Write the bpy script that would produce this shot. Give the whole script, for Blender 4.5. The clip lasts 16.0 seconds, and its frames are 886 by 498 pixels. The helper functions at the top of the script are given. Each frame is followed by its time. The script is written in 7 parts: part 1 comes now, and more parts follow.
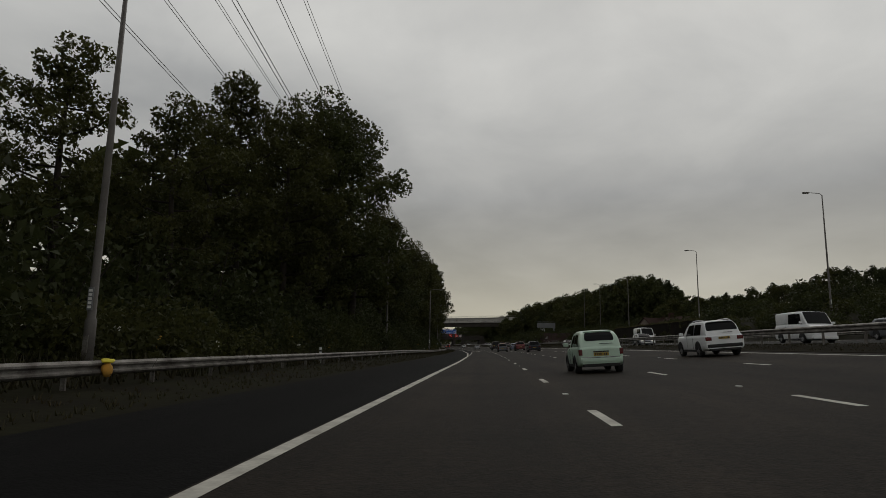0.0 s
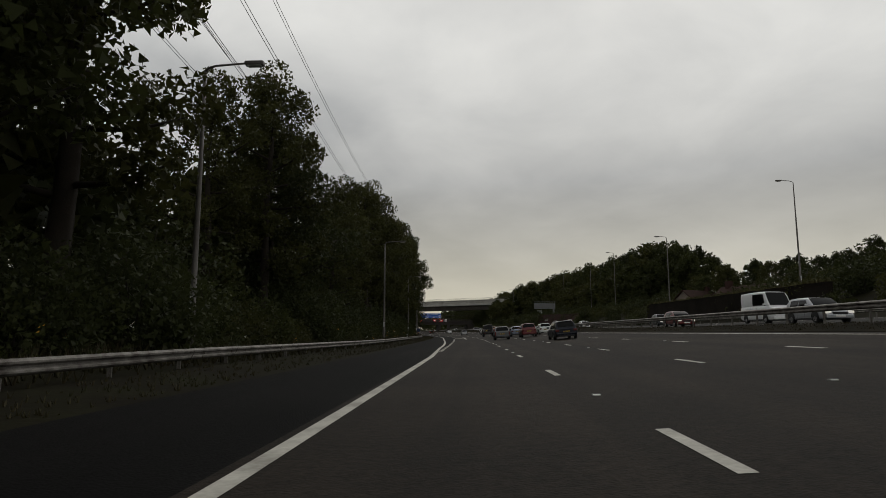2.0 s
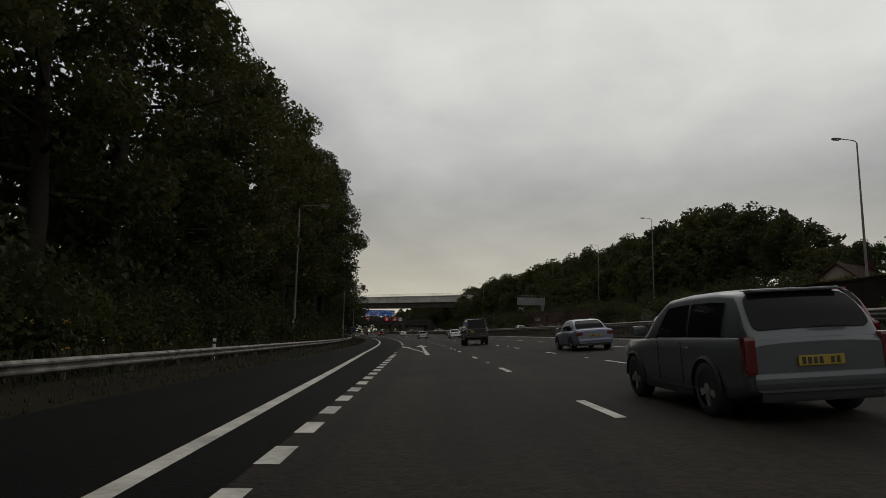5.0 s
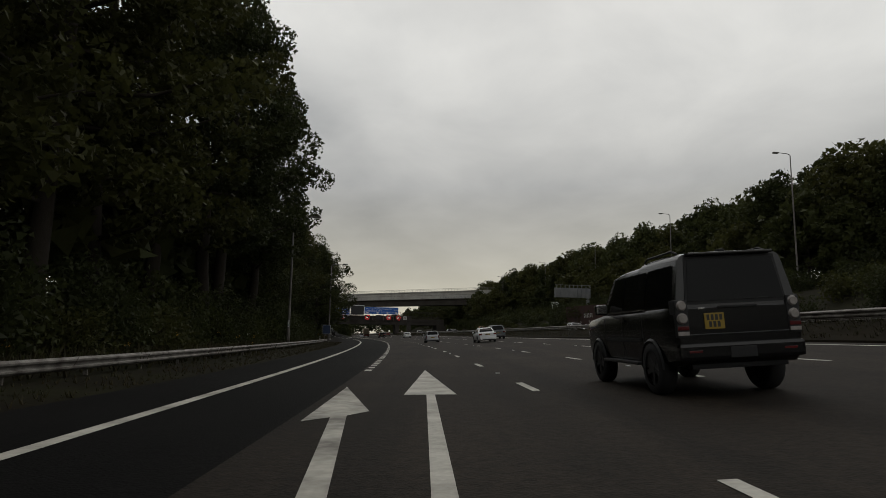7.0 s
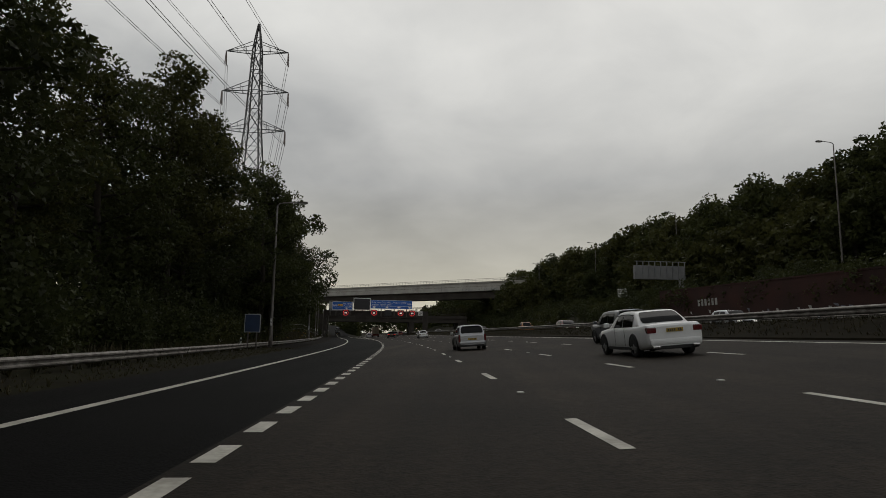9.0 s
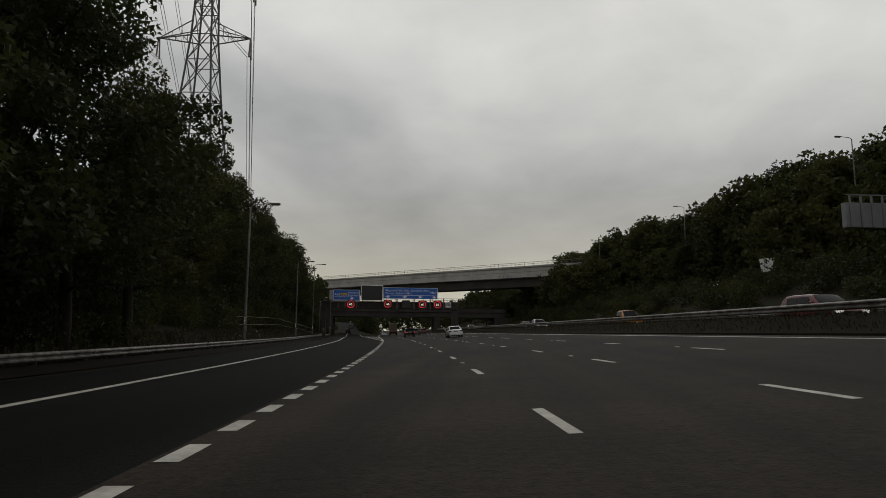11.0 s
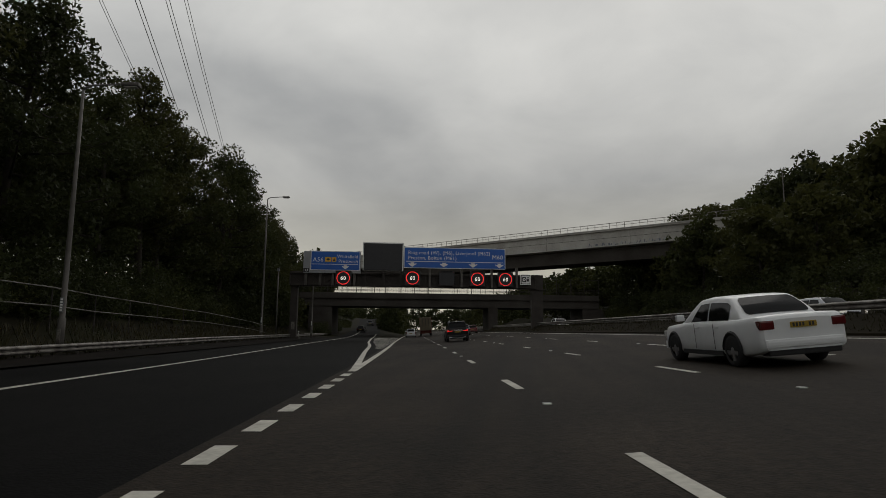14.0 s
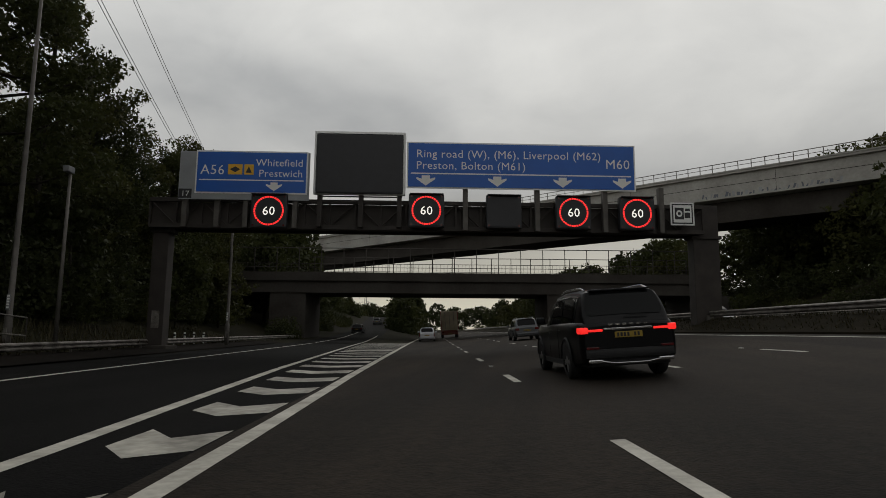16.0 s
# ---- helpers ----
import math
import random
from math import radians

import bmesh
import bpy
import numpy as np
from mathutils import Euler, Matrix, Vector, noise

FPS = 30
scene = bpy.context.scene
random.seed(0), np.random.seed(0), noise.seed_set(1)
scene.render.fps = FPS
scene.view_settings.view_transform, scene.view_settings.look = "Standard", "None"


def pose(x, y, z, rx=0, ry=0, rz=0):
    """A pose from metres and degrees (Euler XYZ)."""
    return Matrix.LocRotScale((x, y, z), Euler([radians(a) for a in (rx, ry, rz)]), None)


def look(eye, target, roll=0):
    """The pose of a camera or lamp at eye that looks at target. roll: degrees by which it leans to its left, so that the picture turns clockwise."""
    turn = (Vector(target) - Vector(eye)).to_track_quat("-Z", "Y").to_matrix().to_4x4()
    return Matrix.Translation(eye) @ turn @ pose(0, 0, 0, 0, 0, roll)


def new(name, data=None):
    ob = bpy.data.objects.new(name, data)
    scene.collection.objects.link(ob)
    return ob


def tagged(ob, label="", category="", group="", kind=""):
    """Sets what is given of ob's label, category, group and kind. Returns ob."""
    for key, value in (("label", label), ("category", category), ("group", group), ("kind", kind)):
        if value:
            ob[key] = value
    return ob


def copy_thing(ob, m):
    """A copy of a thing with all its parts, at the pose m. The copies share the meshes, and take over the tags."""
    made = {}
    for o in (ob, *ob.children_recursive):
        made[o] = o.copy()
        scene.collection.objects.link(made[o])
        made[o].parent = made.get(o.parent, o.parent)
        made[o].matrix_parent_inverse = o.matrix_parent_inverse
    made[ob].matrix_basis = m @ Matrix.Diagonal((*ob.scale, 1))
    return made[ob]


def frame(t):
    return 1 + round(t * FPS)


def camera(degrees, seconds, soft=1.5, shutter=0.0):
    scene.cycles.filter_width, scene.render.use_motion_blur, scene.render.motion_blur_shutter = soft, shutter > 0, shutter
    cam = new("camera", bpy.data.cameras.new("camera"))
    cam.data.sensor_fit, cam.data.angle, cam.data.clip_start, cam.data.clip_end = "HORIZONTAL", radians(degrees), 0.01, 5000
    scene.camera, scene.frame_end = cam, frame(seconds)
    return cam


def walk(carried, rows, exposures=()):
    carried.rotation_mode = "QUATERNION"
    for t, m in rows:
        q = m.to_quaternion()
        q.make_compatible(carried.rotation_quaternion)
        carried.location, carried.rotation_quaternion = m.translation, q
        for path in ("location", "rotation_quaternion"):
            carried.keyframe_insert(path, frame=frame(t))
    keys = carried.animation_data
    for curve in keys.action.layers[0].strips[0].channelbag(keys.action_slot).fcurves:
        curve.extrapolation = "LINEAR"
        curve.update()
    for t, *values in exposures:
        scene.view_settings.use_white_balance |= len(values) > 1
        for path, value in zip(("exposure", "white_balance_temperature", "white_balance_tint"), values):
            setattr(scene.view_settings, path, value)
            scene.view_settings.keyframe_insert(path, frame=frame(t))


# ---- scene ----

cam = camera(72.0, 16.0, soft=0.8)

# seconds, x, y, yaw, pitch, roll of a camera behind a windscreen, driven at about 21 m/s
EYE = 1.12
PATH = [
    (0, -0.00, -1.55, 4.01, 9.06, 0.98),
    (0.5, 0.05, 9.24, 4.30, 9.11, 0.91),
    (1, 0.08, 20.01, 4.60, 9.19, 0.84),
    (1.5, 0.07, 30.78, 4.61, 9.24, 1.02),
    (2, -0.02, 41.51, 2.80, 7.78, -0.02),
    (2.5, -0.15, 52.24, -1.21, 4.99, -0.97),
    (3, -0.31, 62.89, -1.12, 5.49, -0.37),
    (3.5, -0.47, 73.52, -1.22, 7.85, 0.92),
    (4, -0.61, 84.11, -1.38, 7.79, 1.01),
    (4.2, -0.68, 88.33, -1.12, 7.87, 1.07),
    (6.3, -1.31, 132.87, -0.71, 8.05, 1.07),
    (6.5, -1.37, 137.14, -0.52, 7.88, 1.13),
    (7, -1.58, 147.85, -0.09, 8.14, 0.95),
    (7.5, -1.90, 158.44, 0.18, 8.14, 0.93),
    (8, -2.30, 169.04, 0.54, 8.07, 0.95),
    (8.5, -2.82, 179.64, 0.95, 8.05, 0.79),
    (9, -3.43, 190.32, 1.52, 8.07, 0.74),
    (9.2, -3.68, 194.63, 1.71, 7.83, 0.65),
    (11.3, -7.34, 240.06, 4.30, 7.84, 0.78),
    (11.5, -7.76, 244.39, 4.62, 7.91, 1.05),
    (12, -9.14, 255.26, 5.31, 8.05, 0.92),
    (12.5, -10.62, 266.16, 6.14, 7.77, 0.81),
    (13, -12.27, 277.00, 6.55, 7.76, 0.51),
    (13.5, -13.90, 287.80, 6.90, 7.76, 0.73),
    (14, -15.59, 298.49, 7.17, 7.71, 0.62),
    (14.5, -17.32, 309.04, 7.44, 7.71, 0.64),
    (15, -19.06, 319.40, 7.64, 7.76, 0.63),
    (15.5, -20.81, 329.67, 8.31, 7.87, 0.74),
    (15.6, -21.15, 331.69, 8.51, 7.62, 0.58),
    (16, -22.54, 339.67, 8.96, 7.71, 0.44),
]


def gaze(x, y, yaw, pitch, roll):
    a, b = radians(yaw), radians(pitch)
    eye = Vector((x, y, EYE))
    return look(eye, eye + Vector((-math.sin(a) * math.cos(b), math.cos(a) * math.cos(b), math.sin(b))), roll)


walk(cam, [(t, gaze(x, y, yaw, pitch, roll)) for t, x, y, yaw, pitch, roll in PATH],
     exposures=((0.0, -0.42), (0.5, -0.33), (1.0, -0.17), (1.5, -0.17), (2.2, -0.06), (3.0, -0.02), (4.0, -0.16), (7.0, -0.1), (9.0, -0.12), (11.5, -0.22), (15.0, -0.26), (16.0, -0.12)))

# ---- overcast sky and a broad weak sun ----
SUN_ELEVATION, SUN_TURN = radians(48), radians(12)
world = bpy.data.worlds.new("overcast")
scene.world = world
world.use_nodes = True
wn, wl = world.node_tree.nodes, world.node_tree.links
wn.clear()


def wnode(kind, **values):
    n = wn.new(kind)
    for key, value in values.items():
        n.inputs[key.replace("_", " ")].default_value = value
    return n


sky = wn.new("ShaderNodeTexSky")
sky.sky_type = "NISHITA"
sky.sun_disc = False
sky.sun_elevation, sky.sun_rotation = SUN_ELEVATION, SUN_TURN
sky.air_density, sky.dust_density = 1.0, 4.0
coord = wn.new("ShaderNodeTexCoord")
parts_of = wn.new("ShaderNodeSeparateXYZ")
wl.new(coord.outputs["Generated"], parts_of.inputs[0])


def wmath(op, a, b=0.0, c=None):
    n = wn.new("ShaderNodeMath")
    n.operation = op
    for i, v in enumerate((a, b) if c is None else (a, b, c)):
        if isinstance(v, (int, float)):
            n.inputs[i].default_value = v
        else:
            wl.new(v, n.inputs[i])
    return n.outputs[0]


# the cloud layer: a plane overhead, seen ever flatter towards the horizon
lift = wmath("ADD", wmath("MAXIMUM", parts_of.outputs[2], 0.0), 0.30)
flat = wn.new("ShaderNodeCombineXYZ")
wl.new(wmath("DIVIDE", parts_of.outputs[0], lift), flat.inputs[0])
wl.new(wmath("DIVIDE", parts_of.outputs[1], lift), flat.inputs[1])
cloud_big = wnode("ShaderNodeTexNoise", Scale=0.9, Detail=4.0, Roughness=0.45, Distortion=0.4)
cloud_small = wnode("ShaderNodeTexNoise", Scale=2.6, Detail=6.0, Roughness=0.55, Distortion=0.3)
shifted = wn.new("ShaderNodeMapping")
shifted.inputs["Location"].default_value = (3.1, 1.4, 0)
wl.new(flat.outputs[0], shifted.inputs[0])
wl.new(shifted.outputs[0], cloud_big.inputs["Vector"])
wl.new(shifted.outputs[0], cloud_small.inputs["Vector"])
mixed = wmath("ADD", wmath("MULTIPLY", cloud_big.outputs[0], 0.72), wmath("MULTIPLY", cloud_small.outputs[0], 0.28))
ramp = wn.new("ShaderNodeValToRGB")
ramp.color_ramp.elements[0].position, ramp.color_ramp.elements[0].color = 0.34, (0.52, 0.532, 0.535, 1)
ramp.color_ramp.elements[1].position, ramp.color_ramp.elements[1].color = 0.64, (1.02, 1.015, 0.975, 1)
wl.new(mixed, ramp.inputs[0])
# thinner, slightly yellow cloud low down
low = wn.new("ShaderNodeMapRange")
low.inputs["From Min"].default_value, low.inputs["From Max"].default_value = 0.02, 0.24
low.inputs["To Min"].default_value, low.inputs["To Max"].default_value = 0.8, 0.0
wl.new(parts_of.outputs[2], low.inputs[0])
warm = wn.new("ShaderNodeMix")
warm.data_type = "RGBA"
wl.new(low.outputs[0], warm.inputs["Factor"])
wl.new(ramp.outputs[0], warm.inputs[6])
warm.inputs[7].default_value = (0.92, 0.85, 0.64, 1)
# thick cloud darkens some way above the horizon and is brightest higher up
# overhead, out of view, it is dimmed again only to darken the ground
depth = wn.new("ShaderNodeValToRGB")
depth.color_ramp.interpolation = "B_SPLINE"
for i, (place, grey) in enumerate(((0.0, 0.80), (0.07, 0.82), (0.15, 0.60), (0.23, 0.62), (0.34, 0.80), (0.50, 1.0), (0.66, 0.78), (1.0, 0.52))):
    e = depth.color_ramp.elements[i] if i < 2 else depth.color_ramp.elements.new(place)
    e.position, e.color = place, (grey, grey, grey, 1)
wl.new(parts_of.outputs[2], depth.inputs[0])
thick = wn.new("ShaderNodeMix")
thick.data_type, thick.blend_type = "RGBA", "MULTIPLY"
thick.inputs["Factor"].default_value = 1.0
wl.new(warm.outputs[2], thick.inputs[6])
wl.new(depth.outputs[0], thick.inputs[7])
cover = wnode("ShaderNodeBackground", Strength=0.93)
wl.new(thick.outputs[2], cover.inputs["Color"])
above = wnode("ShaderNodeBackground", Strength=0.06)
wl.new(sky.outputs[0], above.inputs["Color"])
both = wnode("ShaderNodeMixShader", Fac=0.96)
wl.new(above.outputs[0], both.inputs[1])
wl.new(cover.outputs[0], both.inputs[2])
world_out = wn.new("ShaderNodeOutputWorld")
wl.new(both.outputs[0], world_out.inputs["Surface"])

sun = new("sun", bpy.data.lights.new("sun", "SUN"))
sun.data.energy, sun.data.angle, sun.data.color = 0.5, radians(40), (1.0, 0.97, 0.92)
sun.matrix_world = look((0, 0, 50), (-50 * math.sin(SUN_TURN) / math.tan(SUN_ELEVATION), -50 * math.cos(SUN_TURN) / math.tan(SUN_ELEVATION), 0))

# ---- materials ----
def mat(name, color, rough=0.6, metal=0.0, vary=0.12, scale=6.0, bump=0.0, grain=60.0, alt=None, island=0.0, coat=0.0, spec=0.5, emit=None):
    """A painted, mineral or metal surface: stains at one scale, grain at another."""
    m = bpy.data.materials.new(name)
    m.use_nodes = True
    t = m.node_tree
    p = t.nodes["Principled BSDF"]
    p.inputs["Roughness"].default_value, p.inputs["Metallic"].default_value = rough, metal
    p.inputs["Coat Weight"].default_value = coat
    p.inputs["Specular IOR Level"].default_value = spec
    tc = t.nodes.new("ShaderNodeTexCoord")
    n1, n2 = t.nodes.new("ShaderNodeTexNoise"), t.nodes.new("ShaderNodeTexNoise")
    n1.inputs["Scale"].default_value, n1.inputs["Detail"].default_value = scale, 5
    n2.inputs["Scale"].default_value, n2.inputs["Detail"].default_value = grain, 4
    for n in (n1, n2):
        t.links.new(tc.outputs["Object"], n.inputs["Vector"])
    add = t.nodes.new("ShaderNodeMath")
    add.operation = "MULTIPLY_ADD"
    t.links.new(n2.outputs[0], add.inputs[0])
    add.inputs[1].default_value = 0.4
    t.links.new(n1.outputs[0], add.inputs[2])
    r = t.nodes.new("ShaderNodeValToRGB")
    r.color_ramp.elements[0].position, r.color_ramp.elements[1].position = 0.5, 0.9
    other = alt or [c * (1 - 2 * vary) for c in color]
    r.color_ramp.elements[0].color, r.color_ramp.elements[1].color = (*other, 1), (*color, 1)
    t.links.new(add.outputs[0], r.inputs[0])
    result = r.outputs[0]
    if island:
        g = t.nodes.new("ShaderNodeNewGeometry")
        o = t.nodes.new("ShaderNodeObjectInfo")
        s = t.nodes.new("ShaderNodeMath")
        s.operation = "ADD"
        t.links.new(g.outputs["Random Per Island"], s.inputs[0])
        t.links.new(o.outputs["Random"], s.inputs[1])
        k = t.nodes.new("ShaderNodeMapRange")
        k.inputs["From Max"].default_value = 2.0
        k.inputs["To Min"].default_value, k.inputs["To Max"].default_value = 1 - island, 1 + island
        t.links.new(s.outputs[0], k.inputs[0])
        v = t.nodes.new("ShaderNodeHueSaturation")
        t.links.new(k.outputs[0], v.inputs["Value"])
        t.links.new(result, v.inputs["Color"])
        result = v.outputs[0]
    t.links.new(result, p.inputs["Base Color"])
    if bump:
        b = t.nodes.new("ShaderNodeBump")
        b.inputs["Strength"].default_value, b.inputs["Distance"].default_value = bump, 0.02
        t.links.new(n2.outputs[0], b.inputs["Height"])
        t.links.new(b.outputs[0], p.inputs["Normal"])
    if emit:
        p.inputs["Emission Color"].default_value, p.inputs["Emission Strength"].default_value = (*emit[0], 1), emit[1]
    return m


def leaf_mat(name, dark, light):
    m = mat(name, light, 0.62, vary=0.2, scale=0.4, grain=3.0, alt=dark, island=0.3, spec=0.1)
    t = m.node_tree
    p = t.nodes["Principled BSDF"]
    tr = t.nodes.new("ShaderNodeBsdfTranslucent")
    tr.inputs["Color"].default_value = (*[c * 1.3 for c in light], 1)
    mix = t.nodes.new("ShaderNodeMixShader")
    mix.inputs[0].default_value = 0.25
    t.links.new(p.outputs[0], mix.inputs[1])
    t.links.new(tr.outputs[0], mix.inputs[2])
    t.links.new(mix.outputs[0], t.nodes["Material Output"].inputs["Surface"])
    return m


def asphalt_mat(name, color, spec):
    """Rolled asphalt: pale chippings, blotches, and long streaks worn along the lanes."""
    m = mat(name, color, 0.86, vary=0.2, scale=0.35, bump=0.5, grain=34, spec=spec)
    t = m.node_tree
    p = t.nodes["Principled BSDF"]
    old = p.inputs["Base Color"].links[0].from_socket
    tc = t.nodes.new("ShaderNodeTexCoord")
    stretch = t.nodes.new("ShaderNodeMapping")
    stretch.inputs["Scale"].default_value = (0.9, 0.018, 1.0)
    t.links.new(tc.outputs["Object"], stretch.inputs[0])
    streak, chip, patch = (t.nodes.new("ShaderNodeTexNoise") for k in range(3))
    streak.inputs["Scale"].default_value, streak.inputs["Detail"].default_value = 1.0, 5
    chip.inputs["Scale"].default_value, chip.inputs["Detail"].default_value = 9.0, 6
    chip.inputs["Roughness"].default_value = 0.8
    patch.inputs["Scale"].default_value, patch.inputs["Detail"].default_value = 0.09, 3
    t.links.new(stretch.outputs[0], streak.inputs["Vector"])
    t.links.new(tc.outputs["Object"], chip.inputs["Vector"])
    t.links.new(tc.outputs["Object"], patch.inputs["Vector"])
    value = None
    for n, lo, hi in ((streak, 0.52, 1.48), (chip, 0.25, 1.75), (patch, 0.72, 1.28)):
        r = t.nodes.new("ShaderNodeMapRange")
        r.inputs["From Min"].default_value, r.inputs["From Max"].default_value = 0.28, 0.72
        r.inputs["To Min"].default_value, r.inputs["To Max"].default_value = lo, hi
        t.links.new(n.outputs[0], r.inputs[0])
        if value is None:
            value = r.outputs[0]
        else:
            k = t.nodes.new("ShaderNodeMath")
            k.operation = "MULTIPLY"
            t.links.new(value, k.inputs[0])
            t.links.new(r.outputs[0], k.inputs[1])
            value = k.outputs[0]
    tint = t.nodes.new("ShaderNodeHueSaturation")
    t.links.new(value, tint.inputs["Value"])
    t.links.new(old, tint.inputs["Color"])
    t.links.new(tint.outputs[0], p.inputs["Base Color"])
    return m


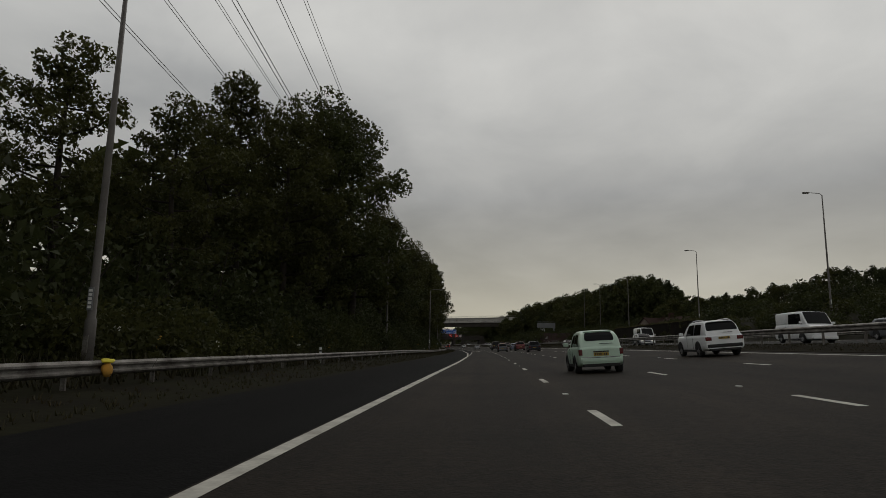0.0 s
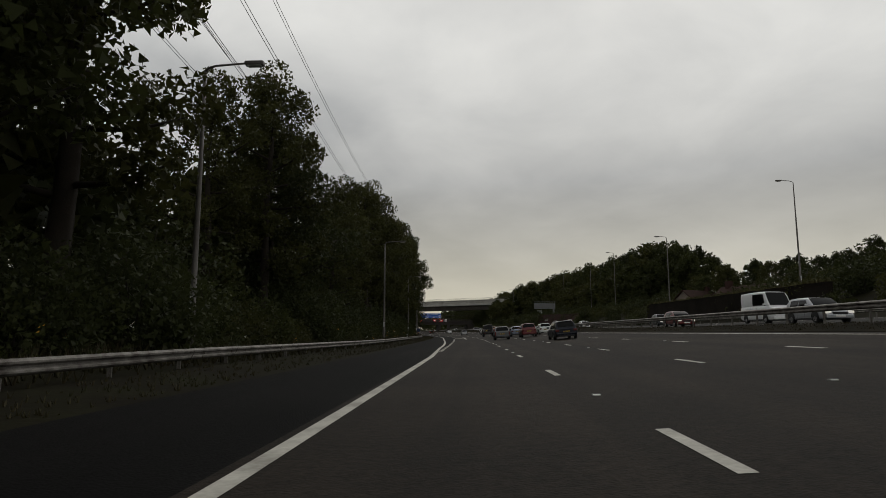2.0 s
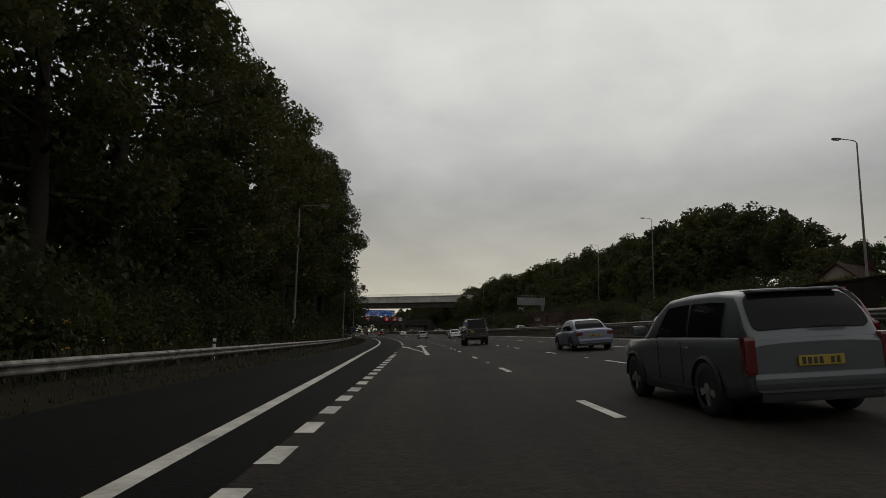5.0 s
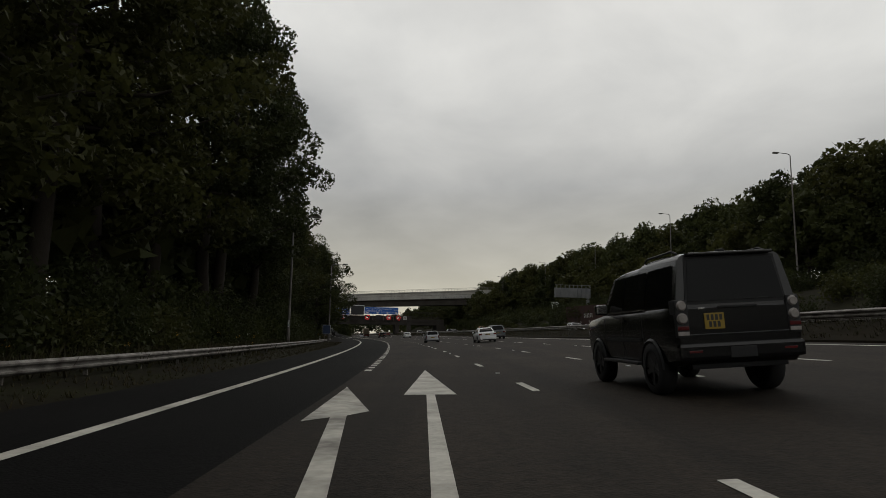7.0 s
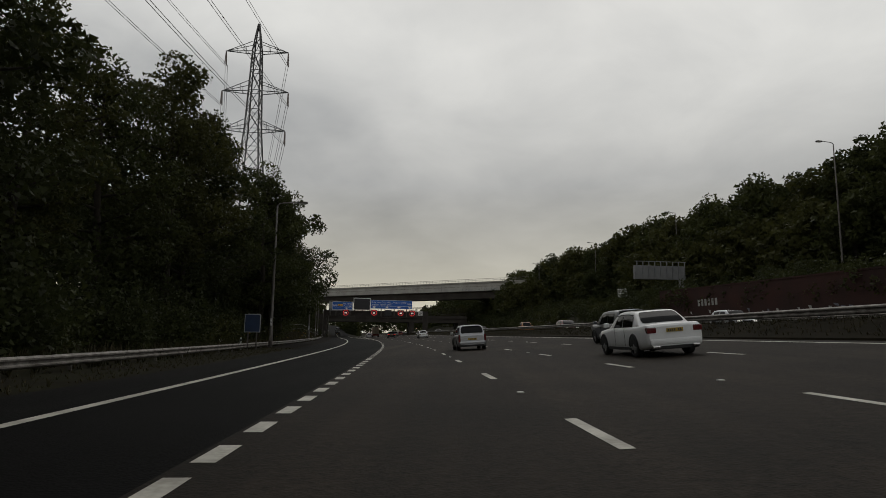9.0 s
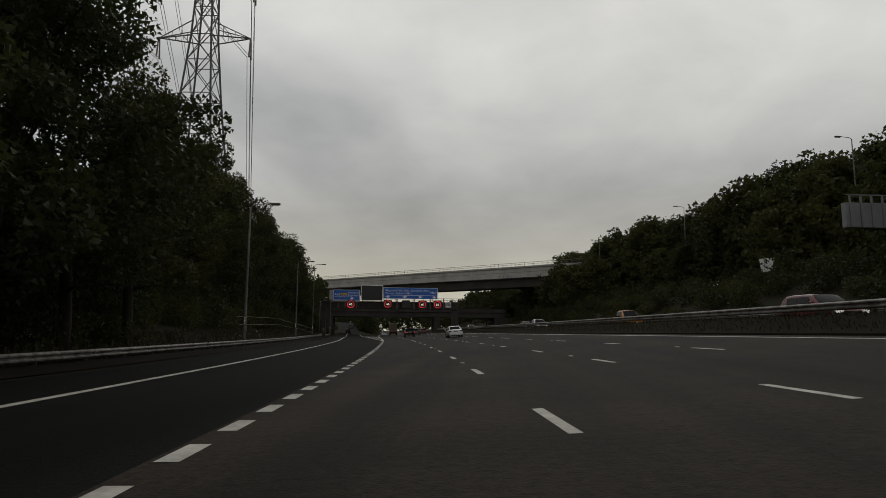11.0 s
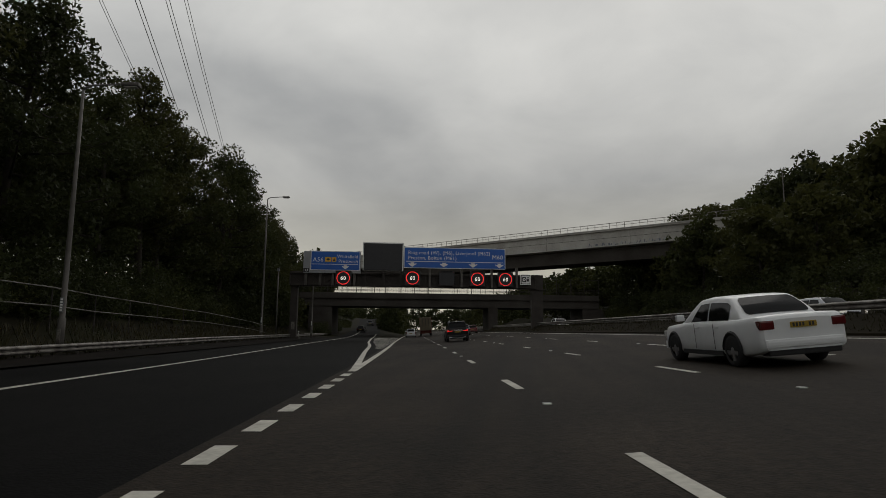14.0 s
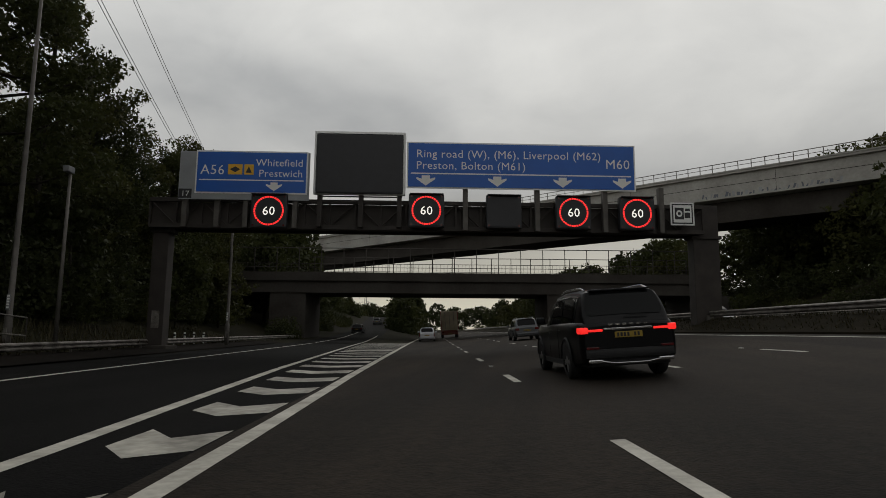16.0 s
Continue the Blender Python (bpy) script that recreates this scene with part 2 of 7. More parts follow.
M = {
    "asphalt": asphalt_mat("asphalt", (0.0218, 0.0166, 0.0120), 0.13),
    "asphalt_slip": asphalt_mat("asphalt_slip", (0.0056, 0.0053, 0.0050), 0.06),
    "asphalt_far": asphalt_mat("asphalt_far", (0.020, 0.0185, 0.016), 0.15),
    "paint_line": mat("paint_line", (0.54, 0.52, 0.46), 0.7, vary=0.12, scale=1.5, grain=14, alt=(0.27, 0.255, 0.22), bump=0.2),
    "paint_worn": mat("paint_worn", (0.50, 0.48, 0.42), 0.75, scale=1.1, grain=7, alt=(0.15, 0.14, 0.12), bump=0.3),
    "stud": mat("stud", (0.8, 0.8, 0.76), 0.35),
    "grass": mat("grass", (0.018, 0.018, 0.008), 0.9, scale=0.5, grain=5, alt=(0.011, 0.009, 0.006), bump=0.6, spec=0.05),
    "blade": mat("blade", (0.027, 0.029, 0.011), 0.7, scale=0.5, grain=3, alt=(0.045, 0.034, 0.016), island=0.4, spec=0.2),
    "weed": mat("weed", (0.13, 0.12, 0.05), 0.8, scale=0.6, grain=3, alt=(0.05, 0.045, 0.018), island=0.5, spec=0.1),
    "earth": mat("earth", (0.019, 0.015, 0.009), 0.95, scale=0.5, grain=4, alt=(0.011, 0.010, 0.006), bump=0.6, spec=0.05),
    "dirt": mat("dirt", (0.014, 0.011, 0.009), 0.95, scale=0.8, grain=9, alt=(0.007, 0.006, 0.005), bump=0.6, spec=0.05),
    "bark": mat("bark", (0.035, 0.029, 0.023), 0.9, scale=3, grain=20, bump=0.8, spec=0.15),
    "leaf": leaf_mat("leaf", (0.024, 0.028, 0.010), (0.050, 0.057, 0.018)),
    "leaf_b": leaf_mat("leaf_b", (0.028, 0.030, 0.011), (0.062, 0.064, 0.019)),
    "leaf_c": leaf_mat("leaf_c", (0.020, 0.024, 0.010), (0.040, 0.047, 0.016)),
    "steel": mat("steel", (0.25, 0.235, 0.215), 0.6, 0.25, scale=2.5, grain=30, alt=(0.055, 0.045, 0.037), spec=0.3),
    "column": mat("column", (0.125, 0.115, 0.105), 0.6, 0.35, scale=1.5, grain=25, alt=(0.07, 0.062, 0.055)),
    "lattice": mat("lattice", (0.085, 0.087, 0.09), 0.65, 0.3, scale=1.0, grain=9),
    "gantry": mat("gantry", (0.045, 0.037, 0.032), 0.7, 0.2, scale=1.5, grain=15, alt=(0.026, 0.021, 0.018)),
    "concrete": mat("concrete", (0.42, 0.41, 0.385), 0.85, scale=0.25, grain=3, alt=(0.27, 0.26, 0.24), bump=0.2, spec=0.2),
    # also used on the viaduct's underside, where its dark colour stands for shade
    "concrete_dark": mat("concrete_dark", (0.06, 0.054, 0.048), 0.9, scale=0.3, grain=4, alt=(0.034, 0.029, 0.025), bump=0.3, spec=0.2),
    "brickwall": mat("brickwall", (0.05, 0.021, 0.017), 0.9, scale=0.4, grain=6, alt=(0.028, 0.016, 0.014), bump=0.4, spec=0.2),
    "sign_blue": mat("sign_blue", (0.008, 0.105, 0.46), 0.42, vary=0.06, scale=0.8, grain=6),
    # sign blue with the verge board's shade mixed into the colour
    "shaded_blue": mat("shaded_blue", (0.012, 0.032, 0.085), 0.6, vary=0.15, scale=2.0),
    "sign_white": mat("sign_white", (0.78, 0.78, 0.76), 0.45, vary=0.04),
    "sign_grey": mat("sign_grey", (0.30, 0.31, 0.32), 0.55, scale=1.0),
    "sign_back": mat("sign_back", (0.20, 0.205, 0.21), 0.6, 0.3, scale=1.0),
    "sign_yellow": mat("sign_yellow", (0.75, 0.42, 0.02), 0.45, vary=0.05),
    "sign_black": mat("sign_black", (0.02, 0.02, 0.022), 0.5),
    "matrix": mat("matrix", (0.022, 0.022, 0.026), 0.55, scale=3, grain=40),
    "led_red": mat("led_red", (0.5, 0.03, 0.02), 0.4, emit=((1.0, 0.03, 0.03), 1.3)),
    "led_white": mat("led_white", (0.8, 0.8, 0.75), 0.4, emit=((1.0, 0.95, 0.85), 0.9)),
    "glass_lamp": mat("glass_lamp", (0.55, 0.55, 0.5), 0.25),
    "insulator": mat("insulator", (0.12, 0.09, 0.08), 0.3),
    "cable": mat("cable", (0.24, 0.24, 0.245), 0.6, 0.4),
    "tyre": mat("tyre", (0.018, 0.018, 0.019), 0.85, scale=8, bump=0.2),
    "rim": mat("rim", (0.45, 0.45, 0.46), 0.35, 0.8, scale=8),
    "rim_dark": mat("rim_dark", (0.08, 0.08, 0.085), 0.4, 0.6, scale=8),
    "plastic": mat("plastic", (0.012, 0.012, 0.013), 0.7, scale=10, bump=0.1),
    "chrome": mat("chrome", (0.6, 0.6, 0.6), 0.2, 0.95, scale=10),
    "tail": mat("tail", (0.10, 0.008, 0.009), 0.2, coat=0.5, scale=10),
    "tail_clear": mat("tail_clear", (0.36, 0.33, 0.31), 0.25, coat=0.5, scale=12),
    "tail_lit": mat("tail_lit", (0.6, 0.02, 0.02), 0.3, emit=((1.0, 0.025, 0.02), 0.9)),
    "headlight": mat("headlight", (0.7, 0.7, 0.68), 0.15, coat=0.6, scale=10),
    "headlight_lit": mat("headlight_lit", (0.8, 0.8, 0.78), 0.2, emit=((1.0, 0.93, 0.8), 0.35)),
    "plate_y": mat("plate_y", (0.33, 0.22, 0.02), 0.45, vary=0.05),
    "plate_w": mat("plate_w", (0.75, 0.75, 0.72), 0.45, vary=0.05),
    "orange": mat("orange", (0.55, 0.26, 0.03), 0.8, scale=5, alt=(0.35, 0.2, 0.03)),
    "yellow_cap": mat("yellow_cap", (0.7, 0.6, 0.03), 0.7, scale=5),
    "flower": mat("flower", (0.55, 0.30, 0.03), 0.7),
    "flower_w": mat("flower_w", (0.6, 0.6, 0.52), 0.7),
    "cream": mat("cream", (0.42, 0.36, 0.26), 0.7, scale=1.2, grain=8, alt=(0.30, 0.25, 0.18)),
    "lorry_red": mat("lorry_red", (0.20, 0.035, 0.025), 0.6, scale=1.5),
    "roof_tile": mat("roof_tile", (0.042, 0.021, 0.017), 0.9, scale=1.0, grain=6, alt=(0.028, 0.017, 0.014), bump=0.4, spec=0.1),
    "old_wall": mat("old_wall", (0.020, 0.016, 0.013), 0.95, scale=0.35, grain=4, alt=(0.009, 0.008, 0.006), bump=0.6, spec=0.05),
    "render_wall": mat("render_wall", (0.22, 0.18, 0.15), 0.85, scale=0.8, grain=5),
    "graffiti": mat("graffiti", (0.30, 0.30, 0.28), 0.7, scale=1.2),
    "graffiti_b": mat("graffiti_b", (0.13, 0.14, 0.17), 0.7, scale=1.2),
}


def glass_mat(name, color, rough=0.06):
    m = mat(name, color, rough, scale=2.0, vary=0.05, spec=0.14)
    return m


M["glass"] = glass_mat("glass", (0.007, 0.0075, 0.008))
M["glass_light"] = glass_mat("glass_light", (0.04, 0.043, 0.045))


def car_paint(name, color, metal=0.0, rough=0.32, spec=0.5, coat=0.3):
    return mat(name, color, rough, metal, vary=0.05, scale=1.2, grain=5, coat=coat, spec=spec)


# ---- mesh helpers ----
def obj(name, verts, faces, material, parent=None, label="", smooth=False):
    me = bpy.data.meshes.new(name)
    me.from_pydata([tuple(v) for v in verts], [], [tuple(f) for f in faces])
    me.materials.append(material)
    if smooth:
        me.polygons.foreach_set("use_smooth", [True] * len(me.polygons))
    me.update()
    ob = new(name, me)
    if parent is not None:
        ob.parent = parent
    if label:
        ob["label"] = label
    return ob


def part(name, bm, material, parent, label="", smooth=False):
    me = bpy.data.meshes.new(name)
    if smooth:
        for f in bm.faces:
            f.smooth = True
    bm.to_mesh(me)
    bm.free()
    me.materials.append(material)
    ob = new(name, me)
    ob.parent = parent
    if label:
        ob["label"] = label
    return ob


def shared(name, me, parent, m):
    ob = new(name, me)
    ob.parent = parent
    ob.matrix_basis = m
    return ob


def empty(name, label, category, group="", kind="", m=None):
    ob = new(name)
    if m is not None:
        ob.matrix_world = m
    return tagged(ob, label, category, group, kind)


def box_bm(x0, x1, y0, y1, z0, z1, bevel=0.0, bm=None, m=None):
    own = bm or bmesh.new()
    r = bmesh.ops.create_cube(own, size=1.0)
    for v in r["verts"]:
        v.co = Vector(((v.co.x + 0.5) * (x1 - x0) + x0, (v.co.y + 0.5) * (y1 - y0) + y0, (v.co.z + 0.5) * (z1 - z0) + z0))
    if bevel:
        e = list({e for v in r["verts"] for e in v.link_edges})
        out = bmesh.ops.bevel(own, geom=e, offset=bevel, segments=2, profile=0.7, affect="EDGES")
        verts = list({v for f in out["faces"] for v in f.verts} | {v for v in r["verts"] if v.is_valid})
    else:
        verts = r["verts"]
    if m is not None:
        for v in verts:
            v.co = m @ v.co
    return own


def tube_bm(points, radii, sides=8, bm=None):
    """A tapered tube along points."""
    own = bm or bmesh.new()
    rings = []
    pts = [Vector(p) for p in points]
    for i, p in enumerate(pts):
        d = (pts[min(i + 1, len(pts) - 1)] - pts[max(i - 1, 0)]).normalized()
        a = d.orthogonal().normalized() if abs(d.z) < 0.9 else Vector((1, 0, 0)).cross(d).normalized()
        b = d.cross(a)
        r = radii[i] if isinstance(radii, (list, tuple)) else radii
        rings.append([own.verts.new(p + r * (math.cos(2 * math.pi * k / sides) * a + math.sin(2 * math.pi * k / sides) * b)) for k in range(sides)])
    for r0, r1 in zip(rings, rings[1:]):
        for k in range(sides):
            own.faces.new((r0[k], r0[(k + 1) % sides], r1[(k + 1) % sides], r1[k]))
    own.faces.new(rings[0][::-1])
    own.faces.new(rings[-1])
    return own


def strip(us, ss, zs, name, material, parent=None, lift=0.0, label=""):
    """A ribbon along the road: us(s) gives offsets across, zs(s, u) the height."""
    verts, faces = [], []
    n = len(us(ss[0]))
    for s in ss:
        for u in us(s):
            verts.append(at(s, u, zs(s, u) + lift))
    for i in range(len(ss) - 1):
        for k in range(n - 1):
            a = i * n + k
            faces.append((a, a + 1, a + n + 1, a + n))
    return obj(name, verts, faces, material, parent, label)


# ---- the road's line: x of the line between lanes one and two, by y ----
LINE_Y = np.array([-90.0, -45, 0, 40, 90, 130, 165, 215, 250, 285, 325, 350, 400, 460, 1500])
LINE_X = np.array([1.5, 1.6, 1.69, 1.9, 1.78, 1.08, 0.0, -3.45, -6.95, -11.7, -18.2, -22.6, -31.4, -41.6, -218.0])


def hermite(y, ys, xs):
    d = np.gradient(xs, ys)
    i = int(np.clip(np.searchsorted(ys, y) - 1, 0, len(ys) - 2))
    h = ys[i + 1] - ys[i]
    q = min(max((y - ys[i]) / h, -0.2), 1.2)
    return float(xs[i] * (2 * q**3 - 3 * q**2 + 1) + xs[i + 1] * (3 * q**2 - 2 * q**3) + h * d[i] * (q**3 - 2 * q**2 + q) + h * d[i + 1] * (q**3 - q**2))


def line_x(y):
    return hermite(y, LINE_Y, LINE_X)


def heading(s):
    return math.atan2(line_x(s + 1.5) - line_x(s - 1.5), 3.0)


def at(s, u, z=0.0):
    h = heading(s)
    return Vector((line_x(s) + u * math.cos(h), s - u * math.sin(h), z))


def facing(s, u, z=0.0, turn=0.0):
    """A pose on the road, y along it."""
    p = at(s, u, z)
    return Matrix.Translation(p) @ Matrix.Rotation(-heading(s) + turn, 4, "Z")


def road_z(s, u):
    v = u + 1.8
    return 0.0345 * (v + math.sqrt(v * v + 1.0)) + 0.022 * max(0.0, u - 4)


def slip_z(s, u):
    return road_z(s, u)


EDGE_S = [-90, 28, 45, 70, 85, 95, 105, 142, 155, 203, 228, 276, 320, 352, 385, 420, 470, 560]
EDGE_U = [-3.88, -3.85, -3.76, -3.85, -4.2, -4.28, -4.5, -5.62, -5.9, -6.8, -7.3, -8.4, -9.6, -10.9, -11.9, -13.4, -16.0, -23.0]
VERGE_S = [-90, 100, 165, 213, 240, 290, 360, 420, 470, 560]
VERGE_U = [-7.5, -7.6, -8.0, -9.2, -10.4, -11.9, -14.0, -15.6, -18.2, -25.0]
GORE_S = [316, 331, 344, 358, 383, 420, 470, 560]
GORE_U = [-3.58, -4.5, -5.1, -6.2, -7.6, -9.4, -12.2, -19.0]


def edge_u(s):
    return float(np.interp(s, EDGE_S, EDGE_U))


def verge_u(s):
    return float(np.interp(s, VERGE_S, VERGE_U))


def gore_u(s):
    return float(np.interp(s, GORE_S, GORE_U))


def rail_u(s):
    return verge_u(s) - 2.3


def climb(s):
    """The slip road leaves the carriageway uphill."""
    return 0.0003 * max(0.0, s - 392) ** 2 if s < 470 else 1.825 + 0.047 * (s - 470)


def left_z(s, u):
    """Verge and bank on the near side."""
    d = rail_u(s) - 1.5 - u
    z = 0.02 + float(np.interp(s, [60, 85, 315, 340], [0.05, 0.0, 0.0, 0.05])) * min(max(verge_u(s) - u, 0), 3)
    if d > 0:
        z += (0.10 + 0.25 * min(max((s - 250) / 30, 0), 1)) * min(d, 3) + (0.34 if s > 215 else 0.2) * min(max(d - 3, 0), 14) * min(1, max(0.4, s / 220))
    return z


def right_z(s, u):
    z = road_z(s, 15.5) + 0.055 * (u - 15.5)
    if u > 33:
        z += 0.42 * min(u - 33, 9) + 0.12 * min(max(u - 42, 0), 40)
    return z

# ---- ground, carriageways, markings ----
def ground_z(x, y):
    s = min(max(y, -90), 600)
    u = (x - line_x(s)) * math.cos(heading(s))
    if u < verge_u(s) - 0.05:
        z = left_z(s, u)
    elif u > 15.5:
        z = right_z(s, u)
    else:
        z = road_z(s, u) - 0.12
    if y > 380 and u < -6:
        z = max(z, -0.1)
    return z - 0.02


def build_ground():
    us = [-420, -200, -110, -70, -50, -40, -34, -30, -27, -24, -21, -18, -16, -14.5, -13, -12, -11, -10, -9, -8, -7, -5, 0, 6, 12, 12.6, 14.6, 16, 24, 32, 33, 35, 38, 42, 46, 52, 60, 75, 100, 150, 260, 450]
    ss = [-160, -90, -60, -40] + list(np.arange(-30, 470, 5)) + [480, 500, 530, 570, 620, 700, 850, 1100, 1500, 2200]
    verts, faces = [], []
    for s in ss:
        for u in us:
            q = min(max(s, -90), 600)
            lim = verge_u(q)
            if -13 < u < lim + 0.6 and u > lim - 0.6:
                u = lim - 0.02
            if s > 600:
                z = 0.0 + 0.004 * (s - 600) if u < 400 else 0
                p = Vector((line_x(600) - 0.17 * (s - 600) + u, s, z - 0.3))
            else:
                p = at(q, u, 0) + Vector((0, s - q, 0))
                z = left_z(q, u) if u < lim - 0.01 else (right_z(q, u) if u >= 15.5 else road_z(q, u) - 0.15)
                if s > 392 and u < lim + 14 and u < -5:
                    z += min(climb(s), 9) * min(1, max(0, (-5 - u) / 6)) - 0.05
                p.z = z + (0.12 * noise.noise(Vector((p.x * 0.12, p.y * 0.12, 0))) if u < lim - 3 or u > 34 else 0)
            verts.append(p)
    n = len(us)
    for i in range(len(ss) - 1):
        for k in range(n - 1):
            a = i * n + k
            faces.append((a, a + 1, a + n + 1, a + n))
    g = obj("ground", verts, faces, M["grass"], smooth=True)
    tagged(g, "rough grass verges and banks beside the motorway", "ground", kind="structure")


build_ground()

LONG = list(np.arange(-90, 480, 4.0)) + list(np.arange(480, 1200, 20.0))
SHORT = [s for s in LONG if s <= 560]

road = strip(lambda s: np.linspace(-3.9 if s > 60 else -4.0, 12.6, 14), LONG, road_z, "road", M["asphalt"])
tagged(road, "worn dark asphalt motorway carriageway with four lanes", "road", kind="structure")
shoulder = strip(lambda s: np.linspace(verge_u(s), -3.9 if s > 60 else -4.0, 5), [s for s in SHORT if s <= 396], road_z, "slip_lane", M["asphalt_slip"])
tagged(shoulder, "dark asphalt hard shoulder widening into an exit lane", "road", kind="structure")
hard_verge = strip(lambda s: (rail_u(s) - 0.6, verge_u(s) - 0.02), [s for s in SHORT if 238 <= s <= 396], lambda s, u: left_z(s, u), "gravel_verge", M["dirt"], lift=0.03)
tagged(hard_verge, "dark brown gravel and dirt strip in front of the barrier", "verge", kind="structure")
ramp_road = strip(
    lambda s: np.linspace(verge_u(s), gore_u(s) + (0.8 if s > 420 else (s - 396) * 0.03 + 0.0), 4),
    [396, 404, 412, 420, 430, 440, 450, 460, 470, 485, 500, 520, 540, 560],
    lambda s, u: climb(s) + 0.02, "exit_road", M["asphalt_slip"],
)
tagged(ramp_road, "asphalt exit road climbing away past the bridge", "road", kind="structure")
gore_ground = strip(lambda s: (gore_u(s) + (0.8 if s > 420 else (s - 396) * 0.03), -3.9), [396, 404, 412, 420, 440, 460, 480, 520, 560], lambda s, u: 0.0 if u == -3.9 else climb(s) + 0.015, "verge", M["grass"])
tagged(gore_ground, "grass wedge between exit road and carriageway", "ground", kind="structure")
far_road = strip(lambda s: np.linspace(15.2, 31.5, 8), LONG, right_z, "opposite_road", M["asphalt_far"], lift=0.02)
tagged(far_road, "asphalt carriageway for oncoming traffic", "road", kind="structure")
def reserve_z(s, u):
    """A kerb-high strip that swells into a grass mound further along."""
    mound = float(np.interp(s, [0, 105, 135], [0.22, 0.22, 0.62]))
    return road_z(s, min(u, 12.6)) + 0.077 * max(0, u - 12.6) + mound * float(np.interp(u, [12.0, 12.02, 12.4, 13.0, 13.4, 14.2, 14.8, 15.18, 15.2], [0, 0.12, 0.35, 0.85, 1.0, 1.0, 0.6, 0.15, 0]))


reserve = strip(lambda s: (12.0, 12.02, 12.4, 13.0, 13.4, 14.2, 14.8, 15.18, 15.2), LONG, reserve_z, "central_reserve", M["earth"])
tagged(reserve, "grassy earth strip in the central reservation", "ground", kind="structure")


def ribbon(name, ufun, ss, width, material, parent, zfun=road_z, lift=0.006):
    return strip(lambda s: (ufun(s) - width / 2, ufun(s) + width / 2), ss, zfun, name, material, parent, lift)


ribbon("edge_line", edge_u, [s for s in SHORT if s <= 396], 0.2, M["paint_line"], road)
ribbon("edge_line", lambda s: edge_u(s), [396, 404, 412, 420, 440, 460], 0.16, M["paint_line"], ramp_road, lambda s, u: climb(s) + 0.02)
ribbon("edge_line", lambda s: gore_u(s) + 0.1, [396, 404, 412, 420, 430], 0.16, M["paint_line"], ramp_road, lambda s, u: climb(s) + 0.02)
ribbon("edge_line", lambda s: 11.15, LONG, 0.2, M["paint_line"], road)
ribbon("edge_line", lambda s: 15.9, LONG, 0.2, M["paint_line"], far_road, right_z, 0.03)
ribbon("edge_line", lambda s: 28.0, LONG, 0.2, M["paint_line"], far_road, right_z, 0.03)
GORE = list(np.arange(316, 398, 3.0))
ribbon("gore_line", gore_u, GORE, 0.22, M["paint_line"], road)
ribbon("gore_line", lambda s: float(np.interp(s, [316, 345, 356], [-3.58, -3.62, -3.74])), GORE + [420, 460, 520, 600, 800, 1000], 0.22, M["paint_line"], road, lift=0.008)

DASH_N = [-8, 0, 5, 6, 7, 8, 13, 14, 15, 20, 26, 31, 32, 33, 37, 40, 99]
DASH_S = [-62.5, 7.75, 56.9, 67.3, 77.0, 85.7, 132.9, 142.7, 151.4, 197.0, 249.7, 292.9, 302.9, 310.5, 344.7, 370.0, 890.0]


def dash(s, u, length, width, parent, material, zfun=road_z, lift=0.006, name="dash"):
    a = [at(s - length / 2, u - width / 2), at(s - length / 2, u + width / 2), at(s + length / 2, u + width / 2), at(s + length / 2, u - width / 2)]
    b = []
    for p, (ds, du) in zip(a, ((-1, -1), (-1, 1), (1, 1), (1, -1))):
        b.append((p.x, p.y, zfun(s, u + du * width / 2) + lift))
    return obj(name, b, [(0, 1, 2, 3)], material, parent)


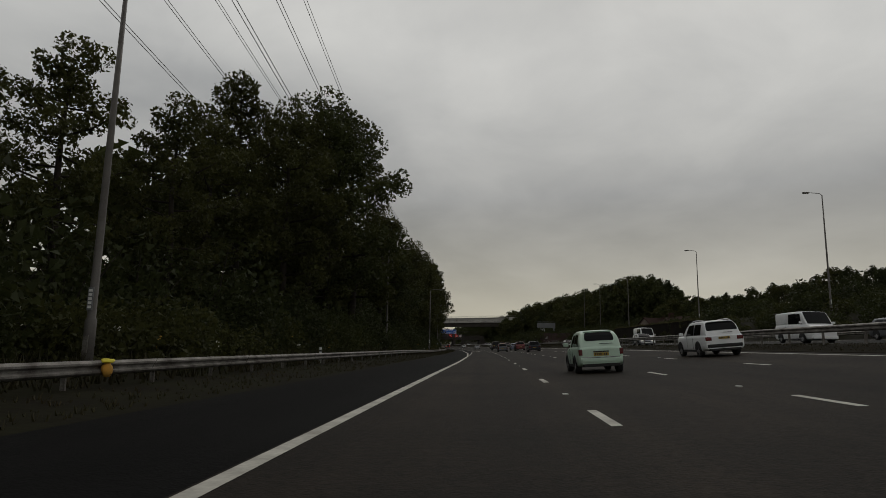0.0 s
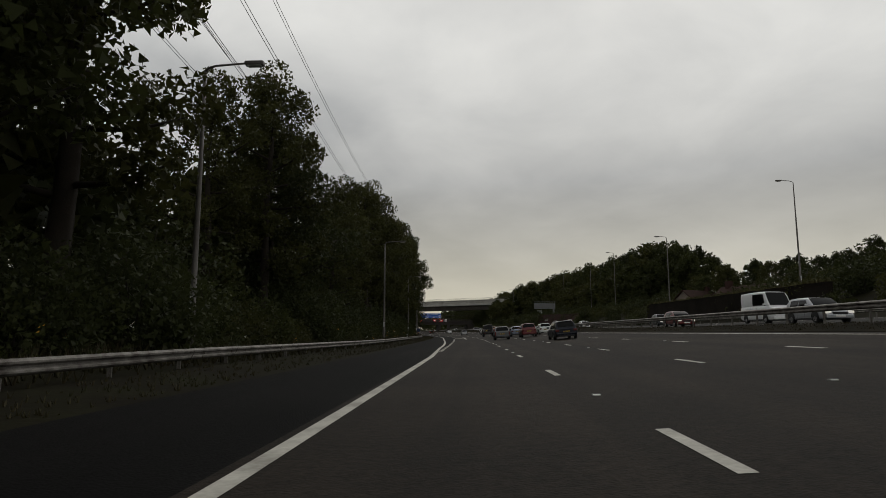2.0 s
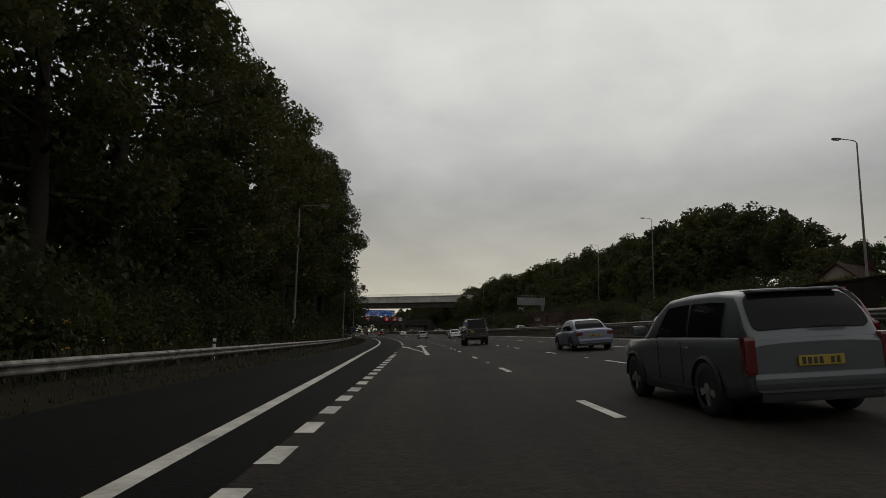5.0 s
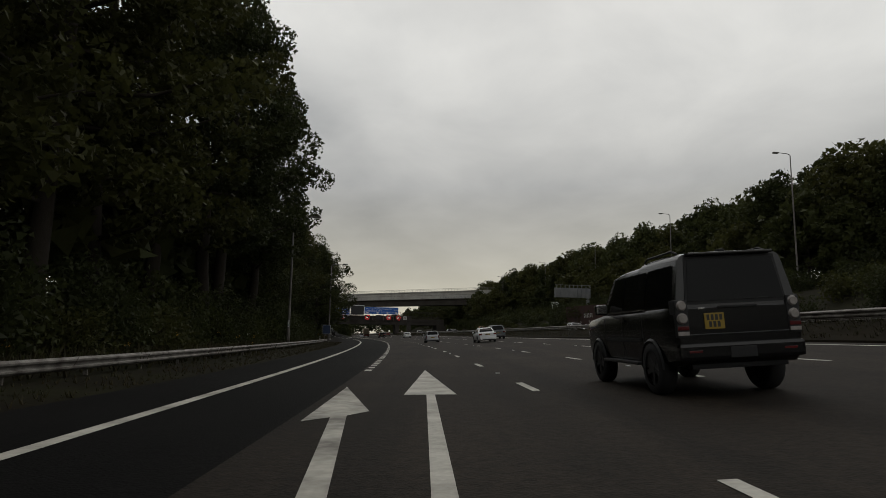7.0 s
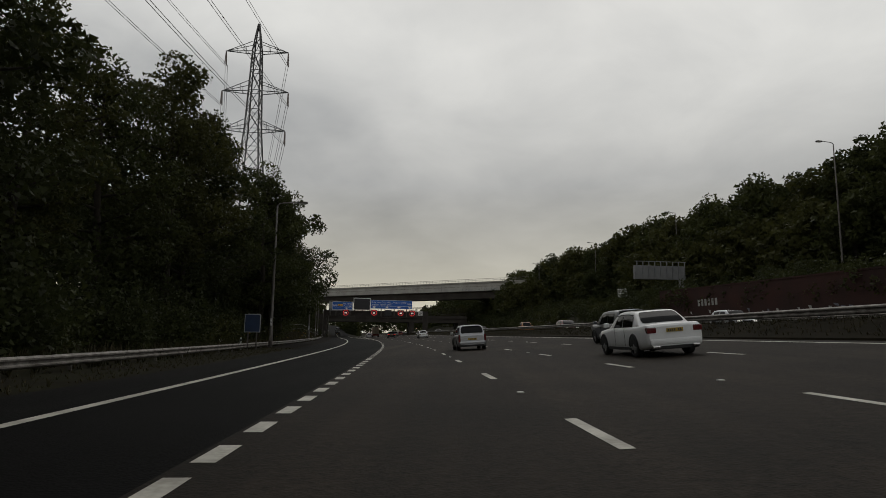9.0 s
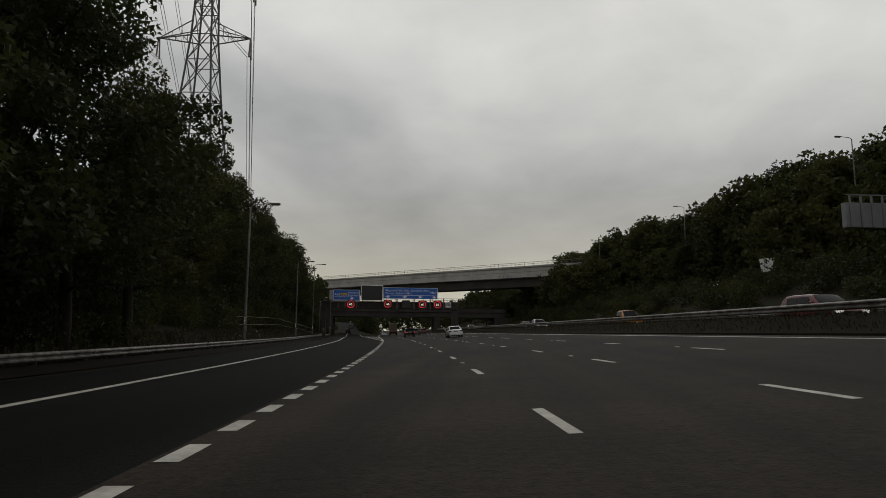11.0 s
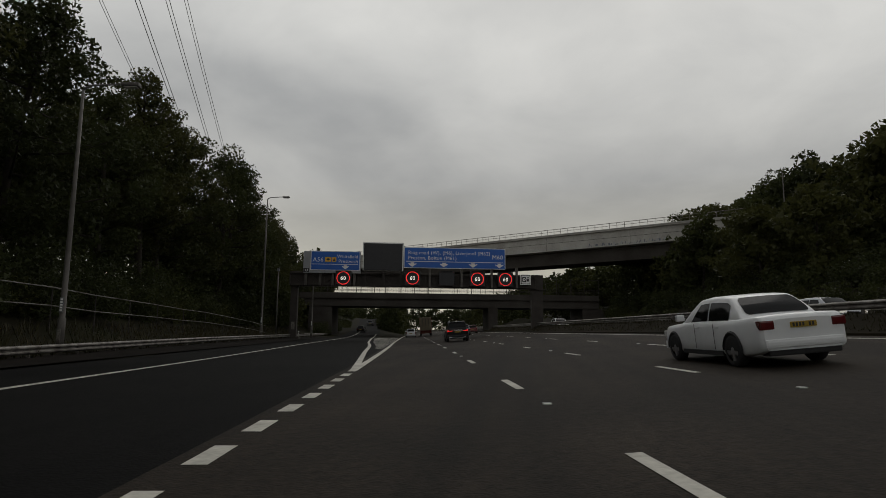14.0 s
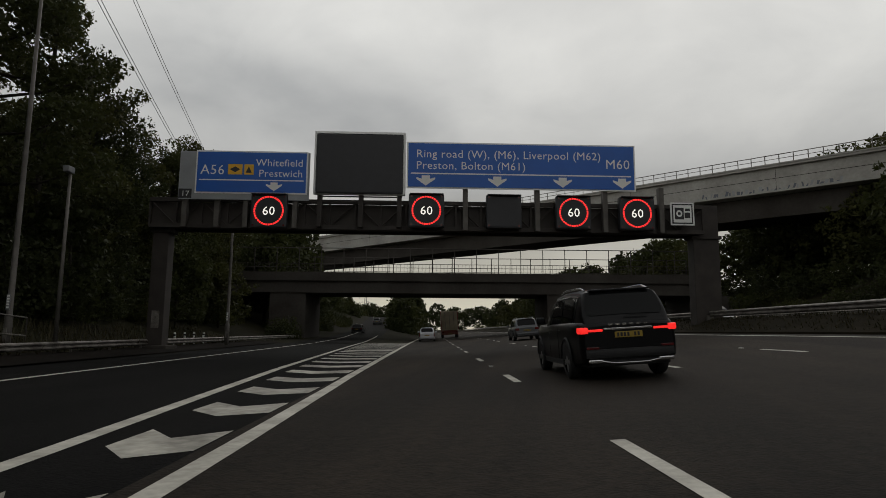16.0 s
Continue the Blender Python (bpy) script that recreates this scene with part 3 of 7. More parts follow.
def build_dashes():
    for n in range(-3, 72):
        s = float(np.interp(n, DASH_N, DASH_S))
        for u, ds in ((0.0, 0.0), (3.65, 1.0), (7.3, 2.3)):
            dash(s + ds, u, 2.0, 0.15, road, M["paint_line"])
        if n < 45:
            for u in (19.9, 23.9):
                dash(s + 2, u, 2.0, 0.15, far_road, M["paint_line"], right_z, 0.03)
        if n % 2 == 0 and n < 45:
            for u in (0.0, 3.65, 7.3):
                p = facing(s + 4.4, u, road_z(s, u))
                bm = box_bm(-0.06, 0.06, -0.05, 0.05, 0, 0.018, 0.006)
                part("road_stud", bm, M["stud"], road).matrix_basis = p
    # short thick marks between lane one and the exit lane
    for k in range(38):
        dash(77.9 + 1.66 * k, -3.8, 0.84, 0.22, road, M["paint_line"])
    dash(141.95, -3.82, 0.84, 0.22, road, M["paint_line"])
    for k in range(90):
        s = float(np.interp(k, [0, 2, 4, 7, 10, 12, 16, 17, 90], [167.7, 171.1, 173.9, 179.1, 184.6, 188.0, 195.0, 196.4, 317.7]))
        dash(s, -3.72 + 0.12 * min(max((s - 285) / 25, 0), 1), 0.84, 0.22, road, M["paint_line"])
    # chevrons in the gore
    for s in np.arange(338.1, 396, 2.62):
        s = float(s)
        u0, u1 = gore_u(s) + 0.42, -3.92
        mid = u0 + 0.47 * (u1 - u0)
        verts = [at(s, u0), at(s - 0.55, mid), at(s - 0.2, u1), at(s + 0.95, u1), at(s + 0.45, mid), at(s + 1.0, u0)]
        obj("chevron", [(v.x, v.y, road_z(s, -5) + 0.007) for v in verts], [(0, 1, 4, 5), (1, 2, 3, 4)], M["paint_worn"], road)
    # the forked lane arrow
    def arrow(points, material):
        obj("arrow_mark", [(*at(s, u).xy, road_z(s, u) + 0.009) for u, s in points], [range(len(points))], material, road)

    arrow([(-2.12, 138.5), (-1.88, 138.5), (-1.9, 159.6), (-1.5, 159.5), (-1.93, 167.8), (-2.48, 159.6), (-2.06, 159.6)], M["paint_line"])
    arrow([(-2.13, 142.5), (-2.13, 144.6), (-3.2, 156.6), (-2.93, 157.1), (-3.72, 161.3), (-3.72, 156.0), (-3.4, 156.4)], M["paint_worn"])


build_dashes()

# ---- steel barriers ----
W_BEAM = [(0.0, -0.155), (0.03, -0.14), (0.075, -0.10), (0.075, -0.06), (0.01, -0.02), (0.01, 0.02), (0.075, 0.06), (0.075, 0.10), (0.03, 0.14), (0.0, 0.155)]


def beam_mesh(name, ss, ufun, zfun, side, parent, material):
    verts, faces = [], []
    n = len(W_BEAM)
    for s in ss:
        u = ufun(s)
        for o, h in W_BEAM:
            verts.append(at(s, u + side * o, zfun(s) + h))
        for o, h in reversed(W_BEAM):
            verts.append(at(s, u + side * (o - 0.012), zfun(s) + h))
    k = 2 * n
    for i in range(len(ss) - 1):
        for j in range(k):
            faces.append((i * k + j, i * k + (j + 1) % k, (i + 1) * k + (j + 1) % k, (i + 1) * k + j))
    return obj(name, verts, faces, material, parent)


def near_rail_z(s):
    return float(np.interp(s, [0, 60, 85, 100, 120, 200, 250, 310, 340, 360], [0.42, 0.38, 0.36, 0.32, 0.33, 0.32, 0.27, 0.29, 0.3, 0.32])) + left_z(s, rail_u(s))


def build_barriers():
    post = bpy.data.meshes.new("post")
    bm = box_bm(-0.05, 0.05, -0.025, 0.025, -0.9, 0.16, 0.006)
    box_bm(-0.05, 0.05, -0.06, 0.06, -0.06, 0.06, 0, bm)
    bm.to_mesh(post)
    bm.free()
    post.materials.append(M["steel"])
    near = empty("crash_barrier", "weathered galvanised steel crash barrier along the grass verge", "crash barrier")
    ss = list(np.arange(-40, 420, 4.0))
    beam_mesh("beam", ss, rail_u, near_rail_z, 1, near, M["steel"])
    for s in np.arange(-38, 418, 3.2):
        shared("post", post, near, facing(s, rail_u(s) - 0.07, near_rail_z(s)))
    mid = empty("central_barrier", "double sided galvanised steel barrier in the central reservation", "crash barrier")
    ss = list(np.arange(-60, 640, 5.0))
    zf = lambda s: road_z(s, 13.6) + 0.9
    beam_mesh("beam", ss, lambda s: 13.45, zf, -1, mid, M["steel"])
    beam_mesh("beam", ss, lambda s: 13.95, lambda s: zf(s) + 0.03, 1, mid, M["steel"])
    for s in np.arange(-20, 500, 3.2):
        shared("post", post, mid, facing(s, 13.7, zf(s)))
    far = empty("far_barrier", "steel crash barrier beyond the oncoming carriageway", "crash barrier")
    beam_mesh("beam", ss, lambda s: 32.6, lambda s: right_z(s, 32.6) + 0.6, -1, far, M["steel"])
    for s in np.arange(-20, 420, 6.4):
        shared("post", post, far, facing(s, 32.7, right_z(s, 32.6) + 0.6))


build_barriers()


# ---- street lamps ----
def street_lamp(s, u, base, height, reach, side):
    """A tapered steel column with a curved bracket and a flat lantern."""
    lamp = empty("street_lamp", "tall grey steel lamp column with a flat lantern arm", "street lamp", "lamps along the road", m=facing(s, u, base))
    part("column", tube_bm([(0, 0, -0.4), (0, 0, 1.5), (0, 0, 1.55), (0, 0, height * 0.55), (0, 0, height)], [0.15, 0.15, 0.115, 0.095, 0.06], 10), M["column"], lamp, smooth=True)
    part("door", box_bm(-0.07, 0.07, -0.158, -0.13, 0.5, 1.1, 0.01), M["steel"], lamp)
    label_plate = part("label_plate", box_bm(-0.075, 0.075, -0.135, -0.112, 1.75, 2.35, 0.004), M["sign_back"], lamp)
    for i in range(5):
        part("character_bar", box_bm(-0.05, 0.05, -0.139, -0.134, 1.8 + i * 0.11, 1.87 + i * 0.11, 0), M["sign_white"], label_plate)
    part("bracket", tube_bm([(0, 0, height - 0.02), (side * 0.12, 0, height + 0.12), (side * 0.4, 0, height + 0.22), (side * reach, 0, height + 0.3)], [0.055, 0.05, 0.045, 0.04], 8), M["column"], lamp, smooth=True)
    head = part("lantern", box_bm(min(side * reach, side * (reach + 0.75)), max(side * reach, side * (reach + 0.75)), -0.15, 0.15, height + 0.2, height + 0.36, 0.05), M["column"], lamp)
    part("lens", box_bm(side * reach + side * 0.38 - 0.27, side * reach + side * 0.38 + 0.27, -0.11, 0.11, height + 0.16, height + 0.205, 0.015), M["glass_lamp"], head)
    return lamp


def across(x, y):
    """The place along and across the road of a point of the plan."""
    u = (x - line_x(y)) * math.cos(heading(y))
    s = y + u * math.sin(heading(y))
    return s, (x - line_x(s)) / math.cos(heading(s))


for s, u in ((14, -12.2), (64, -12.45), (110.3, -11.5), (155, -12.4), (202, -12.4), (238.5, -12.2), (283, -14.3), (324, -16.2)):
    street_lamp(s, u, left_z(s, u) - 0.1, 11.2, 1.6, 1)
for x, y, tall in ((-42.5, 360.2, 15.0), (-43.4, 378.5, 11.2)):
    s, u = across(x, y)
    street_lamp(s, u, left_z(s, u) - 0.1, tall, 1.6, 1)
for x, y, top in ((40.0, 25, 19.5), (40.5, 73, 20.0), (41.9, 121.5, 20.6), (36.5, 157, 18.8), (41.2, 220.7, 24.0), (42.6, 264.5, 25.2), (40.0, 312, 26.0), (34.8, 360.9, 27.3), (23.1, 391.7, 25.0), (16.0, 440, 24.0)):
    s, u = across(x, y)
    street_lamp(s, u, right_z(s, u) - 0.1, top - right_z(s, u), 1.5, -1)

s, u = across(-41.3, 361.2)
mast = empty("camera_mast", "slim grey pole with a small camera box beside the gantry", "pole", m=facing(s, u, left_z(s, u) - 0.1))
part("column", tube_bm([(0, 0, -0.4), (0, 0, 7.4)], [0.09, 0.06], 8), M["column"], mast, smooth=True)
part("camera_box", box_bm(-0.12, 0.12, -0.35, 0.1, 7.35, 7.6, 0.03), M["sign_back"], mast)

# ---- viaduct, lower bridge ----
def slab_along(p0, p1, profile, n=1):
    """A prism with a cross profile (across, up) from p0 to p1."""
    p0, p1 = Vector(p0), Vector(p1)
    d = (p1 - p0).normalized()
    r = Vector((d.y, -d.x, 0)).normalized()
    verts, faces = [], []
    k = len(profile)
    for i in range(n + 1):
        c = p0.lerp(p1, i / n)
        for a, b in profile:
            verts.append(c + r * a + Vector((0, 0, b)))
    for i in range(n):
        for j in range(k):
            faces.append((i * k + j, i * k + (j + 1) % k, (i + 1) * k + (j + 1) % k, (i + 1) * k + j))
    faces.append(tuple(range(k))[::-1])
    faces.append(tuple(n * k + j for j in range(k)))
    return verts, faces


def build_viaduct():
    v = empty("viaduct", "pale concrete viaduct with a steel parapet rail high over the road", "bridge")
    west, east = Vector((-130, 417.6 + 84.5, 0)), Vector((110, 417.6 - 71.5, 0))
    Z = 22.0
    # r points to the camera's side
    girder = [(0, Z - 1.2), (0.35, Z - 1.2), (0.35, Z - 1.55), (0.0, Z - 1.6), (0.0, Z - 4.4), (-0.9, Z - 4.6), (-8.2, Z - 4.6), (-9, Z - 4.4), (-9, Z - 1.2)]
    vs, fs = slab_along(west, east, [(a, b) for a, b in girder], 24)
    obj("girder", vs, fs, M["concrete"], v)
    for lo, hi, out, name, look_of in ((-2.86, -2.8, 0.012, "joint_line", "concrete_dark"), (-4.46, -4.3, 0.10, "ledge", "concrete"), (-1.28, -1.12, 0.42, "coping", "concrete")):
        vs, fs = slab_along(west, east, [(out, Z + lo), (out, Z + hi), (-0.04, Z + hi), (-0.04, Z + lo)], 12)
        obj(name, vs, fs, M[look_of], v)
    for i in range(1, 16):
        c = west + (east - west) * (i / 16)
        bm = box_bm(-0.02, 0.02, -0.01, 0.012, Z - 4.3, Z - 1.6, 0, None, Matrix.Translation((c.x, c.y, 0)) @ Matrix.Rotation(math.atan2(east.y - west.y, east.x - west.x), 4, "Z"))
        part("panel_joint", bm, M["concrete_dark"], v)
    # beam below the deck: its shade is put into the dark concrete colour
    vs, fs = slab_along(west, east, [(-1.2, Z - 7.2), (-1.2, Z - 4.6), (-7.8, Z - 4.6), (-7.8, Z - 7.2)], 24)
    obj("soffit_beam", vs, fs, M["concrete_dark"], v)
    d = (east - west).normalized()
    r = Vector((d.y, -d.x, 0))
    L = (east - west).length
    for h, rad in ((Z - 0.05, 0.05), (Z - 0.55, 0.035)):
        part("handrail", tube_bm([west + r * 0.1 + Vector((0, 0, h)), east + r * 0.1 + Vector((0, 0, h))], rad, 6), M["steel"], v)
    post = bpy.data.meshes.new("rail_post")
    bm = box_bm(-0.04, 0.04, -0.04, 0.04, Z - 1.2, Z, 0)
    bm.to_mesh(post)
    bm.free()
    post.materials.append(M["steel"])
    for i in range(int(L / 1.5)):
        shared("rail_post", post, v, Matrix.Translation(west + d * (i * 1.5 + 1) + r * 0.1))
    for k in range(int(L / 24)):
        c = west + d * (k * 24 + 14) - r * 4.5
        x, y = c.x, c.y
        if -80 < x < 22:
            continue
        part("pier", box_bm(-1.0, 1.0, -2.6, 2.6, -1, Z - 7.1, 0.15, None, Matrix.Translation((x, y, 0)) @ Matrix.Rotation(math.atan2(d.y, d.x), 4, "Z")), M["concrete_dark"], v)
    # sprayed writing that cannot be read: plain bars
    rnd = random.Random(4)
    for k in range(34):
        a = 152 + k * 0.46 + rnd.random() * 0.2
        h = 0.2 + rnd.random() * 0.5
        low, lean, wide = rnd.random() * 0.15, rnd.random() * 0.3 - 0.1, 0.12 + rnd.random() * 0.25
        c = west + d * a + r * 0.006
        q = [c + Vector((0, 0, Z - 4.3 + low)), c + d * wide + Vector((0, 0, Z - 4.28 + low)), c + d * (wide + lean) + Vector((0, 0, Z - 4.3 + h)), c + d * lean + Vector((0, 0, Z - 4.25 + h))]
        obj("graffiti", q, [(0, 1, 2, 3)], M["graffiti_b"] if k % 3 else M["sign_grey"], v)


build_viaduct()


def build_lower_bridge():
    b = empty("road_bridge", "dark concrete beam bridge with tall mesh parapet over the motorway", "bridge")
    S = 414.0
    ends = (-32.0, 34.0)
    p0, p1 = at(S, ends[0]), at(S, ends[1])
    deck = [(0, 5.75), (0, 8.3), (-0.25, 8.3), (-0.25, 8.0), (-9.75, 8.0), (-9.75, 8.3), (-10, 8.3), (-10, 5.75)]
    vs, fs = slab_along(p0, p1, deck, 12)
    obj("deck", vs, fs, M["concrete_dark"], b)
    vs, fs = slab_along(p0, p1, [(0.3, 7.2), (0.3, 7.75), (-0.0, 7.75), (-0.0, 7.2)], 12)
    obj("edge_beam", vs, fs, M["concrete_dark"], b)
    d = (p1 - p0).normalized()
    r = Vector((d.y, -d.x, 0))
    L = (p1 - p0).length
    for off in (-0.12, -9.9):
        for h, rad in ((8.9, 0.035), (9.35, 0.035), (11.3, 0.05)):
            part("parapet_rail", tube_bm([p0 + r * off + Vector((0, 0, h)), p1 + r * off + Vector((0, 0, h))], rad, 6), M["gantry"], b)
    post = bpy.data.meshes.new("parapet_post")
    bm = box_bm(-0.045, 0.045, -0.045, 0.045, 8.0, 11.35, 0)
    bm.to_mesh(post)
    bm.free()
    post.materials.append(M["gantry"])
    bar = bpy.data.meshes.new("parapet_bar")
    bm = box_bm(-0.014, 0.014, -0.014, 0.014, 8.3, 9.35, 0)
    bm.to_mesh(bar)
    bm.free()
    bar.materials.append(M["gantry"])
    n = int(L / 2.7)
    for off in (-0.12, -9.9):
        for i in range(n + 1):
            shared("parapet_post", post, b, Matrix.Translation(p0 + d * (i * L / n) + r * off))
    for i in range(int(L / 0.45)):
        shared("parapet_bar", bar, b, Matrix.Translation(p0 + d * (i * 0.45 + 0.2) - r * 0.12))
    rot = Matrix.Rotation(math.atan2(d.y, d.x), 4, "Z")
    for u in (-19.5, 13.4, 33.0):
        w = 0.9 if u == 13.4 else 2.2
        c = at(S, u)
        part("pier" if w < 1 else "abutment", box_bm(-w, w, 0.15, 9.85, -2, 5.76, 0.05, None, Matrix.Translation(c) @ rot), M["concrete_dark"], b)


build_lower_bridge()


# ---- sign gantry ----
def text_mesh(body, size, material, parent, m, name="lettering", align="LEFT"):
    cu = bpy.data.curves.new(name, "FONT")
    cu.body, cu.size, cu.align_x = body, size, align
    cu.resolution_u = 2
    cu.space_character = 1.05
    tmp = bpy.data.objects.new(name, cu)
    scene.collection.objects.link(tmp)
    bpy.context.view_layer.update()
    me = bpy.data.meshes.new_from_object(tmp)
    bpy.data.objects.remove(tmp)
    me.materials.clear()
    me.materials.append(material)
    ob = new(name, me)
    ob.parent = parent
    ob.matrix_basis = m
    return ob


def plate(name, x0, x1, z0, z1, y, material, parent, depth=0.03, bevel=0.0):
    """A board facing -y."""
    return part(name, box_bm(x0, x1, y, y + depth, z0, z1, bevel), material, parent)


def flat_shape(name, pts, y, material, parent):
    return obj(name, [(x, y, z) for x, z in pts], [range(len(pts))], material, parent)


UP = Matrix.Rotation(radians(90), 4, "X")


def words(body, size, x, z, y, parent, material, align="LEFT"):
    return text_mesh(body, size, material, parent, Matrix.Translation((x, y, z)) @ UP, align=align)


def down_arrow(x, z, y, parent, k=1.0):
    flat_shape("lane_arrow", [(x - 0.09 * k, z + 0.34 * k), (x - 0.5 * k, z + 0.46 * k), (x - 0.5 * k, z + 0.36 * k), (x, z), (x + 0.5 * k, z + 0.36 * k), (x + 0.5 * k, z + 0.46 * k), (x + 0.09 * k, z + 0.34 * k)], y, M["sign_white"], parent)
    flat_shape("lane_arrow", [(x - 0.22 * k, z + 0.3 * k), (x + 0.22 * k, z + 0.3 * k), (x + 0.22 * k, z + 0.56 * k), (x - 0.22 * k, z + 0.56 * k)], y, M["sign_white"], parent)


def build_gantry():
    # a frame whose x runs across the road; x = 0 at the left end of the long sign
    base = Matrix.Translation((-28.9, 371.0, 0)) @ Matrix.Rotation(radians(11.0), 4, "Z")
    g = empty("sign_gantry", "dark steel lattice sign gantry spanning the carriageway", "gantry", m=base)
    x0, x1 = -14.2, 15.7
    y0, y1 = 0.5, 2.0
    for z in (6.6, 8.0):
        for y in (y0, y1):
            part("chord", box_bm(x0, x1, y - 0.11, y + 0.11, z - 0.11, z + 0.11, 0.02), M["gantry"], g)
    n = 22
    for i in range(n + 1):
        x = x0 + (x1 - x0) * i / n
        for y in (y0, y1):
            part("strut", box_bm(x - 0.05, x + 0.05, y - 0.05, y + 0.05, 6.6, 8.0, 0), M["gantry"], g)
        if i < n:
            xa = x0 + (x1 - x0) * (i + 1) / n
            za, zb = (6.65, 7.95) if i % 2 else (7.95, 6.65)
            for y in (y0, y1):
                part("brace", tube_bm([(x, y, za), (xa, y, zb)], 0.045, 6), M["gantry"], g)
    part("walkway", box_bm(x0, x1, y0 + 0.1, y1 - 0.1, 6.63, 6.7, 0), M["gantry"], g)
    part("kick_panel", box_bm(x0, x1, y0 + 0.2, y0 + 0.24, 6.7, 7.9, 0), M["gantry"], g)
    for x, w in ((x0 + 0.5, 0.42), (x1 + 0.3, 0.72)):
        part("column", box_bm(x - w, x + w, 0.85, 1.65, -0.8, 8.2, 0.05), M["gantry"], g)
        part("cap_plate", box_bm(x - w - 0.12, x + w + 0.12, 0.75, 1.75, 6.3, 6.48, 0.02), M["gantry"], g)
        part("access_door", box_bm(x - 0.2, x + 0.2, 0.83, 0.86, 1.2, 2.1, 0.01), M["steel"], g)
        part("column_foot", box_bm(x - 0.8, x + 0.8, 0.5, 1.9, -0.9, 0.3, 0.05), M["concrete_dark"], g)
    for x in (-12.3, -10.6, -9.1, -6.5, 2.6, 6.5, 10.2, 13.3):
        part("sign_bracket", box_bm(x - 0.13, x + 0.13, 0.12, 0.5, 6.5, 9.0, 0.02), M["column"], g)

    # exit sign
    a = empty("exit_sign", "blue and white motorway exit sign for A56 Whitefield and Prestwich", "road sign", m=base)
    plate("backing_board", -12.6, -5.75, 7.95, 10.55, 0.0, M["sign_grey"], a, 0.08)
    plate("border", -11.75, -5.85, 8.27, 10.6, -0.02, M["sign_white"], a, 0.02)
    plate("panel", -11.67, -5.93, 8.35, 10.52, -0.04, M["sign_blue"], a, 0.02)
    words("A56", 0.74, -11.5, 9.3, -0.046, a, M["sign_white"])
    words("Whitefield", 0.56, -6.1, 9.78, -0.046, a, M["sign_white"], "RIGHT")
    words("Prestwich", 0.56, -6.1, 9.2, -0.046, a, M["sign_white"], "RIGHT")
    for x, w in ((-10.05, 0.75), (-9.2, 0.5)):
        plate("patch", x, x + w, 9.3, 9.86, -0.05, M["sign_yellow"], a, 0.006)
    flat_shape("diamond", [(-9.95, 9.58), (-9.68, 9.42), (-9.4, 9.58), (-9.68, 9.74)], -0.056, M["sign_black"], a)
    flat_shape("triangle", [(-9.12, 9.4), (-8.8, 9.4), (-8.96, 9.76)], -0.056, M["sign_black"], a)
    plate("rule", -11.55, -6.05, 8.97, 9.03, -0.046, M["sign_white"], a, 0.005)
    down_arrow(-7.6, 8.42, -0.047, a, 0.85)
    plate("junction_patch", -12.58, -11.9, 8.0, 8.5, -0.01, M["sign_black"], a, 0.01)
    words("17", 0.42, -12.45, 8.1, -0.014, a, M["sign_white"])

    # message board
    d = empty("message_sign", "large dark electronic message board in a white frame, switched off", "road sign", m=base)
    part("frame", box_bm(-5.55, -0.63, -0.05, 0.25, 8.3, 11.8, 0.12), M["sign_white"], d)
    part("screen", box_bm(-5.41, -0.77, -0.08, 0.0, 8.36, 11.64, 0.1), M["matrix"], d)
    for x in (-5.2, -3.0, -0.95):
        part("mount", box_bm(x - 0.12, x + 0.12, 0.1, 0.4, 6.6, 8.6, 0), M["gantry"], d)
    for z in (7.95, 8.2):
        part("bar", box_bm(-5.3, -0.8, 0.1, 0.18, z, z + 0.06, 0), M["gantry"], d)

    # long direction sign
    w = empty("direction_sign", "long blue motorway sign for M60 ring road, Liverpool, Preston and Bolton", "road sign", m=base)
    plate("border", -0.58, 11.85, 8.72, 11.28, -0.02, M["sign_white"], w, 0.06)
    plate("panel", -0.5, 11.77, 8.8, 11.2, -0.04, M["sign_blue"], w, 0.02)
    words("Ring road (W), (M6), Liverpool (M62)", 0.62, -0.08, 10.42, -0.046, w, M["sign_white"])
    words("Preston, Bolton (M61)", 0.62, -0.08, 9.78, -0.046, w, M["sign_white"])
    words("M60", 0.74, 10.2, 9.95, -0.046, w, M["sign_white"])
    plate("rule", -0.35, 11.6, 9.5, 9.57, -0.046, M["sign_white"], w, 0.005)
    for x in (0.45, 4.3, 7.85, 11.1):
        down_arrow(x, 8.86, -0.047, w, 1.0)

    # lane signals
    for i, x in enumerate((-7.8, 0.5, 4.65, 8.4, 11.85)):
        z = 7.36 if i == 0 else 7.5
        s = empty("lane_signal", "black lane signal, switched off and blank" if i == 2 else "black lane signal with a lit red ring and white 60", "traffic signal", "lane signals on the gantry", m=base)
        part("housing", box_bm(x - 0.95, x + 0.95, -0.12, 0.3, z - 0.9, z + 0.9, 0.1), M["matrix"], s)
        part("hood", box_bm(x - 0.9, x + 0.9, -0.3, -0.1, z + 0.86, z + 0.9, 0.01), M["matrix"], s)
        if i != 2:
            bm = bmesh.new()
            for k in range(36):
                p = [(x + r * math.cos(q), -0.127, z + r * math.sin(q)) for r, q in ((0.7, k * math.pi / 18), (0.79, k * math.pi / 18), (0.79, (k + 0.75) * math.pi / 18), (0.7, (k + 0.75) * math.pi / 18))]
                bm.faces.new([bm.verts.new(v) for v in p])
            part("ring", bm, M["led_red"], s)
            words("60", 0.66, x, z - 0.23, -0.128, s, M["led_white"], "CENTER")
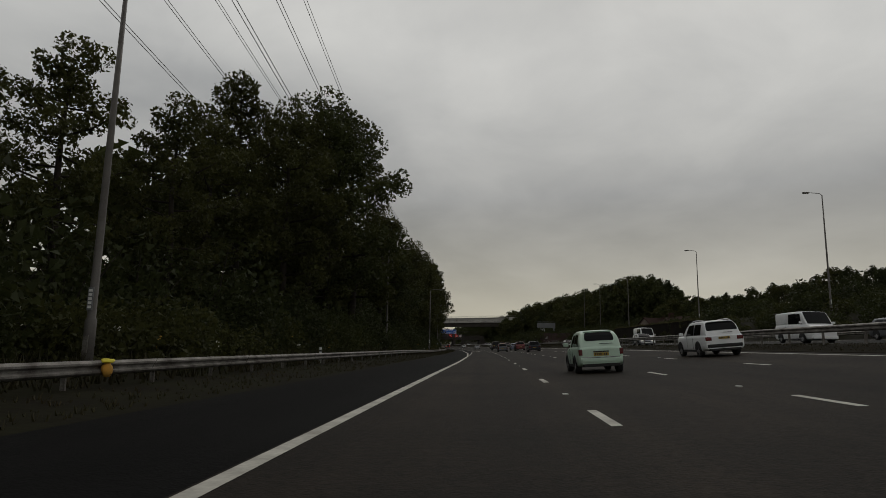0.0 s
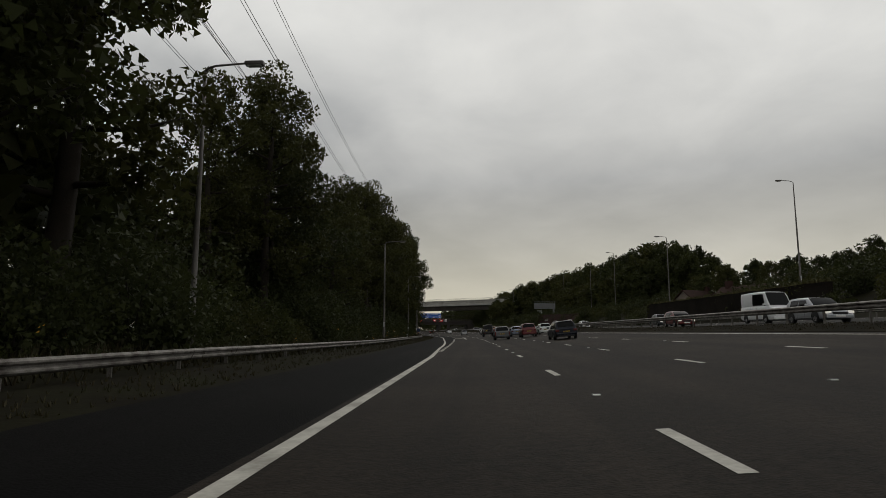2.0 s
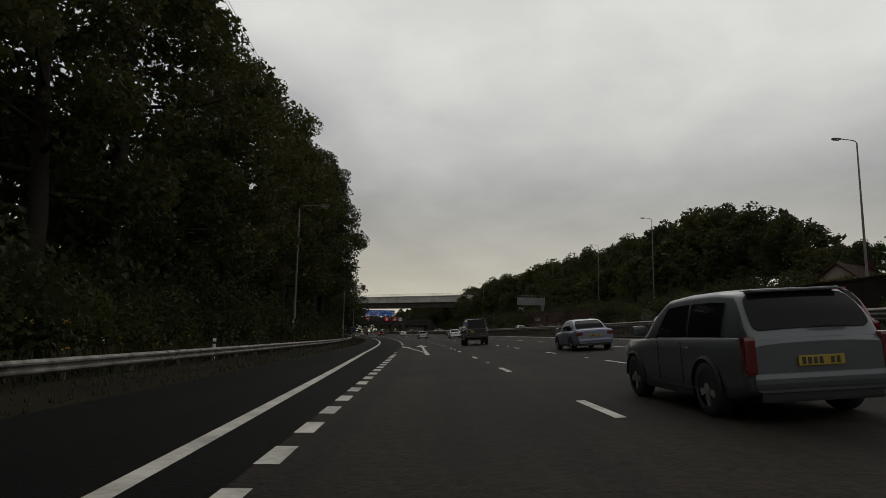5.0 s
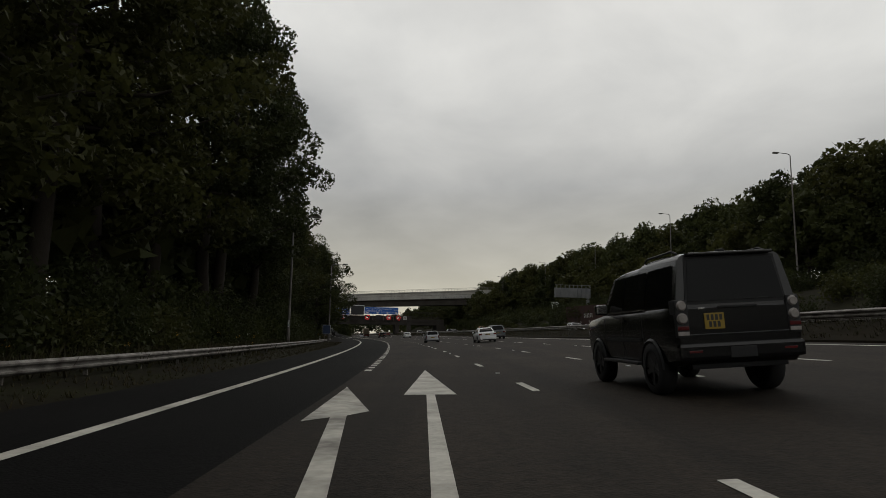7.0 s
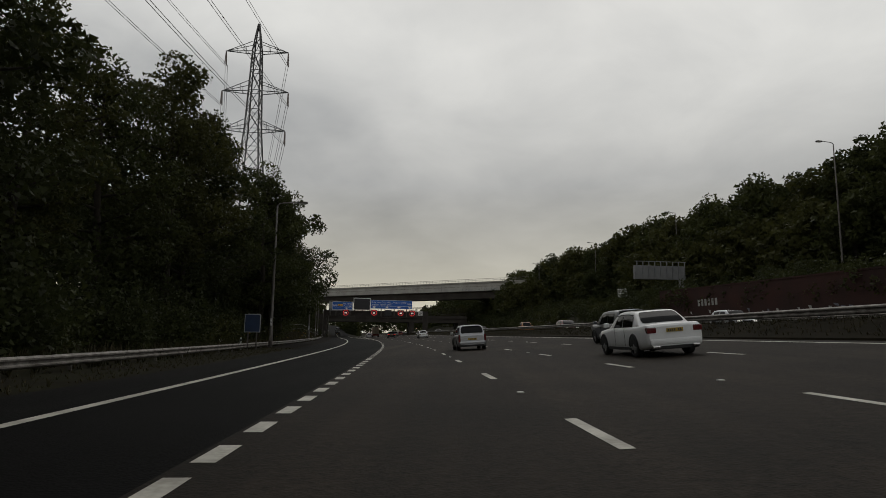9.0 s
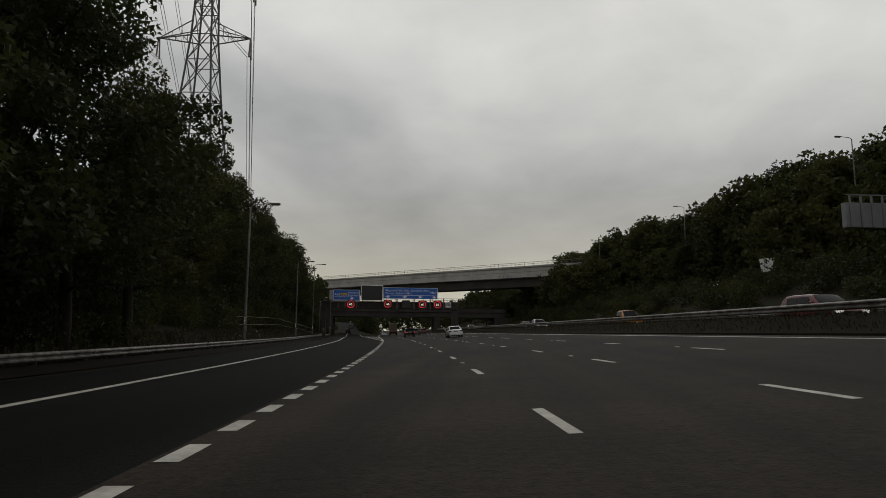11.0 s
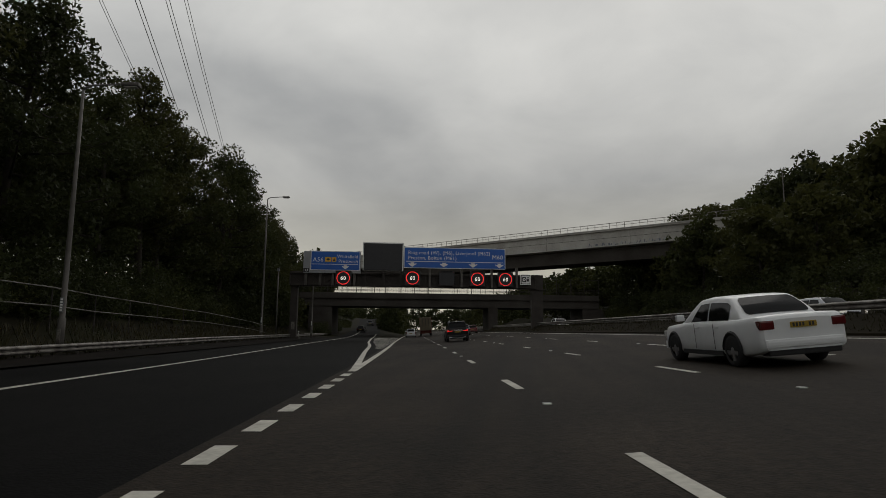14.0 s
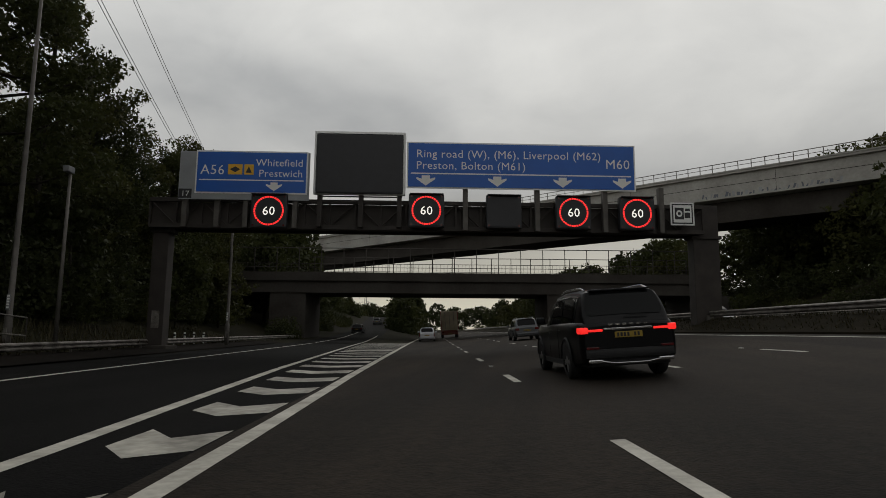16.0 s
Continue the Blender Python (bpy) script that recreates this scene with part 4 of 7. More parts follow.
        for dx in (-0.8, 0.8):
            for dz in (-0.77, 0.77):
                part("lantern", box_bm(x + dx - 0.05, x + dx + 0.05, -0.13, -0.115, z + dz - 0.05, z + dz + 0.05, 0.005), M["tail"], s)

    c = empty("camera_sign", "small white speed camera sign on the gantry end", "road sign", m=base)
    plate("border", 13.7, 15.0, 6.9, 8.15, -0.02, M["sign_white"], c, 0.04)
    plate("panel", 13.78, 14.92, 6.98, 8.07, -0.028, M["sign_black"], c, 0.008)
    plate("symbol", 13.85, 14.85, 7.05, 8.0, -0.034, M["sign_white"], c, 0.006)
    plate("symbol", 13.93, 14.42, 7.22, 7.86, -0.04, M["sign_black"], c, 0.006)
    flat_shape("lens", [(14.17 + 0.17 * math.cos(k * math.pi / 8), 7.54 + 0.19 * math.sin(k * math.pi / 8)) for k in range(16)], -0.045, M["sign_white"], c)
    flat_shape("lens", [(14.17 + 0.08 * math.cos(k * math.pi / 8), 7.54 + 0.09 * math.sin(k * math.pi / 8)) for k in range(16)], -0.05, M["sign_black"], c)
    plate("symbol", 14.46, 14.76, 7.3, 7.6, -0.04, M["sign_black"], c, 0.006)
    plate("symbol", 14.5, 14.76, 7.68, 7.82, -0.04, M["sign_black"], c, 0.006)


build_gantry()


def build_far_signs():
    # the back of a message sign on a cantilever over the oncoming carriageway
    m = facing(282.5, 36.2, 0)
    g = empty("cantilever_sign", "grey steel cantilever sign seen from behind", "road sign", m=m)
    part("sign_box", box_bm(0, 8.5, -0.3, 0.3, 10.4, 12.6, 0.08), M["sign_back"], g)
    for i in range(9):
        part("rib", box_bm(0.3 + i, 0.42 + i, -0.42, -0.3, 10.4, 13.3, 0), M["sign_back"], g)
    part("top_rail", box_bm(0.0, 8.6, -0.42, -0.34, 13.2, 13.3, 0), M["sign_back"], g)
    part("column", box_bm(7.6, 8.2, -0.3, 0.3, 1, 10.5, 0.05), M["sign_back"], g)
    n = empty("notice_board", "small plain white board tilted on a lamp column", "sign", m=facing(306, 45.3, right_z(306, 45.3)))
    part("board", box_bm(-1.0, 1.0, -0.03, 0.03, 1.9, 3.6, 0.02, None, Matrix.Rotation(radians(-7), 4, "Y")), M["sign_white"], n)
    part("post", tube_bm([(0, 0.08, -0.4), (0, 0.08, 3.3)], 0.06, 8), M["column"], n)
    # blue board on two posts; its shade is put into a darker blue
    b = empty("verge_sign", "small blue board, coloured dark as if shaded, on two posts on the verge", "road sign", m=facing(231.0, -11.9, left_z(231, -11.9)) @ Matrix.Diagonal((0.95, 0.95, 0.95, 1)))
    part("board", box_bm(-0.5, 0.48, -0.045, 0.0, 1.25, 2.4, 0.01), M["shaded_blue"], b)
    part("border", box_bm(-0.55, 0.53, -0.03, 0.035, 1.2, 2.45, 0.01), M["sign_grey"], b)
    for x in (-0.3, 0.28):
        part("post", tube_bm([(x, 0.08, -0.8), (x, 0.08, 2.5)], 0.045, 8), M["column"], b)


build_far_signs()


# ---- pylons and cables ----
ARMS = ((0.58, 7.0), (0.73, 7.3), (0.888, 6.9))


def pylon(x, y, base, top, turn, name_label):
    p = empty("pylon", name_label, "pylon", m=Matrix.Translation((x, y, base)) @ Matrix.Rotation(turn, 4, "Z"))
    H = top - base
    levels = [0, 0.17, 0.31, 0.42, 0.51, 0.58, 0.655, 0.73, 0.81, 0.888, 0.94, 1.0]

    def half(f):
        return float(np.interp(f, [0, 0.42, 0.58, 0.9, 1.0], [4.6, 2.2, 1.5, 0.85, 0.12]))

    def bar(a, b, r, bm):
        tube_bm([a, b], r, 4, bm)

    for i, (f0, f1) in enumerate(zip(levels, levels[1:])):
        w0, w1 = half(f0), half(f1)
        c0 = [(sx * w0, sy * w0, f0 * H) for sx, sy in ((-1, -1), (1, -1), (1, 1), (-1, 1))]
        c1 = [(sx * w1, sy * w1, f1 * H) for sx, sy in ((-1, -1), (1, -1), (1, 1), (-1, 1))]
        for k in range(4):
            j = (k + 1) % 4
            part("leg", tube_bm([c0[k], c1[k]], 0.16, 4), M["lattice"], p)
            for a, b in ((c0[k], c1[j]), (c0[j], c1[k]), (c1[k], c1[j])):
                part("brace", tube_bm([a, b], 0.075, 4), M["lattice"], p)
    for f, reach in ARMS:
        for side in (-1, 1):
            arm = bmesh.new()
            w = half(f)
            tip = (side * reach, 0, f * H)
            for sy in (-1, 1):
                bar((side * w, sy * w, f * H - 0.2), tip, 0.1, arm)
                bar((side * w, sy * w, f * H + 2.1), tip, 0.08, arm)
                for q in (0.3, 0.6):
                    a = Vector((side * w, sy * w, f * H - 0.2)).lerp(Vector(tip), q)
                    b = Vector((side * w, sy * w, f * H + 2.1)).lerp(Vector(tip), q)
                    bar(a, b, 0.05, arm)
            for q in (0.25, 0.5, 0.75):
                a = Vector((side * w, -w, f * H - 0.2)).lerp(Vector(tip), q)
                b = Vector((side * w, w, f * H - 0.2)).lerp(Vector(tip), q)
                bar(a, b, 0.05, arm)
            part("cross_arm", arm, M["lattice"], p)
            for dy in (-0.5, 0.5):
                part("insulator", tube_bm([(side * reach, dy * 0.4, f * H - 0.1), (side * reach, dy, f * H - 3.2)], [0.1, 0.14], 8), M["insulator"], p)
    return p


PYLON = (-49.2, 319.0)
pylon(*PYLON, 11.0, 70.5, radians(4), "tall grey lattice steel electricity pylon behind the trees")
FAR_PYLON = (-190.0, 683.0)
pylon(*FAR_PYLON, 10.0, 62.0, radians(24), "lattice electricity pylon behind the wooded bank")
pylon(-215.0, 1005.0, -4.0, 46.0, radians(20), "distant lattice electricity pylon beyond the bridge")


def cable(a, b, sag, radius):
    pts = []
    for i in range(33):
        q = i / 32
        p = Vector(a).lerp(Vector(b), q)
        p.z -= sag * 4 * q * (1 - q)
        pts.append(p)
    c = empty("power_cable", "thin grey overhead power cable sagging between pylons", "cable", "overhead cables")
    part("strand", tube_bm(pts, radius, 5), M["cable"], c)


for f, reach in ARMS:
    z = 11 + f * 59.5 - 3.2
    for side in (-1, 1):
        for dx in (-0.25, 0.25):
            cable((PYLON[0] + side * reach + dx, PYLON[1], z), (-26 + side * reach + dx, -60, z + 2), 9.0, 0.045)
        for dx in (-0.25, 0.25):
            cable((PYLON[0] + side * reach + dx, PYLON[1], z), (FAR_PYLON[0] + side * reach + dx, FAR_PYLON[1], z - 10), 14.0, 0.045)

# ---- vegetation ----
def leaf_cloud(centres, radii, counts, size, rnd, squash=0.85):
    """Leaves set round clump centres: small blades with random turn, broader inside a clump."""
    verts, faces = [], []
    for c, r, n in zip(centres, radii, counts):
        d = rnd.normal(size=(n, 3))
        d /= np.linalg.norm(d, axis=1, keepdims=True)
        q = np.cbrt(rnd.uniform(0.18, 1.0, size=(n, 1)))
        p = np.array(c) + d * q * r * np.array([1, 1, squash])
        a = rnd.normal(size=(n, 3)) + 0.5 * d
        a /= np.linalg.norm(a, axis=1, keepdims=True)
        b = np.cross(a, rnd.normal(size=(n, 3)))
        b /= np.linalg.norm(b, axis=1, keepdims=True) + 1e-9
        k = size * rnd.uniform(0.5, 1.35, size=(n, 1)) * np.where(q < 0.78, 1.15, 0.92)
        base = len(verts)
        tri = np.stack([p - a * k * 0.4 - b * k * 0.5, p - a * k * 0.3 + b * k * 0.56, p + a * k * 0.6], 1)
        verts.extend(map(tuple, tri.reshape(-1, 3)))
        faces.extend((base + 3 * i, base + 3 * i + 1, base + 3 * i + 2) for i in range(n))
    return verts, faces


def make_tree(height, spread, crown_low, seed, leaves, size, material, label, category="tree", group="trees along the road"):
    """Tapered trunk, limbs, and a crown of leaf clumps at the limb ends."""
    rnd = np.random.default_rng(seed)
    t = empty("tree", label, category, group)
    trunk = bmesh.new()
    r0 = height * 0.016
    lean = rnd.normal(size=2) * 0.03
    spine = [(lean[0] * z + 0.15 * math.sin(z * 0.5 + seed), lean[1] * z, z) for z in np.linspace(-0.5, height * 0.9, 9)]
    tube_bm(spine, [r0 * (1.15 - 0.95 * i / 8) for i in range(9)], 8, trunk)
    centres, radii = [], []
    nl = 26
    for i in range(nl):
        f = crown_low + (0.96 - crown_low) * (i + rnd.uniform(0, 0.8)) / nl
        z = f * height
        root = Vector((lean[0] * z, lean[1] * z, z * 0.93))
        turn = i * 2.4 + rnd.uniform(-0.4, 0.4)
        g = (f - crown_low) / (1 - crown_low)
        reach = spread * (0.55 + 0.45 * math.sin(math.pi * min(1, 0.25 + 0.75 * g))) * (1 - 0.55 * max(0, g - 0.55) / 0.45) * rnd.uniform(0.7, 1.12)
        tip = root + Vector((math.cos(turn) * reach, math.sin(turn) * reach, reach * rnd.uniform(0.15, 0.5)))
        mid = root.lerp(tip, 0.55) + Vector((0, 0, -0.08 * reach))
        tube_bm([root, mid, tip], [r0 * 0.34 * (1.1 - 0.6 * g), r0 * 0.2, r0 * 0.05], 5, trunk)
        for q, rr in ((1.0, 0.22), (0.74, 0.24), (0.48, 0.2), (1.16, 0.1), (0.95, 0.11)):
            c = root.lerp(tip, q) + Vector(rnd.normal(size=3) * spread * 0.07)
            centres.append(tuple(c))
            radii.append(spread * rr * rnd.uniform(0.75, 1.35))
    centres.append((lean[0] * height, lean[1] * height, height * 0.95))
    radii.append(spread * 0.3)
    total = sum(r * r for r in radii)
    part("trunk", trunk, M["bark"], t, smooth=True)
    vs, fs = leaf_cloud(centres, radii, [max(20, int(leaves * r * r / total)) for r in radii], size, rnd)
    obj("crown", vs, fs, material, t)
    return t


def make_shrub(height, width, seed, leaves, size, material, label, group="undergrowth on the verge"):
    rnd = np.random.default_rng(seed)
    t = empty("shrub", label, "shrub", group)
    stems = bmesh.new()
    centres, radii = [], []
    for i in range(9):
        a = i * 2.4 + rnd.uniform(-0.3, 0.3)
        q = rnd.uniform(0.15, 1.0)
        tip = (math.cos(a) * width * 0.5 * q, math.sin(a) * width * 0.5 * q, height * rnd.uniform(0.45, 0.85) * (1.15 - 0.4 * q))
        tube_bm([(0, 0, -0.2), (tip[0] * 0.5, tip[1] * 0.5, tip[2] * 0.6), tip], [0.05, 0.035, 0.012], 5, stems)
        centres.append(tip)
        radii.append(width * 0.25 * rnd.uniform(0.8, 1.3))
        centres.append((tip[0] * 1.05, tip[1] * 1.05, tip[2] * 0.4))
        radii.append(width * 0.26 * rnd.uniform(0.8, 1.2))
    part("stem", stems, M["bark"], t)
    total = sum(r * r for r in radii)
    vs, fs = leaf_cloud(centres, radii, [int(leaves * r * r / total) for r in radii], size, rnd, 0.9)
    obj("foliage", vs, fs, material, t)
    return t


def bank(s, u):
    return left_z(s, u) - 0.15


TALL = [
    make_tree(21.0, 5.6, 0.2, 11, 18000, 0.245, M["leaf"], "tall dark broadleaf tree with a full crown on the bank"),
    make_tree(22.5, 5.0, 0.26, 12, 17000, 0.24, M["leaf_b"], "tall dark broadleaf tree with gaps in its crown"),
    make_tree(19.0, 6.0, 0.16, 13, 18000, 0.25, M["leaf_c"], "broad dark green tree crowding the verge"),
    make_tree(20.0, 4.2, 0.2, 14, 13500, 0.225, M["leaf_b"], "slim open tree with thin leafy branches"),
    make_tree(27.0, 5.3, 0.24, 15, 24000, 0.25, M["leaf_c"], "very tall dark tree whose high crown leans over the verge"),
]
FAR = [
    make_tree(14.0, 5.4, 0.1, 21, 6600, 0.42, M["leaf"], "rounded dark tree on the far bank", group="trees on the far bank"),
    make_tree(16.0, 5.0, 0.12, 22, 6600, 0.42, M["leaf_c"], "dense dark tree on the far bank", group="trees on the far bank"),
    make_tree(12.0, 5.2, 0.08, 23, 6000, 0.41, M["leaf_b"], "bushy tree on the far bank", group="trees on the far bank"),
]
LOW = [
    make_shrub(3.4, 4.2, 31, 3000, 0.175, M["leaf"], "dark tangled hedge shrub at the wood's edge"),
    make_shrub(2.6, 3.6, 32, 2700, 0.165, M["leaf_b"], "low bramble shrub on the verge"),
    make_shrub(4.6, 4.6, 33, 3400, 0.19, M["leaf_c"], "tall dark thorn shrub under the trees"),
]


def spot(s, u, z, turn, k):
    return Matrix.Translation(at(s, u, z)) @ Matrix.Rotation(turn, 4, "Z") @ Matrix.Diagonal((k, k, k, 1))


def plant(proto, m):
    c = copy_thing(proto, m)
    c.matrix_basis = m
    return c


def scatter():
    rnd = random.Random(7)
    used = set()
    mass = {}

    def put(kinds, i, s, u, z, k, joined=False):
        p = kinds[i]
        m = spot(s, u, z, rnd.uniform(0, 6.28), k)
        if joined:
            mass.setdefault(joined, []).append((p, m))
        elif p.name in used:
            plant(p, m)
        else:
            p.matrix_basis = m
            used.add(p.name)

    def join():
        """What stands behind the front rows, as one mesh for each belt."""
        for (name, label, word), some in mass.items():
            co, idx, mats, sizes, base = [], [], [], [], 0
            slots = []
            for p, m in some:
                turn, shift = np.array(m.to_3x3()), np.array(m.translation)
                for c in p.children:
                    me = c.data
                    if me not in cache:
                        v = np.empty(len(me.vertices) * 3)
                        me.vertices.foreach_get("co", v)
                        f = np.empty(len(me.loops), dtype=np.int32)
                        me.loops.foreach_get("vertex_index", f)
                        n = np.empty(len(me.polygons), dtype=np.int32)
                        me.polygons.foreach_get("loop_total", n)
                        cache[me] = v.reshape(-1, 3), f, n
                    v, f, n = cache[me]
                    keep = SPARE[name]
                    if name == "end_wood" and c.name.startswith("trunk"):
                        continue
                    if keep < 1 and len(n) and (n == 3).all() and c.name.split(".")[0] in ("crown", "foliage"):
                        # fewer, larger leaves for what stands further back
                        q = v.reshape(-1, 3, 3)[::round(1 / keep)]
                        mid = q.mean(axis=1, keepdims=True)
                        v = (mid + (q - mid) * min(0.95 / math.sqrt(keep), 1.02 if name == "near_scrub" else 3.0)).reshape(-1, 3)
                        f, n = np.arange(len(v), dtype=np.int32), np.full(len(q), 3, dtype=np.int32)
                    if me.materials[0] not in slots:
                        slots.append(me.materials[0])
                    co.append(v @ turn.T + shift)
                    idx.append(f + base)
                    sizes.append(n)
                    mats.append(np.full(len(n), slots.index(me.materials[0]), dtype=np.int32))
                    base += len(v)
            co, idx, sizes, mats = np.concatenate(co), np.concatenate(idx), np.concatenate(sizes), np.concatenate(mats)
            me = bpy.data.meshes.new(name)
            me.vertices.add(len(co))
            me.vertices.foreach_set("co", co.ravel())
            me.loops.add(len(idx))
            me.loops.foreach_set("vertex_index", idx)
            me.polygons.add(len(sizes))
            me.polygons.foreach_set("loop_start", np.concatenate([[0], np.cumsum(sizes)[:-1]]).astype(np.int32))
            me.polygons.foreach_set("material_index", mats)
            for sl in slots:
                me.materials.append(sl)
            me.update(calc_edges=True)
            tagged(new(name, me), label, word, kind="stuff")

    cache = {}
    SPARE = {"near_wood": 0.2, "near_scrub": 0.5, "far_scrub": 0.334, "bank_wood": 0.334, "bridge_wood": 0.5, "end_wood": 0.2}
    NEAR_WOOD = ("near_wood", "dense dark trees filling the wood behind the verge", "trees")
    NEAR_SCRUB = ("near_scrub", "dark tangled undergrowth beneath the roadside trees", "undergrowth")
    FAR_SCRUB = ("far_scrub", "dark scrub covering the bank beyond the oncoming carriageway", "undergrowth")
    FAR_WOOD = ("bank_wood", "dense dark trees on the bank beyond the oncoming carriageway", "trees")
    BRIDGE_WOOD = ("bridge_wood", "dark trees and scrub beside the bridge ends", "trees")
    END_WOOD = ("end_wood", "dark trees round and beyond the bridges", "trees")

    GAPS = ((65.5, 72.5), (99.5, 104.0), (110.8, 114.0), (154.5, 160.0), (171.5, 176.0))
    # near side belt: how tall and how far back it stands
    s, row = -14.0, 0
    while s < 404:
        front = float(np.interp(s, [0, 40, 56, 66, 75, 110, 130, 165, 205, 209, 225, 245, 250, 263, 270, 285, 330, 360, 400], [-18.2, -18.2, -15.9, -15.9, -17.4, -17.8, -16.6, -15.8, -16.6, -17.5, -18.0, -17.2, -14.6, -14.6, -19.0, -21.5, -26.0, -25.5, -25.0])) + 0.8 * math.sin(s * 0.31) + rnd.uniform(-0.5, 0.5)
        k = float(np.interp(s, [-10, 16, 24, 33, 46, 52, 63, 66, 74, 80, 90, 98, 106, 112, 120, 136, 145, 156, 162, 185, 192, 206, 208.5, 220, 230, 240, 266, 272, 290, 306, 323, 335, 343, 352, 362, 372, 383, 404], [0.56, 0.6, 0.64, 0.76, 1.02, 1.2, 1.22, 0.85, 0.85, 0.97, 0.96, 0.93, 0.82, 0.95, 0.95, 1.08, 1.08, 1.14, 1.16, 1.18, 1.22, 1.22, 0.75, 0.75, 0.84, 0.84, 0.8, 0.82, 0.82, 0.97, 0.95, 0.93, 0.86, 0.98, 0.95, 0.92, 0.78, 0.8])) * rnd.uniform(0.93, 1.07)
        kind = row % 4 if rnd.random() < 0.7 else rnd.randrange(4)
        if 249 < s < 265:
            kind = 2
        if 268 < s < 296:
            kind = 3
        if 186 < s < 209:
            kind, k = 4, rnd.uniform(0.95, 1.08)
        if s < 22 or any(a - 5 < s < b + 5 for a, b in GAPS):
            kind = 3
        if not any(a < s < b for a, b in GAPS):
            put(TALL, kind, s, front, bank(s, front), k)
        else:
            k *= 0.8
        back = front - 6.5 + rnd.uniform(-1, 1)
        put(FAR, rnd.randrange(3), s + 3.2, back, bank(s, back), max(k, 0.74) * (0.78 if 264 < s < 296 else 1.0) * rnd.uniform(0.8, 1.1), NEAR_WOOD)
        s += rnd.uniform(5.2, 6.8)
        row += 1
    # undergrowth
    s = -16.0
    while s < 404:
        u = rail_u(s) - rnd.uniform(3.4, 4.6) - (2.4 if s > 270 else 0)
        put(LOW, rnd.randrange(3), s, u, left_z(s, u) - 0.1, rnd.uniform(0.65, 1.0))
        u2 = u - rnd.uniform(2.4, 3.4)
        put(LOW, rnd.choice((0, 2)), s + 1.2, u2, left_z(s, u2) - 0.1, rnd.uniform(1.0, 1.45), NEAR_SCRUB)
        s += rnd.uniform(2.3, 3.2)
    # far bank
    s = 14.0
    while s < 425:
        lift = float(np.interp(s, [14, 82, 95, 106, 117, 141, 150, 167, 176, 193, 199, 211, 221, 233, 250, 264, 271, 288, 304, 327, 340, 350, 360, 372, 385, 395, 425], [0.35, 0.28, 0.42, 0.3, 0.4, 0.28, 0.40, 0.48, 0.35, 0.42, 0.85, 1.15, 1.35, 1.27, 1.3, 1.35, 1.17, 1.32, 1.28, 1.35, 1.3, 1.12, 1.3, 1.32, 1.3, 1.2, 1.18]))
        u = float(np.interp(s, [20, 120, 172, 200, 265, 360, 405], [54, 52, 53, 59, 62, 63, 54])) + rnd.uniform(-2, 2)
        i = rnd.randrange(3)
        put(FAR, i, s, u, right_z(s, u) - 0.3, lift * rnd.uniform(0.95, 1.1) * (1.0, 0.9, 1.12)[i])
        i = rnd.randrange(3)
        put(FAR, i, s + 3, u + 8, right_z(s, u + 8) - 0.3, lift * rnd.uniform(0.88, 1.05) * (1.0, 0.9, 1.12)[i], FAR_WOOD)
        if s > 206:
            i, v = rnd.randrange(3), u - 7 + rnd.uniform(-1.5, 1.5)
            put(FAR, i, s + 2, v, right_z(s, v) - 0.3, 0.66 * lift * rnd.uniform(0.85, 1.1) * (1.0, 0.9, 1.12)[i], FAR_WOOD)
        s += rnd.uniform(6.0, 8.0) * (0.75 if lift < 0.6 else 1.0)
    s = 14.0
    while s < 425:
        for u in (35.5, 39.5, 44.5, 49.0):
            if not (228 < s < 278 and u < 38) and not (140 < s < 178 and u > 42) and not (138 < s < 176 and u > 38 and rnd.random() < 0.6):
                v = u + rnd.uniform(-1.5, 1.5)
                put(LOW, rnd.randrange(3), s + rnd.uniform(-2, 2), v, right_z(s, v) - 0.3, rnd.uniform(0.5, 0.8) if u < 36 else rnd.uniform(0.65, 1.05), FAR_SCRUB)
        s += rnd.uniform(4.4, 5.6)
    for s in np.arange(217, 278, 2.6):
        v = 36.3 + rnd.uniform(-0.3, 0.5)
        put(LOW, rnd.randrange(3), float(s), v, 5.0 + rnd.uniform(-0.5, 0.6), rnd.uniform(0.6, 0.95), FAR_SCRUB)
    for s in (106, 109, 111, 118, 131, 150, 158, 161, 164):
        put(LOW, rnd.randrange(3), float(s), 35.2, 5.0 + rnd.uniform(-0.4, 0.3), rnd.uniform(0.4, 0.75), FAR_SCRUB)
    for s in (216, 219, 277, 280, 268, 228):
        put(LOW, rnd.randrange(3), float(s), 34.2, 2.0, rnd.uniform(0.7, 1.0), FAR_SCRUB)
    # undergrowth at the foot of the far trees
    under = random.Random(54)
    for s in np.arange(200, 400, 5.0):
        v = 54.5 + under.uniform(-1.5, 1.5)
        put(LOW, under.randrange(3), float(s) + under.uniform(-2, 2), v, right_z(float(s), v) - 0.3, under.uniform(0.75, 1.15), FAR_SCRUB)
    # round the bridge ends
    for s in np.arange(366, 470, 7.0):
        for u in (37, 46 if 378 < s < 420 else 43, 66):
            if u < 40 and s < 432:
                continue
            q = u + rnd.uniform(-2, 2)
            put(FAR, rnd.randrange(3), float(s) + rnd.uniform(-2, 2), q, right_z(s, q) - 0.4, rnd.uniform(0.75, 1.0) if u < 60 else rnd.uniform(0.95, 1.2), BRIDGE_WOOD)
    for s in np.arange(404, 470, 6.0):
        for u in (-31, -38):
            put(FAR, rnd.randrange(3), float(s), u + rnd.uniform(-2, 2), left_z(float(s), u) - 0.4, rnd.uniform(0.5, 0.75), BRIDGE_WOOD)
